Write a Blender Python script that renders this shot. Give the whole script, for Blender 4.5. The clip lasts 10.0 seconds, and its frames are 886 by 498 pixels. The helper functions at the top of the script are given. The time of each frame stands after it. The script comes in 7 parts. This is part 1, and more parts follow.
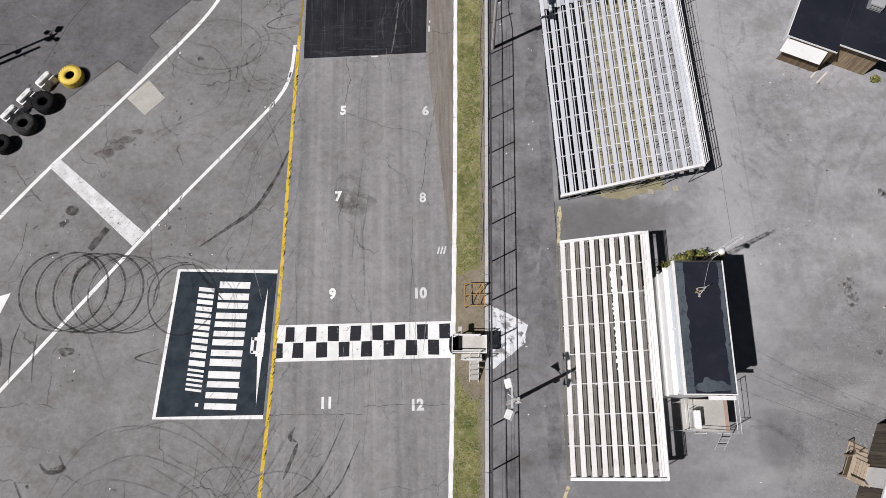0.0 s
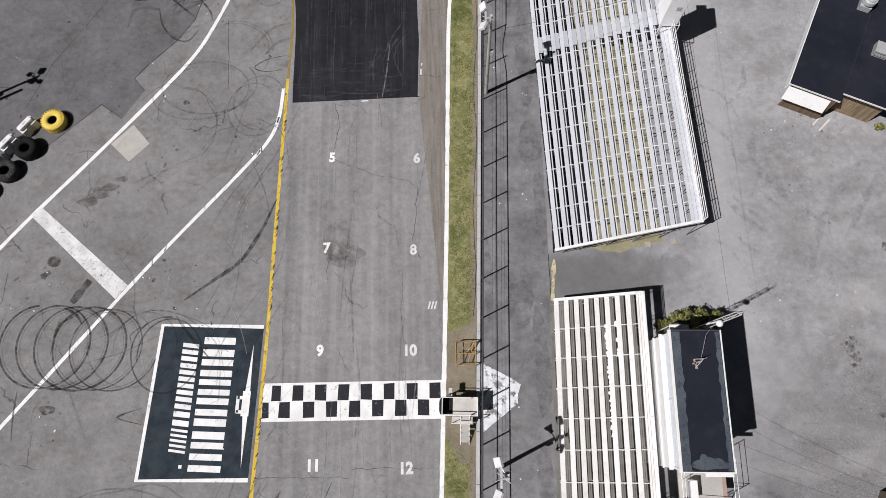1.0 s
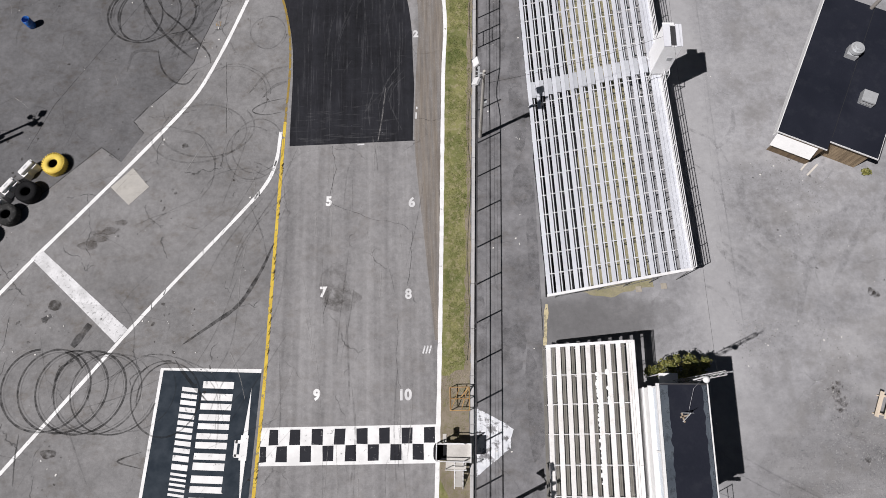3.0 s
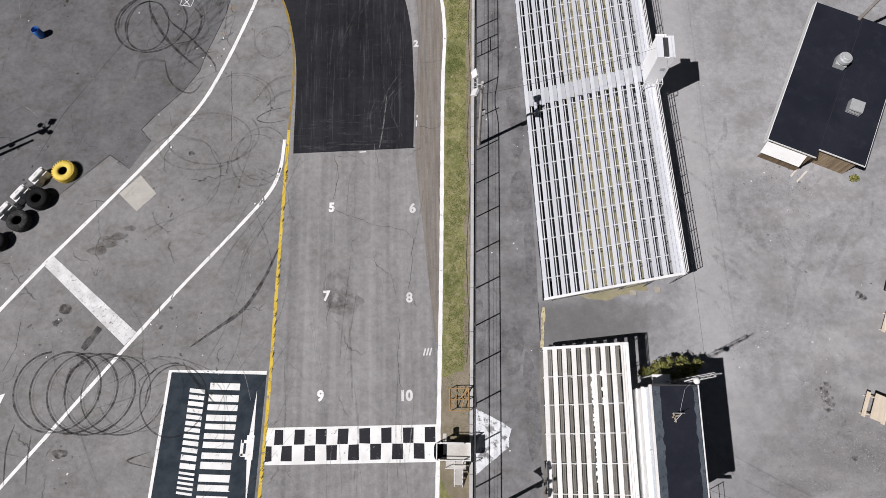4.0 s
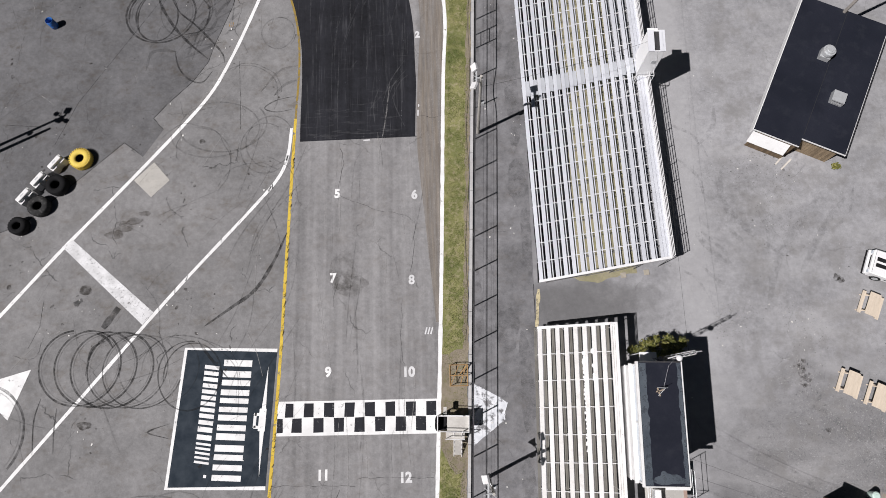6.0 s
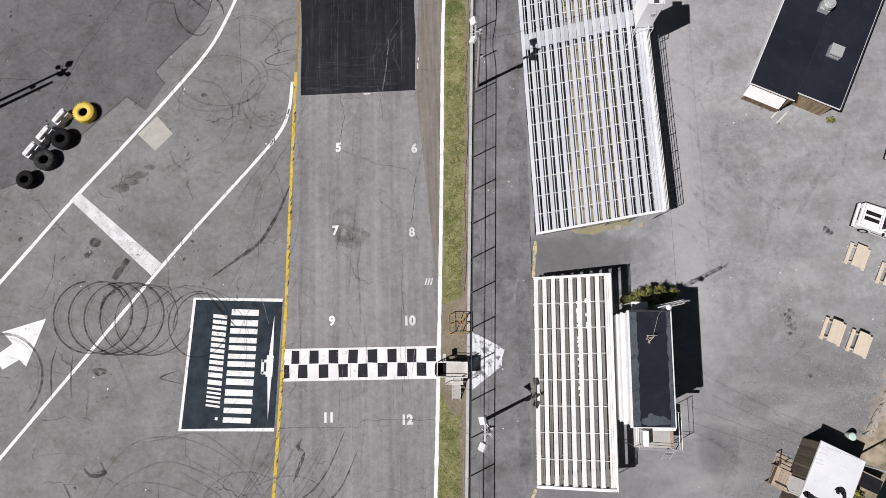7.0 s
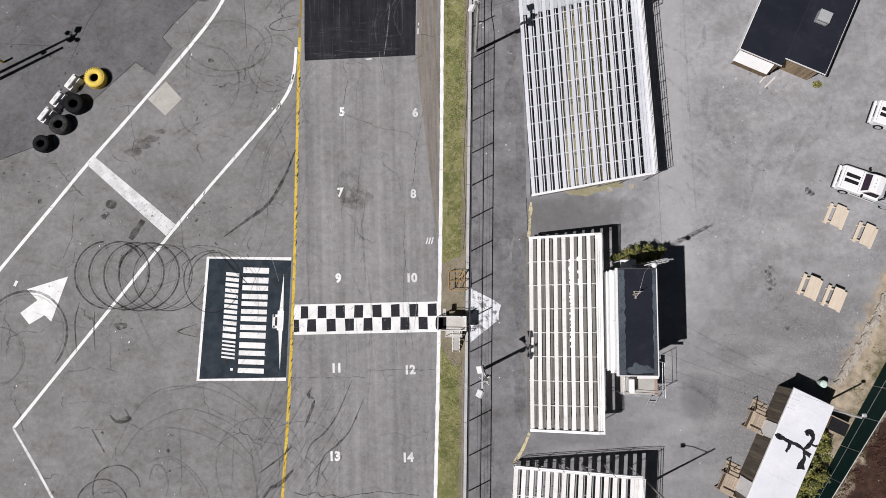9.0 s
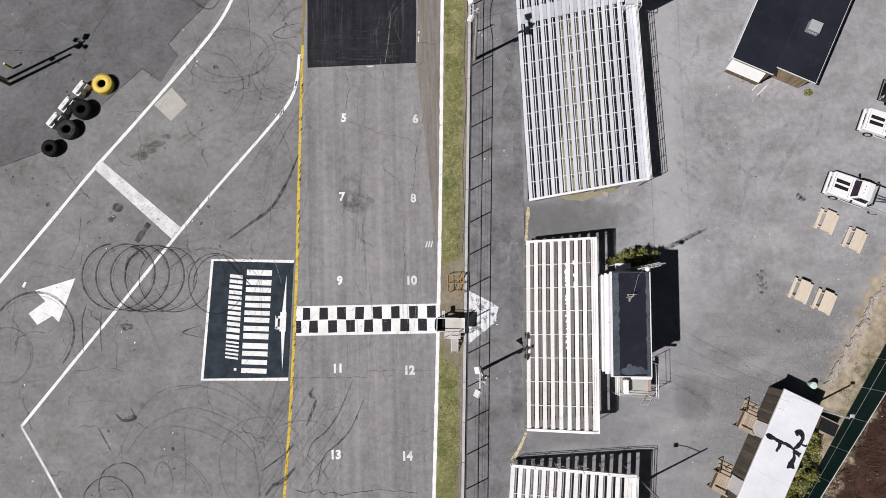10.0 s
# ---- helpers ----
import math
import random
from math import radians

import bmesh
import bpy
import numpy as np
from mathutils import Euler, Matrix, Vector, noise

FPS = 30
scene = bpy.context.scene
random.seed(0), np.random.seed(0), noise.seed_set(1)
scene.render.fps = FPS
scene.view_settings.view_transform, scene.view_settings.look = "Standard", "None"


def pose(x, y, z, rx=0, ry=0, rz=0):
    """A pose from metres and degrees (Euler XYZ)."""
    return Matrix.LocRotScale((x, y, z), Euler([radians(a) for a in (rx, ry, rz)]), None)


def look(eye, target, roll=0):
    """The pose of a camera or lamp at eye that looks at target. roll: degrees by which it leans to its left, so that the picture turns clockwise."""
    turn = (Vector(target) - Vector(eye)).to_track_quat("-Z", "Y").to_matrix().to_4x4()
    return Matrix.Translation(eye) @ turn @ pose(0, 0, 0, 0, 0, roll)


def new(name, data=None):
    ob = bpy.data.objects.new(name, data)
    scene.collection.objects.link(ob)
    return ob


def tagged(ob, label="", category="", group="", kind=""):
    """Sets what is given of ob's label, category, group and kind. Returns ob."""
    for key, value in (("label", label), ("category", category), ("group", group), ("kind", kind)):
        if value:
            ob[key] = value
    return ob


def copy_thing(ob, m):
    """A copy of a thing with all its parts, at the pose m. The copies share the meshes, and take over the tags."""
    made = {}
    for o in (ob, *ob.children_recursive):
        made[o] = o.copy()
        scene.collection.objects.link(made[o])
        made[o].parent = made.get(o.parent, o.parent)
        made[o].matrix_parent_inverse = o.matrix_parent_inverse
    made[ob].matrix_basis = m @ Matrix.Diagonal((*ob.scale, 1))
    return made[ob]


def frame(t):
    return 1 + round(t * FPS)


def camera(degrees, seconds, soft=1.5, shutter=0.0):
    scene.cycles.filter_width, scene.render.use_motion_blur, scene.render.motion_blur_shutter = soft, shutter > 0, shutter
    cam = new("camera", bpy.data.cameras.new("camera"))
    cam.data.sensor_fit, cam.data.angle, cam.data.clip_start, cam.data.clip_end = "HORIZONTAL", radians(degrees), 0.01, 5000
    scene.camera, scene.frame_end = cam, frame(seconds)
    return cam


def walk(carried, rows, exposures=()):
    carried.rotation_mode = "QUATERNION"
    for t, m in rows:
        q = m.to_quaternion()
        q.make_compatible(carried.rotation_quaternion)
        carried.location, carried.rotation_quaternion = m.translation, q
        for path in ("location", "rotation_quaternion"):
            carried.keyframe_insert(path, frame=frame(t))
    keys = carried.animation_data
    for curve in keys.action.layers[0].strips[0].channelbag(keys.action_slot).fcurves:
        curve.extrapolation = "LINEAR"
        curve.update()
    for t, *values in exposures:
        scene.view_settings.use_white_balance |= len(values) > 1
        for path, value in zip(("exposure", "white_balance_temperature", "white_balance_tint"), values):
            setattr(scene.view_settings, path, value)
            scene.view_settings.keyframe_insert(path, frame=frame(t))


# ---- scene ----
cam = camera(70.7, 10.0, soft=0.6)
PATH = [
    (0, (0.467, -6.297, 39.195), (0.425, -5.751, 37.271), -6.4),
    (0.5, (0.88, -4.418, 39.169), (0.836, -3.875, 37.244), -6.7),
    (1, (1.252, -2.463, 39.104), (1.205, -1.927, 37.178), -6.9),
    (1.5, (1.516, -0.799, 39.081), (1.47, -0.26, 37.155), -6.7),
    (2, (1.626, -0.062, 39.419), (1.581, 0.476, 37.493), -6.7),
    (2.5, (1.648, 0.108, 39.962), (1.604, 0.645, 38.036), -6.6),
    (4, (1.655, 0.224, 41.828), (1.614, 0.757, 39.901), -6.4),
    (4.5, (1.631, 0.16, 42.391), (1.591, 0.698, 40.465), -6.3),
    (5, (1.636, 0.097, 42.921), (1.596, 0.639, 40.996), -6.2),
    (6.5, (1.714, -0.016, 44.727), (1.668, 0.377, 42.767), -8.6),
    (7, (1.773, -0.124, 45.297), (1.723, 0.191, 43.322), -10.9),
    (7.5, (1.749, -0.218, 45.917), (1.698, 0.032, 43.933), -13.5),
    (8, (1.75, -0.193, 46.527), (1.697, 0.014, 44.539), -16.1),
    (8.5, (1.769, -0.162, 47.122), (1.715, 0.02, 45.131), -18.1),
    (9, (1.796, -0.142, 47.733), (1.743, 0.034, 45.741), -18.7),
    (9.5, (1.831, -0.097, 48.314), (1.779, 0.081, 46.322), -18.1),
    (10, (1.899, -0.108, 48.835), (1.846, 0.073, 46.844), -18.1),
]
walk(cam, [(t, look(eye, target, roll)) for t, eye, target, roll in PATH], exposures=[(0, -0.08), (2.5, -0.05), (4.5, -0.04), (7, -0.01), (8.5, -0.05), (10, -0.05)])

# ---- light ----
SUN_TO = Vector((-0.645, -0.3, 1.0)).normalized()
world = bpy.data.worlds.new("sky")
scene.world = world
world.use_nodes = True
sky = world.node_tree.nodes.new("ShaderNodeTexSky")
sky.sky_type = "NISHITA"
sky.sun_disc = False
sky.sun_elevation = math.asin(SUN_TO.z)
sky.sun_rotation = math.atan2(SUN_TO.x, SUN_TO.y)
world.node_tree.links.new(sky.outputs[0], world.node_tree.nodes["Background"].inputs[0])
world.node_tree.nodes["Background"].inputs[1].default_value = 0.0085
sun = new("sun", bpy.data.lights.new("sun", "SUN"))
sun.data.energy, sun.data.angle, sun.data.color = 5.0, radians(0.5), (1.0, 0.963, 0.975)
sun.matrix_world = look(SUN_TO * 100, (0, 0, 0))

# ---- materials ----
def graph(name):
    m = bpy.data.materials.new(name)
    m.use_nodes = True
    nt = m.node_tree
    return m, nt, nt.nodes["Principled BSDF"], nt.nodes["Material Output"]


def math_node(nt, op, a, b=None, clamp=False):
    n = nt.nodes.new("ShaderNodeMath")
    n.operation, n.use_clamp = op, clamp
    for i, v in enumerate((a, b)):
        if v is None:
            continue
        if isinstance(v, (int, float)):
            n.inputs[i].default_value = v
        else:
            nt.links.new(v, n.inputs[i])
    return n.outputs[0]


def place(nt, scale=(1, 1, 1), angle=0.0, local=False):
    """World or object position, turned and scaled."""
    src = nt.nodes.new("ShaderNodeTexCoord").outputs["Object"] if local else nt.nodes.new("ShaderNodeNewGeometry").outputs["Position"]
    mp = nt.nodes.new("ShaderNodeMapping")
    mp.inputs["Scale"].default_value = scale
    mp.inputs["Rotation"].default_value = (0, 0, radians(angle))
    nt.links.new(src, mp.inputs["Vector"])
    return mp.outputs[0]


def grain(nt, vec, scale, detail=4.0, rough=0.55, lo=0.35, hi=0.65):
    """Noise stretched to 0..1 between lo and hi."""
    n = nt.nodes.new("ShaderNodeTexNoise")
    n.inputs["Scale"].default_value, n.inputs["Detail"].default_value, n.inputs["Roughness"].default_value = scale, detail, rough
    nt.links.new(vec, n.inputs["Vector"])
    r = nt.nodes.new("ShaderNodeMapRange")
    r.inputs["From Min"].default_value, r.inputs["From Max"].default_value = lo, hi
    nt.links.new(n.outputs["Fac"], r.inputs["Value"])
    return r.outputs[0]


def blend(nt, fac, a, b, mode="MIX"):
    n = nt.nodes.new("ShaderNodeMix")
    n.data_type, n.blend_type = "RGBA", mode
    for sock, v in ((n.inputs[0], fac), (n.inputs[6], a), (n.inputs[7], b)):
        if isinstance(v, (int, float)):
            sock.default_value = v
        elif isinstance(v, tuple):
            sock.default_value = (*v, 1.0)
        else:
            nt.links.new(v, sock)
    return n.outputs[2]


def relief(nt, bsdf, height, strength=0.3, distance=0.02):
    b = nt.nodes.new("ShaderNodeBump")
    b.inputs["Strength"].default_value, b.inputs["Distance"].default_value = strength, distance
    nt.links.new(height, b.inputs["Height"])
    nt.links.new(b.outputs[0], bsdf.inputs["Normal"])


def surface(name, c1, c2, c3=None, big=0.5, small=8.0, rough=0.7, metal=0.0, bump=0.2, stretch=(1, 1, 1), local=True, vary=0.0, dirt=0.35):
    """Base colour c1 with broad patches of c2, fine grain and stains of c3."""
    m, nt, bsdf, out = graph(name)
    v = place(nt, stretch, local=local)
    col = blend(nt, grain(nt, v, big, 5), c1, c2)
    fine = grain(nt, v, small, 6, 0.65, 0.3, 0.7)
    col = blend(nt, math_node(nt, "MULTIPLY", fine, 0.35), col, tuple(x * 0.72 for x in c1))
    if c3:
        col = blend(nt, math_node(nt, "MULTIPLY", grain(nt, v, big * 3.1, 8, 0.7, 0.52, 0.68), dirt), col, c3)
    if vary:
        info = nt.nodes.new("ShaderNodeObjectInfo")
        f = math_node(nt, "ADD", math_node(nt, "MULTIPLY", info.outputs["Random"], vary), 1 - vary / 2)
        hs = nt.nodes.new("ShaderNodeHueSaturation")
        nt.links.new(f, hs.inputs["Value"])
        nt.links.new(col, hs.inputs["Color"])
        col = hs.outputs[0]
    nt.links.new(col, bsdf.inputs["Base Color"])
    bsdf.inputs["Metallic"].default_value = metal
    if rough > 0.7:
        bsdf.inputs["Specular IOR Level"].default_value = 0.15
    nt.links.new(math_node(nt, "ADD", math_node(nt, "MULTIPLY", fine, 0.18), rough - 0.09, True), bsdf.inputs["Roughness"])
    if bump:
        relief(nt, bsdf, fine, bump)
    return m


def asphalt(name, tone, streak=0.0, speck=0.3, angle=0.0, warm=(1.0, 1.0, 1.0), broad=0.16, blotch=0.12, pale=0.5, stain=0.35, brown=0.0, crack=0.0, crack_size=0.22):
    """Worn asphalt: broad fading, mottling, streaks along the way of travel, dark spots, pale scrapes and aggregate."""
    m, nt, bsdf, out = graph(name)
    v = place(nt, (1, 1, 1), angle)
    f = None

    def add(value, amount):
        nonlocal f
        term = math_node(nt, "MULTIPLY", math_node(nt, "SUBTRACT", value, 0.5), 2 * amount)
        f = math_node(nt, "ADD", f if f is not None else 1.0, term)
    add(grain(nt, v, blotch, 5, 0.55, 0.3, 0.7), broad)
    add(grain(nt, v, 0.55, 6, 0.65, 0.3, 0.7), broad * 0.75)
    add(grain(nt, v, 2.3, 6, 0.7, 0.36, 0.64), 0.12)
    add(grain(nt, v, 6.0, 5, 0.8, 0.36, 0.64), 0.45 * speck)
    stone = grain(nt, v, 17.0, 3, 0.8, 0.37, 0.63)
    add(stone, 0.3 * speck)
    if streak:
        add(grain(nt, place(nt, (2.2, 0.06, 1), angle), 1.0, 3, 0.5, 0.3, 0.7), streak * 0.4)
        add(grain(nt, place(nt, (0.55, 0.02, 1), angle), 1.0, 3, 0.5, 0.3, 0.7), streak * 0.5)
    base = nt.nodes.new("ShaderNodeVectorMath")
    base.operation = "SCALE"
    base.inputs[0].default_value = tuple(tone * w for w in warm)
    nt.links.new(math_node(nt, "MAXIMUM", f, 0.25), base.inputs["Scale"])
    col = base.outputs[0]
    soak = grain(nt, v, 0.32, 8, 0.68, 0.55, 0.72)
    col = blend(nt, math_node(nt, "MULTIPLY", soak, stain), col, tuple(tone * 0.5 * w for w in (1.03, 1.0, 0.94)))
    spot = grain(nt, v, 2.9, 4, 0.7, 0.66, 0.75)
    col = blend(nt, math_node(nt, "MULTIPLY", spot, 0.4), col, tuple(tone * 0.4 * w for w in warm))
    fleck = grain(nt, v, 11.0, 2, 0.6, 0.7, 0.78)
    col = blend(nt, math_node(nt, "MULTIPLY", fleck, pale), col, (min(0.6, tone * 2.2),) * 3)
    scrape = grain(nt, place(nt, (2.6, 0.5, 1), angle + 32), 1.6, 7, 0.8, 0.62, 0.76)
    col = blend(nt, math_node(nt, "MULTIPLY", scrape, 0.2), col, (min(0.5, tone * 1.6),) * 3)
    if brown:
        dirty = math_node(nt, "MULTIPLY", grain(nt, place(nt, (1, 1.7, 1), angle + 40), 0.45, 9, 0.72, 0.5, 0.64), grain(nt, v, 3.0, 6, 0.75, 0.38, 0.6))
        col = blend(nt, math_node(nt, "MULTIPLY", dirty, brown), col, (tone * 0.5, tone * 0.41, tone * 0.31))
    if crack:
        warp = nt.nodes.new("ShaderNodeTexNoise")
        warp.inputs["Scale"].default_value, warp.inputs["Detail"].default_value = 0.7, 5.0
        nt.links.new(v, warp.inputs["Vector"])
        bent = nt.nodes.new("ShaderNodeVectorMath")
        bent.operation = "MULTIPLY_ADD"
        bent.inputs[1].default_value = (1.6, 1.6, 0)
        nt.links.new(warp.outputs["Color"], bent.inputs[0])
        nt.links.new(v, bent.inputs[2])
        cell = nt.nodes.new("ShaderNodeTexVoronoi")
        cell.feature = "DISTANCE_TO_EDGE"
        cell.voronoi_dimensions = "2D"
        cell.inputs["Scale"].default_value = crack_size
        nt.links.new(bent.outputs[0], cell.inputs["Vector"])
        line = math_node(nt, "SUBTRACT", 1.0, math_node(nt, "DIVIDE", cell.outputs["Distance"], 0.055 * crack_size, True), True)
        line = math_node(nt, "MULTIPLY", line, grain(nt, v, 0.35, 5, 0.65, 0.5, 0.58))
        col = blend(nt, math_node(nt, "MULTIPLY", line, crack), col, (tone * 0.22,) * 3)
    nt.links.new(col, bsdf.inputs["Base Color"])
    bsdf.inputs["Roughness"].default_value = 0.9
    bsdf.inputs["Specular IOR Level"].default_value = 0.2
    relief(nt, bsdf, stone, 0.1, 0.02)
    return m, nt, bsdf, col


def worn(name, colour, hide=0.85, lo=0.36, hi=0.5, scale=3.0, rough=0.6, tone2=None, stretch=(1, 1, 1)):
    """Thin paint or rubber on the ground, worn through in spots."""
    m, nt, bsdf, out = graph(name)
    v = place(nt, stretch)
    col = blend(nt, grain(nt, v, 1.3, 5), colour, tone2 or tuple(c * 0.82 for c in colour))
    nt.links.new(col, bsdf.inputs["Base Color"])
    bsdf.inputs["Roughness"].default_value = max(rough, 0.85)
    bsdf.inputs["Specular IOR Level"].default_value = 0.15
    cover = math_node(nt, "MULTIPLY", grain(nt, v, scale, 8, 0.7, lo, hi), hide, True)
    tr = nt.nodes.new("ShaderNodeBsdfTransparent")
    mx = nt.nodes.new("ShaderNodeMixShader")
    nt.links.new(cover, mx.inputs[0])
    nt.links.new(tr.outputs[0], mx.inputs[1])
    nt.links.new(bsdf.outputs[0], mx.inputs[2])
    nt.links.new(mx.outputs[0], out.inputs["Surface"])
    return m


TRACK = asphalt("track_asphalt", 0.235, streak=0.27, speck=0.17, angle=2.7, warm=(1.01, 0.99, 0.99), broad=0.12, stain=0.25, brown=0.3, crack=0.6)[0]
INFIELD = asphalt("infield_asphalt", 0.203, speck=0.15, warm=(1.003, 0.987, 0.985), broad=0.17, stain=0.34, brown=0.55, crack=0.8)[0]
OLD_INFIELD = asphalt("old_infield_asphalt", 0.132, speck=0.16, warm=(0.995, 0.988, 1.015), broad=0.22, stain=0.42, brown=0.6, crack=0.4)[0]
def fresh_material():
    """Black new asphalt, scuffed pale along and across the way of travel."""
    m, nt, bsdf, col = asphalt("fresh_asphalt", 0.0165, streak=0.5, speck=0.2, angle=2.7, warm=(1.0, 1.03, 1.25), broad=0.3, pale=0.05, stain=0.2)
    v = place(nt)
    for scale, angle, lo, hi, patch, amount in (((5.0, 0.16, 1), 2.0, 0.56, 0.76, 0.3, 0.5), ((14.0, 0.3, 1), 4.0, 0.58, 0.74, 0.5, 0.4), ((0.35, 6.0, 1), 0.0, 0.6, 0.78, 0.35, 0.4), ((6.0, 0.5, 1), -24.0, 0.62, 0.78, 0.42, 0.45)):
        line = math_node(nt, "MULTIPLY", grain(nt, place(nt, scale, angle), 1.0, 4, 0.6, lo, hi), grain(nt, v, patch, 3, 0.5, 0.46, 0.66))
        col = blend(nt, math_node(nt, "MULTIPLY", line, amount), col, (0.13, 0.13, 0.14))
    nt.links.new(col, bsdf.inputs["Base Color"])
    return m


FRESH = fresh_material()
LANE = asphalt("lane_asphalt", 0.178, speck=0.17, warm=(1.0, 0.99, 1.02), broad=0.26, blotch=0.4, stain=0.5, brown=0.4, crack=0.4)[0]


def ground_material():
    """Lot asphalt that gives way to sandy soil and to the brown bank past the stone edging."""
    m, nt, bsdf, col = asphalt("lot_asphalt", 0.29, speck=0.14, warm=(0.995, 0.99, 1.015), broad=0.17, blotch=0.085, pale=0.8, stain=0.2, crack=0.3, crack_size=0.12)
    v = place(nt)
    sep = nt.nodes.new("ShaderNodeSeparateXYZ")
    nt.links.new(nt.nodes.new("ShaderNodeNewGeometry").outputs["Position"], sep.inputs[0])
    # distance past the line of edging stones, towards the green fence
    d = math_node(nt, "SUBTRACT", math_node(nt, "SUBTRACT", math_node(nt, "MULTIPLY", sep.outputs[0], 0.865), math_node(nt, "MULTIPLY", sep.outputs[1], 0.5)), 29.15)
    wob = math_node(nt, "MULTIPLY", math_node(nt, "SUBTRACT", grain(nt, v, 0.8, 6, 0.65, 0.2, 0.8), 0.5), 2.2)
    d = math_node(nt, "ADD", d, wob)
    # bare darker asphalt close to the stands, dusty grey farther out
    near = math_node(nt, "DIVIDE", math_node(nt, "SUBTRACT", 16.9, math_node(nt, "ADD", sep.outputs[0], math_node(nt, "MULTIPLY", wob, 1.6))), 6.0, True)
    col = blend(nt, math_node(nt, "MULTIPLY", near, 0.42), col, (0.1, 0.099, 0.102))
    # coarse dark gravel where the dust thins out
    bare = math_node(nt, "DIVIDE", math_node(nt, "SUBTRACT", math_node(nt, "MULTIPLY", wob, 2.5), math_node(nt, "SUBTRACT", sep.outputs[1], 3.0)), 7.0, True)
    col = blend(nt, math_node(nt, "MULTIPLY", bare, 0.36), col, (0.13, 0.128, 0.13))
    bare = math_node(nt, "MULTIPLY", bare, math_node(nt, "DIVIDE", math_node(nt, "SUBTRACT", math_node(nt, "ADD", sep.outputs[0], wob), 17.5), 5.0, True))
    gravel = grain(nt, v, 15.0, 4, 0.8, 0.34, 0.66)
    col = blend(nt, math_node(nt, "MULTIPLY", bare, 0.6), col, blend(nt, gravel, (0.09, 0.088, 0.09), (0.25, 0.246, 0.246)))
    chip = grain(nt, v, 5.5, 4, 0.8, 0.57, 0.66)
    col = blend(nt, math_node(nt, "MULTIPLY", math_node(nt, "MULTIPLY", chip, 0.7), bare), col, (0.42, 0.41, 0.4))
    grit = grain(nt, v, 6.0, 4, 0.8, 0.54, 0.64)
    col = blend(nt, math_node(nt, "MULTIPLY", math_node(nt, "MULTIPLY", grit, 0.75), bare), col, (0.07, 0.078, 0.078))
    # mottled coarse patch in front of the shop
    dx, dy = math_node(nt, "SUBTRACT", sep.outputs[0], 22.6), math_node(nt, "MULTIPLY", math_node(nt, "SUBTRACT", sep.outputs[1], 13.4), 0.8)
    far = math_node(nt, "SQRT", math_node(nt, "ADD", math_node(nt, "MULTIPLY", dx, dx), math_node(nt, "MULTIPLY", dy, dy)))
    rough = math_node(nt, "DIVIDE", math_node(nt, "SUBTRACT", 4.2, math_node(nt, "ADD", far, wob)), 3.0, True)
    rough = math_node(nt, "MULTIPLY", rough, grain(nt, v, 1.7, 8, 0.75, 0.42, 0.64))
    col = blend(nt, math_node(nt, "MULTIPLY", rough, 0.5), col, (0.125, 0.122, 0.12))
    # dust driven up along the way past the stands
    off = math_node(nt, "ABSOLUTE", math_node(nt, "SUBTRACT", math_node(nt, "ADD", sep.outputs[0], math_node(nt, "MULTIPLY", wob, 0.5)), 18.5))
    path = math_node(nt, "MULTIPLY", math_node(nt, "DIVIDE", math_node(nt, "SUBTRACT", 2.1, off), 1.5, True), math_node(nt, "DIVIDE", math_node(nt, "ADD", sep.outputs[1], 3.0), 8.0, True))
    col = blend(nt, math_node(nt, "MULTIPLY", path, 0.5), col, (0.39, 0.386, 0.39))
    dust = grain(nt, place(nt, (0.45, 1.3, 1), -35), 0.22, 6, 0.6, 0.5, 0.66)
    col = blend(nt, math_node(nt, "MULTIPLY", dust, 0.42), col, (0.4, 0.395, 0.395))
    # brownish mottling where cars turn, coarse dark ground between the stands, a damp dark oval
    turned = math_node(nt, "MULTIPLY", grain(nt, v, 0.5, 9, 0.68, 0.49, 0.6), math_node(nt, "DIVIDE", math_node(nt, "SUBTRACT", math_node(nt, "ADD", sep.outputs[0], wob), 20.0), 2.5, True))
    col = blend(nt, math_node(nt, "MULTIPLY", turned, 0.42), col, (0.185, 0.178, 0.17))

    def oval(cx, cy, rx, ry, soft):
        ex = math_node(nt, "DIVIDE", math_node(nt, "SUBTRACT", sep.outputs[0], cx), rx)
        ey = math_node(nt, "DIVIDE", math_node(nt, "SUBTRACT", sep.outputs[1], cy), ry)
        r2 = math_node(nt, "ADD", math_node(nt, "MULTIPLY", ex, ex), math_node(nt, "MULTIPLY", ey, ey))
        return math_node(nt, "DIVIDE", math_node(nt, "SUBTRACT", 1.0, math_node(nt, "ADD", r2, math_node(nt, "MULTIPLY", wob, 0.45))), soft, True)
    col = blend(nt, math_node(nt, "MULTIPLY", oval(10.5, 6.2, 6.0, 2.4, 0.8), 0.55), col, (0.1, 0.098, 0.096))
    col = blend(nt, math_node(nt, "MULTIPLY", oval(19.2, -7.6, 1.5, 2.2, 1.0), 0.42), col, (0.1, 0.099, 0.1))
    soil = blend(nt, grain(nt, v, 1.5, 7), (0.43, 0.365, 0.275), (0.25, 0.205, 0.15))
    turf = blend(nt, grain(nt, v, 4.0, 7, 0.7), (0.085, 0.085, 0.04), (0.2, 0.17, 0.11))
    straw = blend(nt, grain(nt, v, 2.2, 9, 0.75), (0.08, 0.042, 0.028), (0.03, 0.017, 0.014))
    straw = blend(nt, math_node(nt, "MULTIPLY", grain(nt, v, 0.45, 6, 0.65, 0.44, 0.58), 0.85), straw, (0.032, 0.018, 0.016))

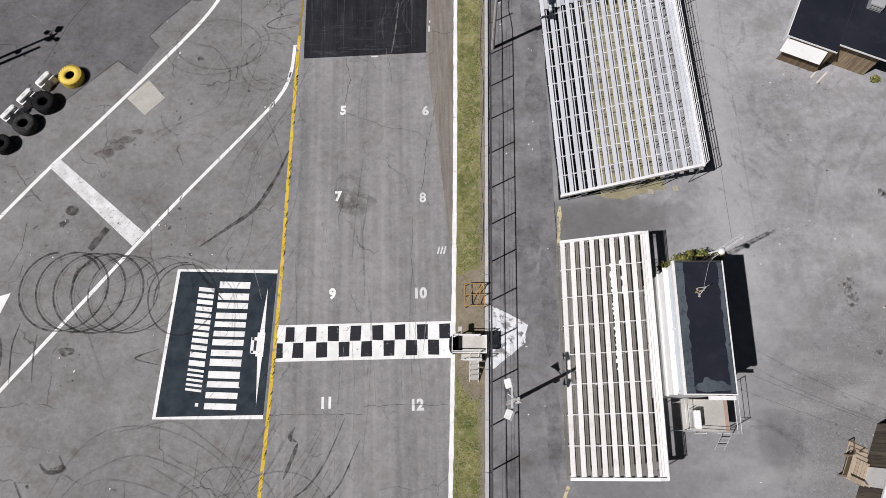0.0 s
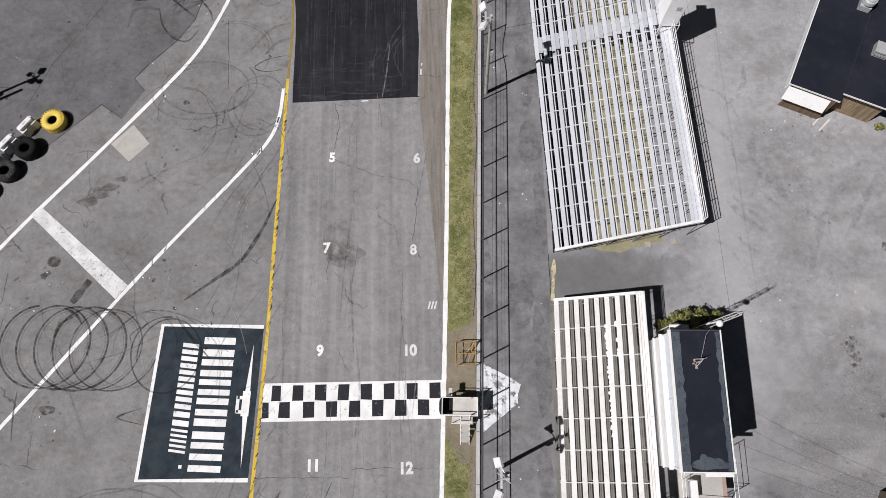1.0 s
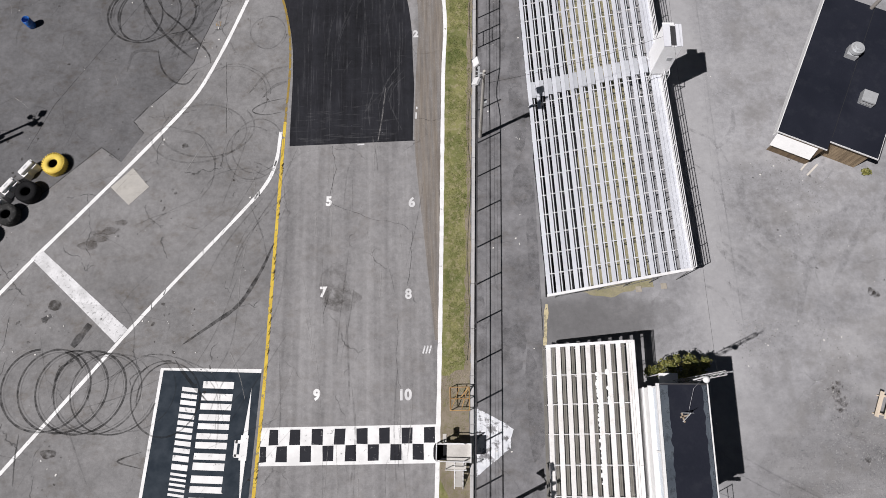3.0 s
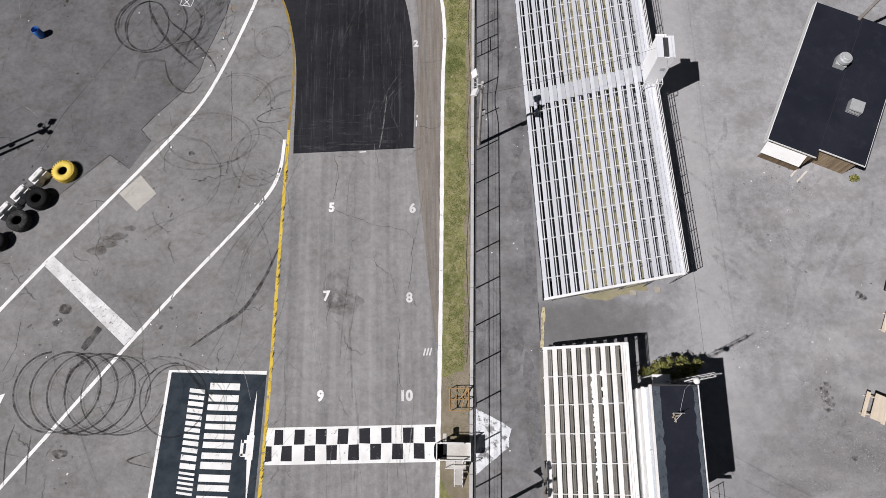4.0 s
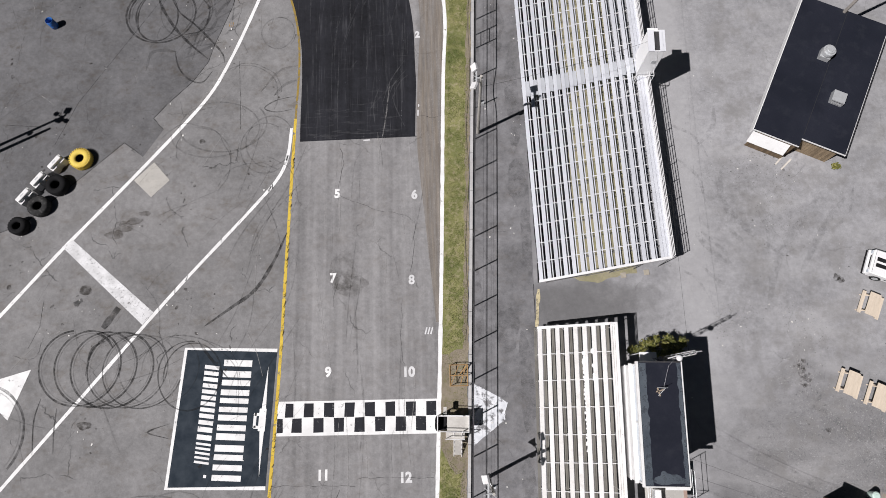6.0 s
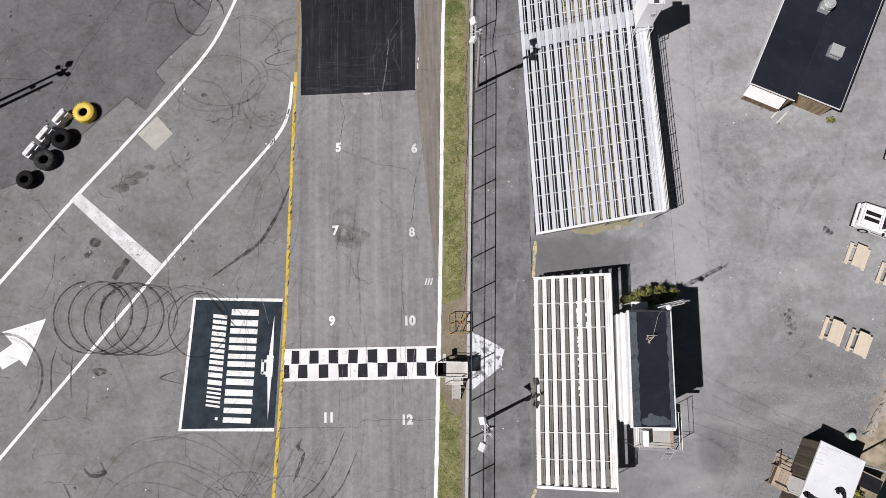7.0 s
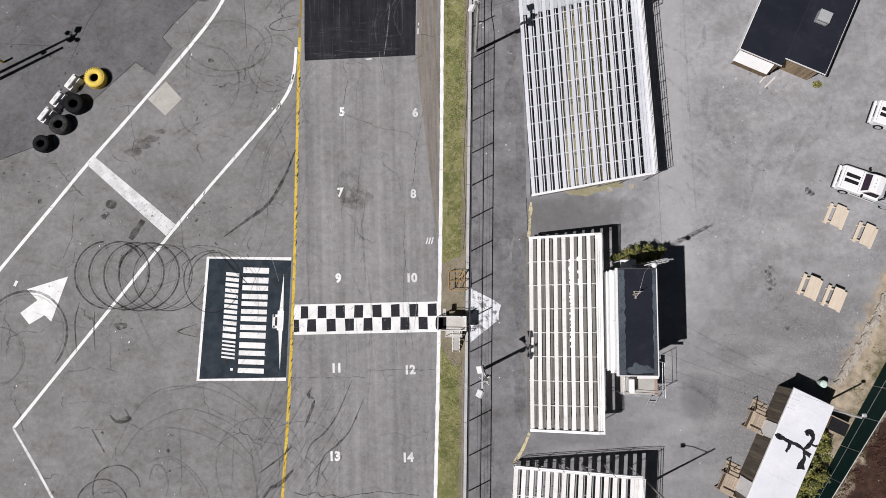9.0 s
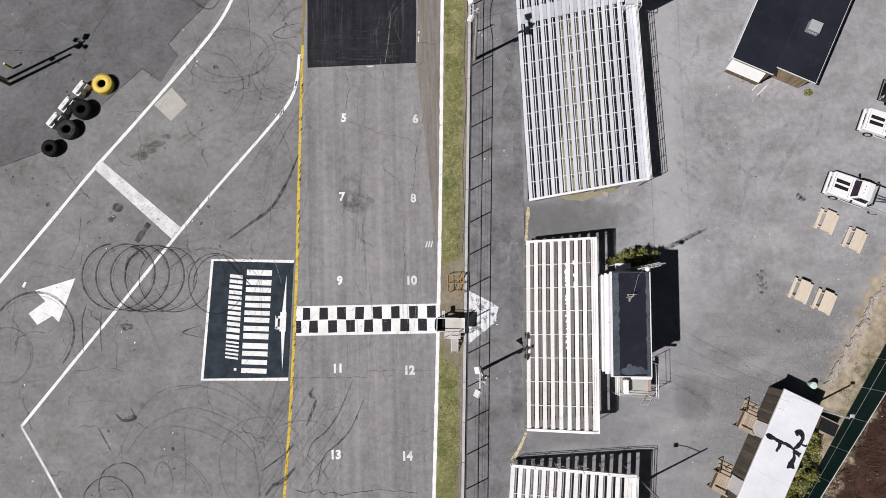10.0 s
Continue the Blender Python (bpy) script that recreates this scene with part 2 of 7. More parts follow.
    def past(edge, soft):
        return math_node(nt, "DIVIDE", math_node(nt, "SUBTRACT", d, edge), soft, True)
    col = blend(nt, math_node(nt, "MULTIPLY", past(-1.0, 0.9), math_node(nt, "DIVIDE", math_node(nt, "SUBTRACT", 8.0, sep.outputs[1]), 5.0, True)), col, soil)
    col = blend(nt, math_node(nt, "MULTIPLY", past(0.9, 1.1), grain(nt, v, 0.9, 6, 0.65, 0.42, 0.6)), col, turf)
    col = blend(nt, past(3.3, 0.5), col, straw)
    nt.links.new(col, bsdf.inputs["Base Color"])
    return m


LOT = ground_material()
PAINT_WHITE = worn("white_road_paint", (0.86, 0.86, 0.85), 0.97, 0.28, 0.4, 2.4, tone2=(0.72, 0.72, 0.71))
PAINT_OLD = worn("scuffed_white_paint", (0.78, 0.78, 0.785), 0.93, 0.29, 0.45, 4.5, tone2=(0.58, 0.58, 0.58))
PAINT_DIGIT = worn("stencilled_white_paint", (0.75, 0.75, 0.75), 0.92, 0.12, 0.3, 4.0, tone2=(0.58, 0.58, 0.58))
PAINT_YELLOW = worn("yellow_road_paint", (0.69, 0.51, 0.08), 0.97, 0.36, 0.46, 2.6, tone2=(0.58, 0.4, 0.06))
PAINT_OCHRE = worn("dirty_yellow_road_paint", (0.36, 0.25, 0.06), 0.85, 0.34, 0.52, 2.2)
PAINT_BLACK = worn("black_road_paint", (0.027, 0.028, 0.034), 0.95, 0.25, 0.4, 3.0)
PAINT_SLATE = worn("dark_slate_paint", (0.019, 0.027, 0.037), 0.96, 0.2, 0.36, 2.2, tone2=(0.038, 0.048, 0.06))
PAINT_SPILL = worn("spilled_white_paint", (0.8, 0.81, 0.83), 0.96, 0.41, 0.5, 1.4, tone2=(0.6, 0.62, 0.65))
PAINT_ORANGE = worn("orange_spray_paint", (0.5, 0.28, 0.06), 0.7, 0.4, 0.6, 5)
KERB_YELLOW = worn("faded_yellow_kerb_paint", (0.62, 0.54, 0.34), 0.92, 0.34, 0.5, 2.5)
RUBBER = worn("tyre_rubber_mark", (0.022, 0.022, 0.022), 0.66, 0.28, 0.62, 2.2)
RUBBER_SOFT = worn("thin_tyre_rubber", (0.022, 0.022, 0.022), 0.64, 0.28, 0.66, 1.6)
WARM_STRIP = worn("sunfaded_warm_asphalt", (0.36, 0.315, 0.265), 0.66, 0.26, 0.62, 0.8, tone2=(0.21, 0.175, 0.14), stretch=(4.0, 0.2, 1))
DAMP = worn("dark_lane_patching", (0.07, 0.069, 0.07), 0.36, 0.42, 0.68, 1.6)
SCUFF_BROAD = worn("broad_pale_scuff", (0.22, 0.22, 0.23), 0.34, 0.36, 0.74, 1.4, stretch=(1.6, 1.0, 1))
RUBBER_FAINT = worn("faint_tyre_mark", (0.03, 0.03, 0.03), 0.29, 0.34, 0.66, 2.2)
CRACK = worn("asphalt_crack", (0.03, 0.03, 0.03), 0.66, 0.34, 0.5, 2.0)
BROWN_STAIN = worn("brown_smear", (0.075, 0.06, 0.047), 0.55, 0.34, 0.68, 1.7)
STAIN = worn("oil_stain", (0.04, 0.034, 0.028), 0.6, 0.36, 0.6, 2.6)
WOOD_SHOP = surface("shop_wall_boards", (0.3, 0.23, 0.15), (0.2, 0.15, 0.1), (0.08, 0.065, 0.05), 1.0, 12, 0.85, bump=0.3, stretch=(6, 1, 0.7), vary=0.45)
BLEACHED = surface("bleached_plank", (0.72, 0.68, 0.62), (0.6, 0.56, 0.5), (0.3, 0.27, 0.24), 1.0, 12, 0.8, bump=0.2)
POLE_GREY = surface("weathered_grey_pole", (0.38, 0.35, 0.32), (0.28, 0.26, 0.24), (0.15, 0.13, 0.12), 1.0, 12, 0.85, bump=0.25, stretch=(6, 6, 0.7))
LITTER = surface("pale_litter", (0.7, 0.69, 0.66), (0.6, 0.58, 0.54), None, 2, 20, 0.7, bump=0.0)
CHIP_PALE = surface("pale_gravel_chip", (0.4, 0.39, 0.38), (0.3, 0.295, 0.29), None, 2, 20, 0.9, bump=0.0, local=False)
CHIP_DARK = surface("dark_gravel_chip", (0.12, 0.118, 0.115), (0.15, 0.148, 0.145), None, 2, 20, 0.9, bump=0.0, local=False)
# dull leg steel, darkened further for the shade under the rows
SHADED_STEEL = surface("shaded_leg_steel", (0.2, 0.2, 0.2), (0.14, 0.14, 0.14), (0.1, 0.08, 0.06), 1.5, 14, 0.75, bump=0.08)
SCRATCH = worn("pale_scrape", (0.42, 0.41, 0.4), 0.5, 0.38, 0.6, 3.0)
LOT_TRACK = worn("dusty_wheel_track", (0.08, 0.08, 0.08), 0.22, 0.42, 0.72, 2.4)
SCUFF = worn("pale_tyre_scuff", (0.22, 0.22, 0.23), 0.17, 0.36, 0.72, 1.6, stretch=(1.5, 1.2, 1))
CONCRETE = surface("concrete", (0.5, 0.48, 0.44), (0.4, 0.385, 0.36), (0.25, 0.23, 0.2), 0.8, 14, 0.85, bump=0.25, local=False)
CONC_PALE = surface("pale_concrete_slab", (0.58, 0.56, 0.52), (0.47, 0.45, 0.42), (0.3, 0.28, 0.25), 1.1, 9, 0.85, bump=0.2, local=False)
WALL_CONC = surface("barrier_concrete", (0.52, 0.515, 0.51), (0.42, 0.415, 0.41), (0.2, 0.19, 0.17), 0.9, 12, 0.8, bump=0.25, local=False)
WHITE = surface("white_paint", (0.8, 0.8, 0.79), (0.74, 0.74, 0.73), (0.5, 0.48, 0.45), 0.7, 10, 0.5, bump=0.08, dirt=0.3)
BOOTH_WHITE = surface("bright_white_panel", (0.9, 0.9, 0.9), (0.86, 0.86, 0.86), (0.7, 0.69, 0.67), 0.7, 10, 0.6, bump=0.04, dirt=0.2)
SEAT_WHITE = surface("white_painted_plank", (0.82, 0.81, 0.79), (0.75, 0.73, 0.705), (0.42, 0.38, 0.33), 0.5, 9, 0.55, bump=0.12, vary=0.1, dirt=0.35)
ALU = surface("weathered_aluminium", (0.78, 0.8, 0.84), (0.7, 0.72, 0.77), (0.48, 0.49, 0.52), 0.5, 12, 0.5, metal=0.25, bump=0.06, vary=0.14)
FOOT_GREY = surface("weathered_footboard", (0.23, 0.22, 0.195), (0.16, 0.152, 0.135), (0.06, 0.056, 0.05), 0.6, 12, 0.8, bump=0.25, vary=0.2)
WOOD_GREY = surface("greyed_wall_boards", (0.15, 0.125, 0.095), (0.085, 0.072, 0.06), (0.035, 0.03, 0.026), 0.9, 12, 0.85, bump=0.3, stretch=(6, 6, 0.5), vary=0.4, dirt=0.6)
BRUSH = surface("dry_brush_twig", (0.1, 0.05, 0.034), (0.05, 0.027, 0.022), (0.17, 0.11, 0.07), 1.5, 9, 0.9, bump=0.0, local=False)
BRICK_TRIM = surface("reddish_concrete_edge", (0.42, 0.3, 0.25), (0.34, 0.25, 0.21), (0.2, 0.15, 0.12), 1.5, 12, 0.85, bump=0.2)
STEEL = surface("galvanised_steel", (0.6, 0.62, 0.63), (0.5, 0.51, 0.52), (0.25, 0.2, 0.16), 1.5, 18, 0.45, metal=0.35, bump=0.08)
STEEL_WHITE = surface("white_painted_steel", (0.76, 0.76, 0.76), (0.68, 0.68, 0.68), (0.4, 0.32, 0.26), 1.2, 14, 0.45, bump=0.08)
STEEL_DARK = surface("dark_steel", (0.08, 0.08, 0.085), (0.05, 0.05, 0.055), (0.12, 0.08, 0.06), 1.5, 16, 0.6, metal=0.4, bump=0.1)
RUST = surface("rusted_steel", (0.47, 0.3, 0.13), (0.3, 0.17, 0.075), (0.08, 0.04, 0.025), 3.0, 20, 0.85, bump=0.3)
ROOF_BLACK = surface("black_roll_roofing", (0.018, 0.02, 0.03), (0.011, 0.013, 0.021), (0.05, 0.053, 0.062), 0.35, 9, 0.85, bump=0.25, dirt=0.16)
ROOF_GREY = worn("faded_roof_coating", (0.1, 0.118, 0.137), 0.92, 0.22, 0.5, 2.6, tone2=(0.065, 0.078, 0.095))
ROOF_SEAM = surface("roof_seam", (0.02, 0.021, 0.026), (0.015, 0.016, 0.02), None, 0.6, 9, 0.7, bump=0.2)
ROOF_WHITE = surface("white_roof_coating", (0.78, 0.79, 0.82), (0.68, 0.69, 0.73), (0.5, 0.5, 0.52), 0.35, 5, 0.55, bump=0.2, dirt=0.3)
MARK_BLACK = surface("black_roof_mark", (0.016, 0.016, 0.018), (0.024, 0.024, 0.027), None, 2, 10, 0.85, bump=0.3)
WOOD_OLD = surface("weathered_brown_wood", (0.2, 0.145, 0.09), (0.12, 0.09, 0.065), (0.05, 0.04, 0.03), 1.0, 12, 0.85, bump=0.3, stretch=(6, 1, 0.7), vary=0.25)
WOOD_DECK = surface("sunbleached_deck_wood", (0.42, 0.34, 0.26), (0.32, 0.26, 0.2), (0.16, 0.12, 0.09), 1.0, 12, 0.8, bump=0.25, stretch=(1, 6, 1), vary=0.25)
WOOD_TABLE = surface("pale_table_wood", (0.68, 0.585, 0.47), (0.6, 0.51, 0.4), (0.42, 0.35, 0.27), 1.2, 14, 0.7, bump=0.15, stretch=(6, 1, 1), vary=0.12)
TYRE = surface("black_tyre_rubber", (0.009, 0.009, 0.01), (0.014, 0.014, 0.015), (0.04, 0.038, 0.036), 2.0, 14, 0.85, bump=0.25, dirt=0.15)
TYRE_GREY = surface("dusty_tyre_rubber", (0.04, 0.04, 0.04), (0.02, 0.02, 0.02), (0.14, 0.135, 0.13), 2.0, 14, 0.88, bump=0.3, dirt=0.6)
TYRE_YELLOW = surface("yellow_painted_tyre", (0.76, 0.58, 0.13), (0.68, 0.5, 0.09), (0.4, 0.3, 0.08), 1.6, 12, 0.75, bump=0.15)
BLUE = surface("blue_plastic", (0.02, 0.13, 0.45), (0.015, 0.1, 0.36), (0.1, 0.2, 0.4), 2.0, 10, 0.4, bump=0.05)
BLACK = surface("matt_black", (0.012, 0.012, 0.013), (0.018, 0.018, 0.02), None, 2.0, 12, 0.85, bump=0.05)
UNDERLAY_BLACK = surface("black_underlay", (0.012, 0.012, 0.013), (0.018, 0.018, 0.018), (0.04, 0.038, 0.035), 1.0, 9, 0.9, bump=0.2, local=False, dirt=0.3)
CAR_WHITE = surface("white_car_paint", (0.82, 0.82, 0.82), (0.78, 0.78, 0.78), None, 0.8, 6, 0.25, bump=0.0)
CAR_BLACK = surface("black_car_paint", (0.012, 0.012, 0.014), (0.016, 0.016, 0.018), None, 0.8, 6, 0.22, bump=0.0)
GREY_BED = surface("worn_grey_truck_bed", (0.56, 0.58, 0.6), (0.44, 0.46, 0.48), (0.2, 0.19, 0.18), 1.4, 12, 0.5, metal=0.3, bump=0.15)
CHROME = surface("chrome", (0.75, 0.75, 0.76), (0.7, 0.7, 0.72), None, 2, 10, 0.15, metal=1.0, bump=0.0)
GLASS_DARK = surface("tinted_window_glass", (0.03, 0.022, 0.035), (0.04, 0.025, 0.04), None, 1.0, 6, 0.08, bump=0.0)
LENS = surface("lamp_lens", (0.6, 0.66, 0.72), (0.5, 0.56, 0.62), None, 3, 12, 0.15, bump=0.0)
SCREEN_GREEN = surface("dark_green_windscreen", (0.004, 0.024, 0.021), (0.003, 0.016, 0.015), (0.012, 0.036, 0.032), 0.5, 30, 0.8, bump=0.2)
MINT = surface("pale_green_plastic", (0.6, 0.74, 0.67), (0.52, 0.67, 0.6), None, 3, 10, 0.5, bump=0.05)
ROCK = surface("edging_stone", (0.42, 0.38, 0.33), (0.32, 0.29, 0.25), (0.14, 0.12, 0.1), 2.0, 12, 0.9, bump=0.5, vary=0.3)


def leaf_material(name, dark, light, dry):
    """Leaves that differ one by one, with drier patches."""
    m, nt, bsdf, out = graph(name)
    rnd = nt.nodes.new("ShaderNodeNewGeometry").outputs["Random Per Island"]
    col = blend(nt, rnd, dark, light)
    col = blend(nt, grain(nt, place(nt), 1.8, 5, 0.6, 0.48, 0.66), col, dry)
    nt.links.new(col, bsdf.inputs["Base Color"])
    bsdf.inputs["Roughness"].default_value = 0.55
    return m


LEAF = leaf_material("shrub_leaf", (0.035, 0.045, 0.012), (0.2, 0.2, 0.045), (0.29, 0.26, 0.07))
TWIG = surface("shrub_stem", (0.1, 0.07, 0.045), (0.07, 0.05, 0.03), None, 4, 20, 0.9, bump=0.2)
CABLE = surface("black_cable", (0.02, 0.02, 0.02), (0.03, 0.03, 0.03), None, 2, 20, 0.6, bump=0.0)


def turf_material(name, a, b, c, lush=None):
    m, nt, bsdf, out = graph(name)
    v = place(nt)
    col = blend(nt, grain(nt, v, 0.6, 6, 0.6), a, b)
    col = blend(nt, math_node(nt, "MULTIPLY", grain(nt, v, 2.6, 7, 0.7, 0.48, 0.66), 0.75), col, c)
    if lush:
        # one lush damp stretch, and smaller ones by chance
        sep = nt.nodes.new("ShaderNodeSeparateXYZ")
        nt.links.new(nt.nodes.new("ShaderNodeNewGeometry").outputs["Position"], sep.inputs[0])
        off = math_node(nt, "ABSOLUTE", math_node(nt, "SUBTRACT", sep.outputs[1], 26.7))
        wet = math_node(nt, "MULTIPLY", math_node(nt, "DIVIDE", math_node(nt, "SUBTRACT", 2.0, off), 1.4, True), grain(nt, v, 1.1, 6, 0.65, 0.34, 0.56))
        wet = math_node(nt, "MAXIMUM", wet, math_node(nt, "MULTIPLY", grain(nt, v, 0.32, 5, 0.6, 0.54, 0.7), 0.6))
        col = blend(nt, math_node(nt, "MULTIPLY", wet, 0.8), col, lush)
    fine = grain(nt, v, 30, 4, 0.8, 0.3, 0.7)
    col = blend(nt, math_node(nt, "MULTIPLY", fine, 0.45), col, tuple(x * 0.45 for x in a))
    nt.links.new(col, bsdf.inputs["Base Color"])
    bsdf.inputs["Roughness"].default_value = 0.95
    bsdf.inputs["Specular IOR Level"].default_value = 0.1
    relief(nt, bsdf, fine, 0.6, 0.04)
    return m


TURF = turf_material("verge_turf", (0.31, 0.3, 0.13), (0.13, 0.155, 0.05), (0.45, 0.39, 0.26), (0.085, 0.12, 0.03))
WEEDS = turf_material("dry_weeds", (0.4, 0.36, 0.24), (0.27, 0.26, 0.14), (0.3, 0.27, 0.22))
BLADE = turf_material("grass_blade", (0.28, 0.28, 0.11), (0.09, 0.12, 0.03), (0.42, 0.37, 0.2), (0.07, 0.105, 0.025))
DIRT = turf_material("bare_dirt", (0.33, 0.285, 0.22), (0.25, 0.21, 0.16), (0.2, 0.19, 0.09))


# ---- building helpers ----
def box(bm, x0, x1, y0, y1, z0, z1, m=None, bev=0.0):
    r = bmesh.ops.create_cube(bm, size=1.0)
    vs = r["verts"]
    bmesh.ops.scale(bm, vec=(x1 - x0, y1 - y0, z1 - z0), verts=vs)
    bmesh.ops.translate(bm, vec=((x0 + x1) / 2, (y0 + y1) / 2, (z0 + z1) / 2), verts=vs)
    if bev:
        es = list({e for v in vs for e in v.link_edges})
        g = bmesh.ops.bevel(bm, geom=es, offset=bev, segments=1, affect="EDGES")
        vs = list({v for f in g["faces"] for v in f.verts} | {v for v in vs if v.is_valid})
    if m is not None:
        bmesh.ops.transform(bm, matrix=m, verts=vs)
    return vs


def rod(bm, a, b, r, n=8, r2=None):
    a, b = Vector(a), Vector(b)
    d = b - a
    m = Matrix.Translation((a + b) / 2) @ d.to_track_quat("Z", "Y").to_matrix().to_4x4()
    bmesh.ops.create_cone(bm, cap_ends=True, segments=n, radius1=r, radius2=r if r2 is None else r2, depth=d.length, matrix=m)


def prism(bm, pts, z0, z1):
    lo = [bm.verts.new((x, y, z0)) for x, y in pts]
    hi = [bm.verts.new((x, y, z1)) for x, y in pts]
    n = len(pts)
    bm.faces.new(lo[::-1])
    bm.faces.new(hi)
    for i in range(n):
        bm.faces.new((lo[i], lo[(i + 1) % n], hi[(i + 1) % n], hi[i]))
    bmesh.ops.recalc_face_normals(bm, faces=bm.faces)


def sheet(bm, pts, z):
    bm.faces.new([bm.verts.new((x, y, z)) for x, y in pts])
    bmesh.ops.recalc_face_normals(bm, faces=bm.faces)


def glide(pts, steps=8):
    """A smooth curve through a few points."""
    p = [Vector(q) for q in pts]
    p = [2 * p[0] - p[1]] + p + [2 * p[-1] - p[-2]]
    out = []
    for i in range(1, len(p) - 2):
        for k in range(steps):
            t = k / steps
            out.append(0.5 * (2 * p[i] + (p[i + 1] - p[i - 1]) * t + (2 * p[i - 1] - 5 * p[i] + 4 * p[i + 1] - p[i + 2]) * t * t + (3 * p[i] - p[i - 1] - 3 * p[i + 1] + p[i + 2]) * t ** 3))
    return out + [p[-2]]


def ribbon(bm, pts, w, z, jitter=0.0, taper=False):
    """A flat strip of width w along pts."""
    p = [Vector(q).to_2d() for q in pts]
    prev = None
    for i, q in enumerate(p):
        d = (p[min(i + 1, len(p) - 1)] - p[max(i - 1, 0)])
        d = d.normalized() if d.length > 1e-9 else Vector((0, 1))
        s = Vector((-d.y, d.x)) * w / 2
        if jitter:
            s *= 1 + jitter * noise.noise((q.x * 1.7, q.y * 1.7, 3))
        if taper:
            s *= 0.15 + 0.85 * math.sin(math.pi * i / (len(p) - 1)) ** 0.5
        cur = (bm.verts.new((q.x - s.x, q.y - s.y, z)), bm.verts.new((q.x + s.x, q.y + s.y, z)))
        if prev:
            bm.faces.new((prev[0], cur[0], cur[1], prev[1]))
        prev = cur


def blot(cx, cy, rx, ry, seed, z=0.0285):
    bm = bmesh.new()
    n = 22
    sheet(bm, [(cx + rx * (1 + 0.4 * noise.noise((math.cos(i / n * 6.28) * 1.3, math.sin(i / n * 6.28) * 1.3, seed))) * math.cos(i / n * 2 * math.pi), cy + ry * (1 + 0.4 * noise.noise((math.cos(i / n * 6.28) * 1.3, math.sin(i / n * 6.28) * 1.3, seed))) * math.sin(i / n * 2 * math.pi)) for i in range(n)], z)
    return bm


def finish(name, bm, material, smooth=False):
    me = bpy.data.meshes.new(name)
    bm.to_mesh(me)
    bm.free()
    me.materials.append(material)
    if smooth:
        for p in me.polygons:
            p.use_smooth = True
    return me


def part(name, bm, material, parent, label="", smooth=False):
    ob = new(name, finish(name, bm, material, smooth))
    ob.parent = parent
    return tagged(ob, label)


def piece(name, me, parent, m):
    """Another object on a mesh that is already there."""
    ob = new(name, me)
    ob.parent = parent
    ob.matrix_basis = m
    return ob


def thing(name, label, category, m=None, group="", kind=""):
    ob = new(name)
    ob.empty_display_size = 0.3
    if m is not None:
        ob.matrix_basis = m
    return tagged(ob, label, category, group, kind)


def setting(name, bm, material, label, category=""):
    ob = new(name, finish(name, bm, material))
    return tagged(ob, label, category, kind="structure")


def boxes(*rows, bev=0.0):
    bm = bmesh.new()
    for r in rows:
        box(bm, *r, bev=bev)
    return bm


def rods(*rows, n=8):
    bm = bmesh.new()
    for a, b, r in rows:
        rod(bm, a, b, r, n)
    return bm


def tube(pts, r, n=6):
    """One bent pipe through the points."""
    bm = bmesh.new()
    p = [Vector(q) for q in pts]
    prev = None
    for i, q in enumerate(p):
        d = (p[min(i + 1, len(p) - 1)] - p[max(i - 1, 0)]).normalized()
        m = d.to_track_quat("Z", "Y").to_matrix()
        cur = [bm.verts.new(q + m @ Vector((r * math.cos(2 * math.pi * k / n), r * math.sin(2 * math.pi * k / n), 0))) for k in range(n)]
        if prev:
            for k in range(n):
                bm.faces.new((prev[k], prev[(k + 1) % n], cur[(k + 1) % n], cur[k]))
        else:
            bm.faces.new(cur[::-1])
        prev = cur
    bm.faces.new(prev)
    return bm


# ---- ground ----
YELLOW = [(-15.2, -45), (-12.1, -14.4), (-11.1, 0.5), (-10.75, 10), (-10.38, 20.4), (-10.15, 26.2), (-10.5, 30), (-11.6, 33.5), (-14, 38), (-19, 44)]
EDGE = [(-2.4, -45), (-0.65, -14.5), (-0.03, -3), (0.6, 10.5), (1.12, 24), (1.42, 28.9), (1.2, 32.5), (0.3, 36.5), (-2.0, 42), (-6.0, 48)]
FAR = 600.0
bm = bmesh.new()
bmesh.ops.create_grid(bm, x_segments=60, y_segments=60, size=FAR)
setting("ground", bm, LOT, "pale grey worn asphalt lot with gravel and stains", "ground")

yl, el = glide(YELLOW), glide(EDGE)


def band(name, left, right, z, material, label, category):
    bm = bmesh.new()
    rows = [(bm.verts.new((a[0], a[1], z)), bm.verts.new((b[0], b[1], z))) for a, b in zip(left, right)]
    for a, b in zip(rows, rows[1:]):
        bm.faces.new((a[0], a[1], b[1], b[0]))
    bmesh.ops.recalc_face_normals(bm, faces=bm.faces)
    return setting(name, bm, material, label, category)


road = band("road", yl, el, 0.006, TRACK, "grey asphalt race track with worn lengthwise streaks", "road")
infield = band("pavement", [(-90, p[1]) for p in yl], yl, 0.006, INFIELD, "brownish grey infield asphalt with circular tyre marks", "pavement")


def wall_x(y):
    return 1.98 + 0.0476 * y


verge = band("grass_verge", el, [(wall_x(p[1]) + 0.05, p[1]) for p in el], 0.02, TURF, "strip of dry green grass between track and wall", "grass")
lane = band("pavement", [(wall_x(y), y) for y in range(-40, 46, 5)], [(7.0 + 0.012 * abs(y), y) for y in range(-40, 46, 5)], 0.006, LANE, "dark patched asphalt lane behind the barrier wall", "pavement")


def mark(name, bm, material, parent, label=""):
    return part(name, bm, material, parent, label)


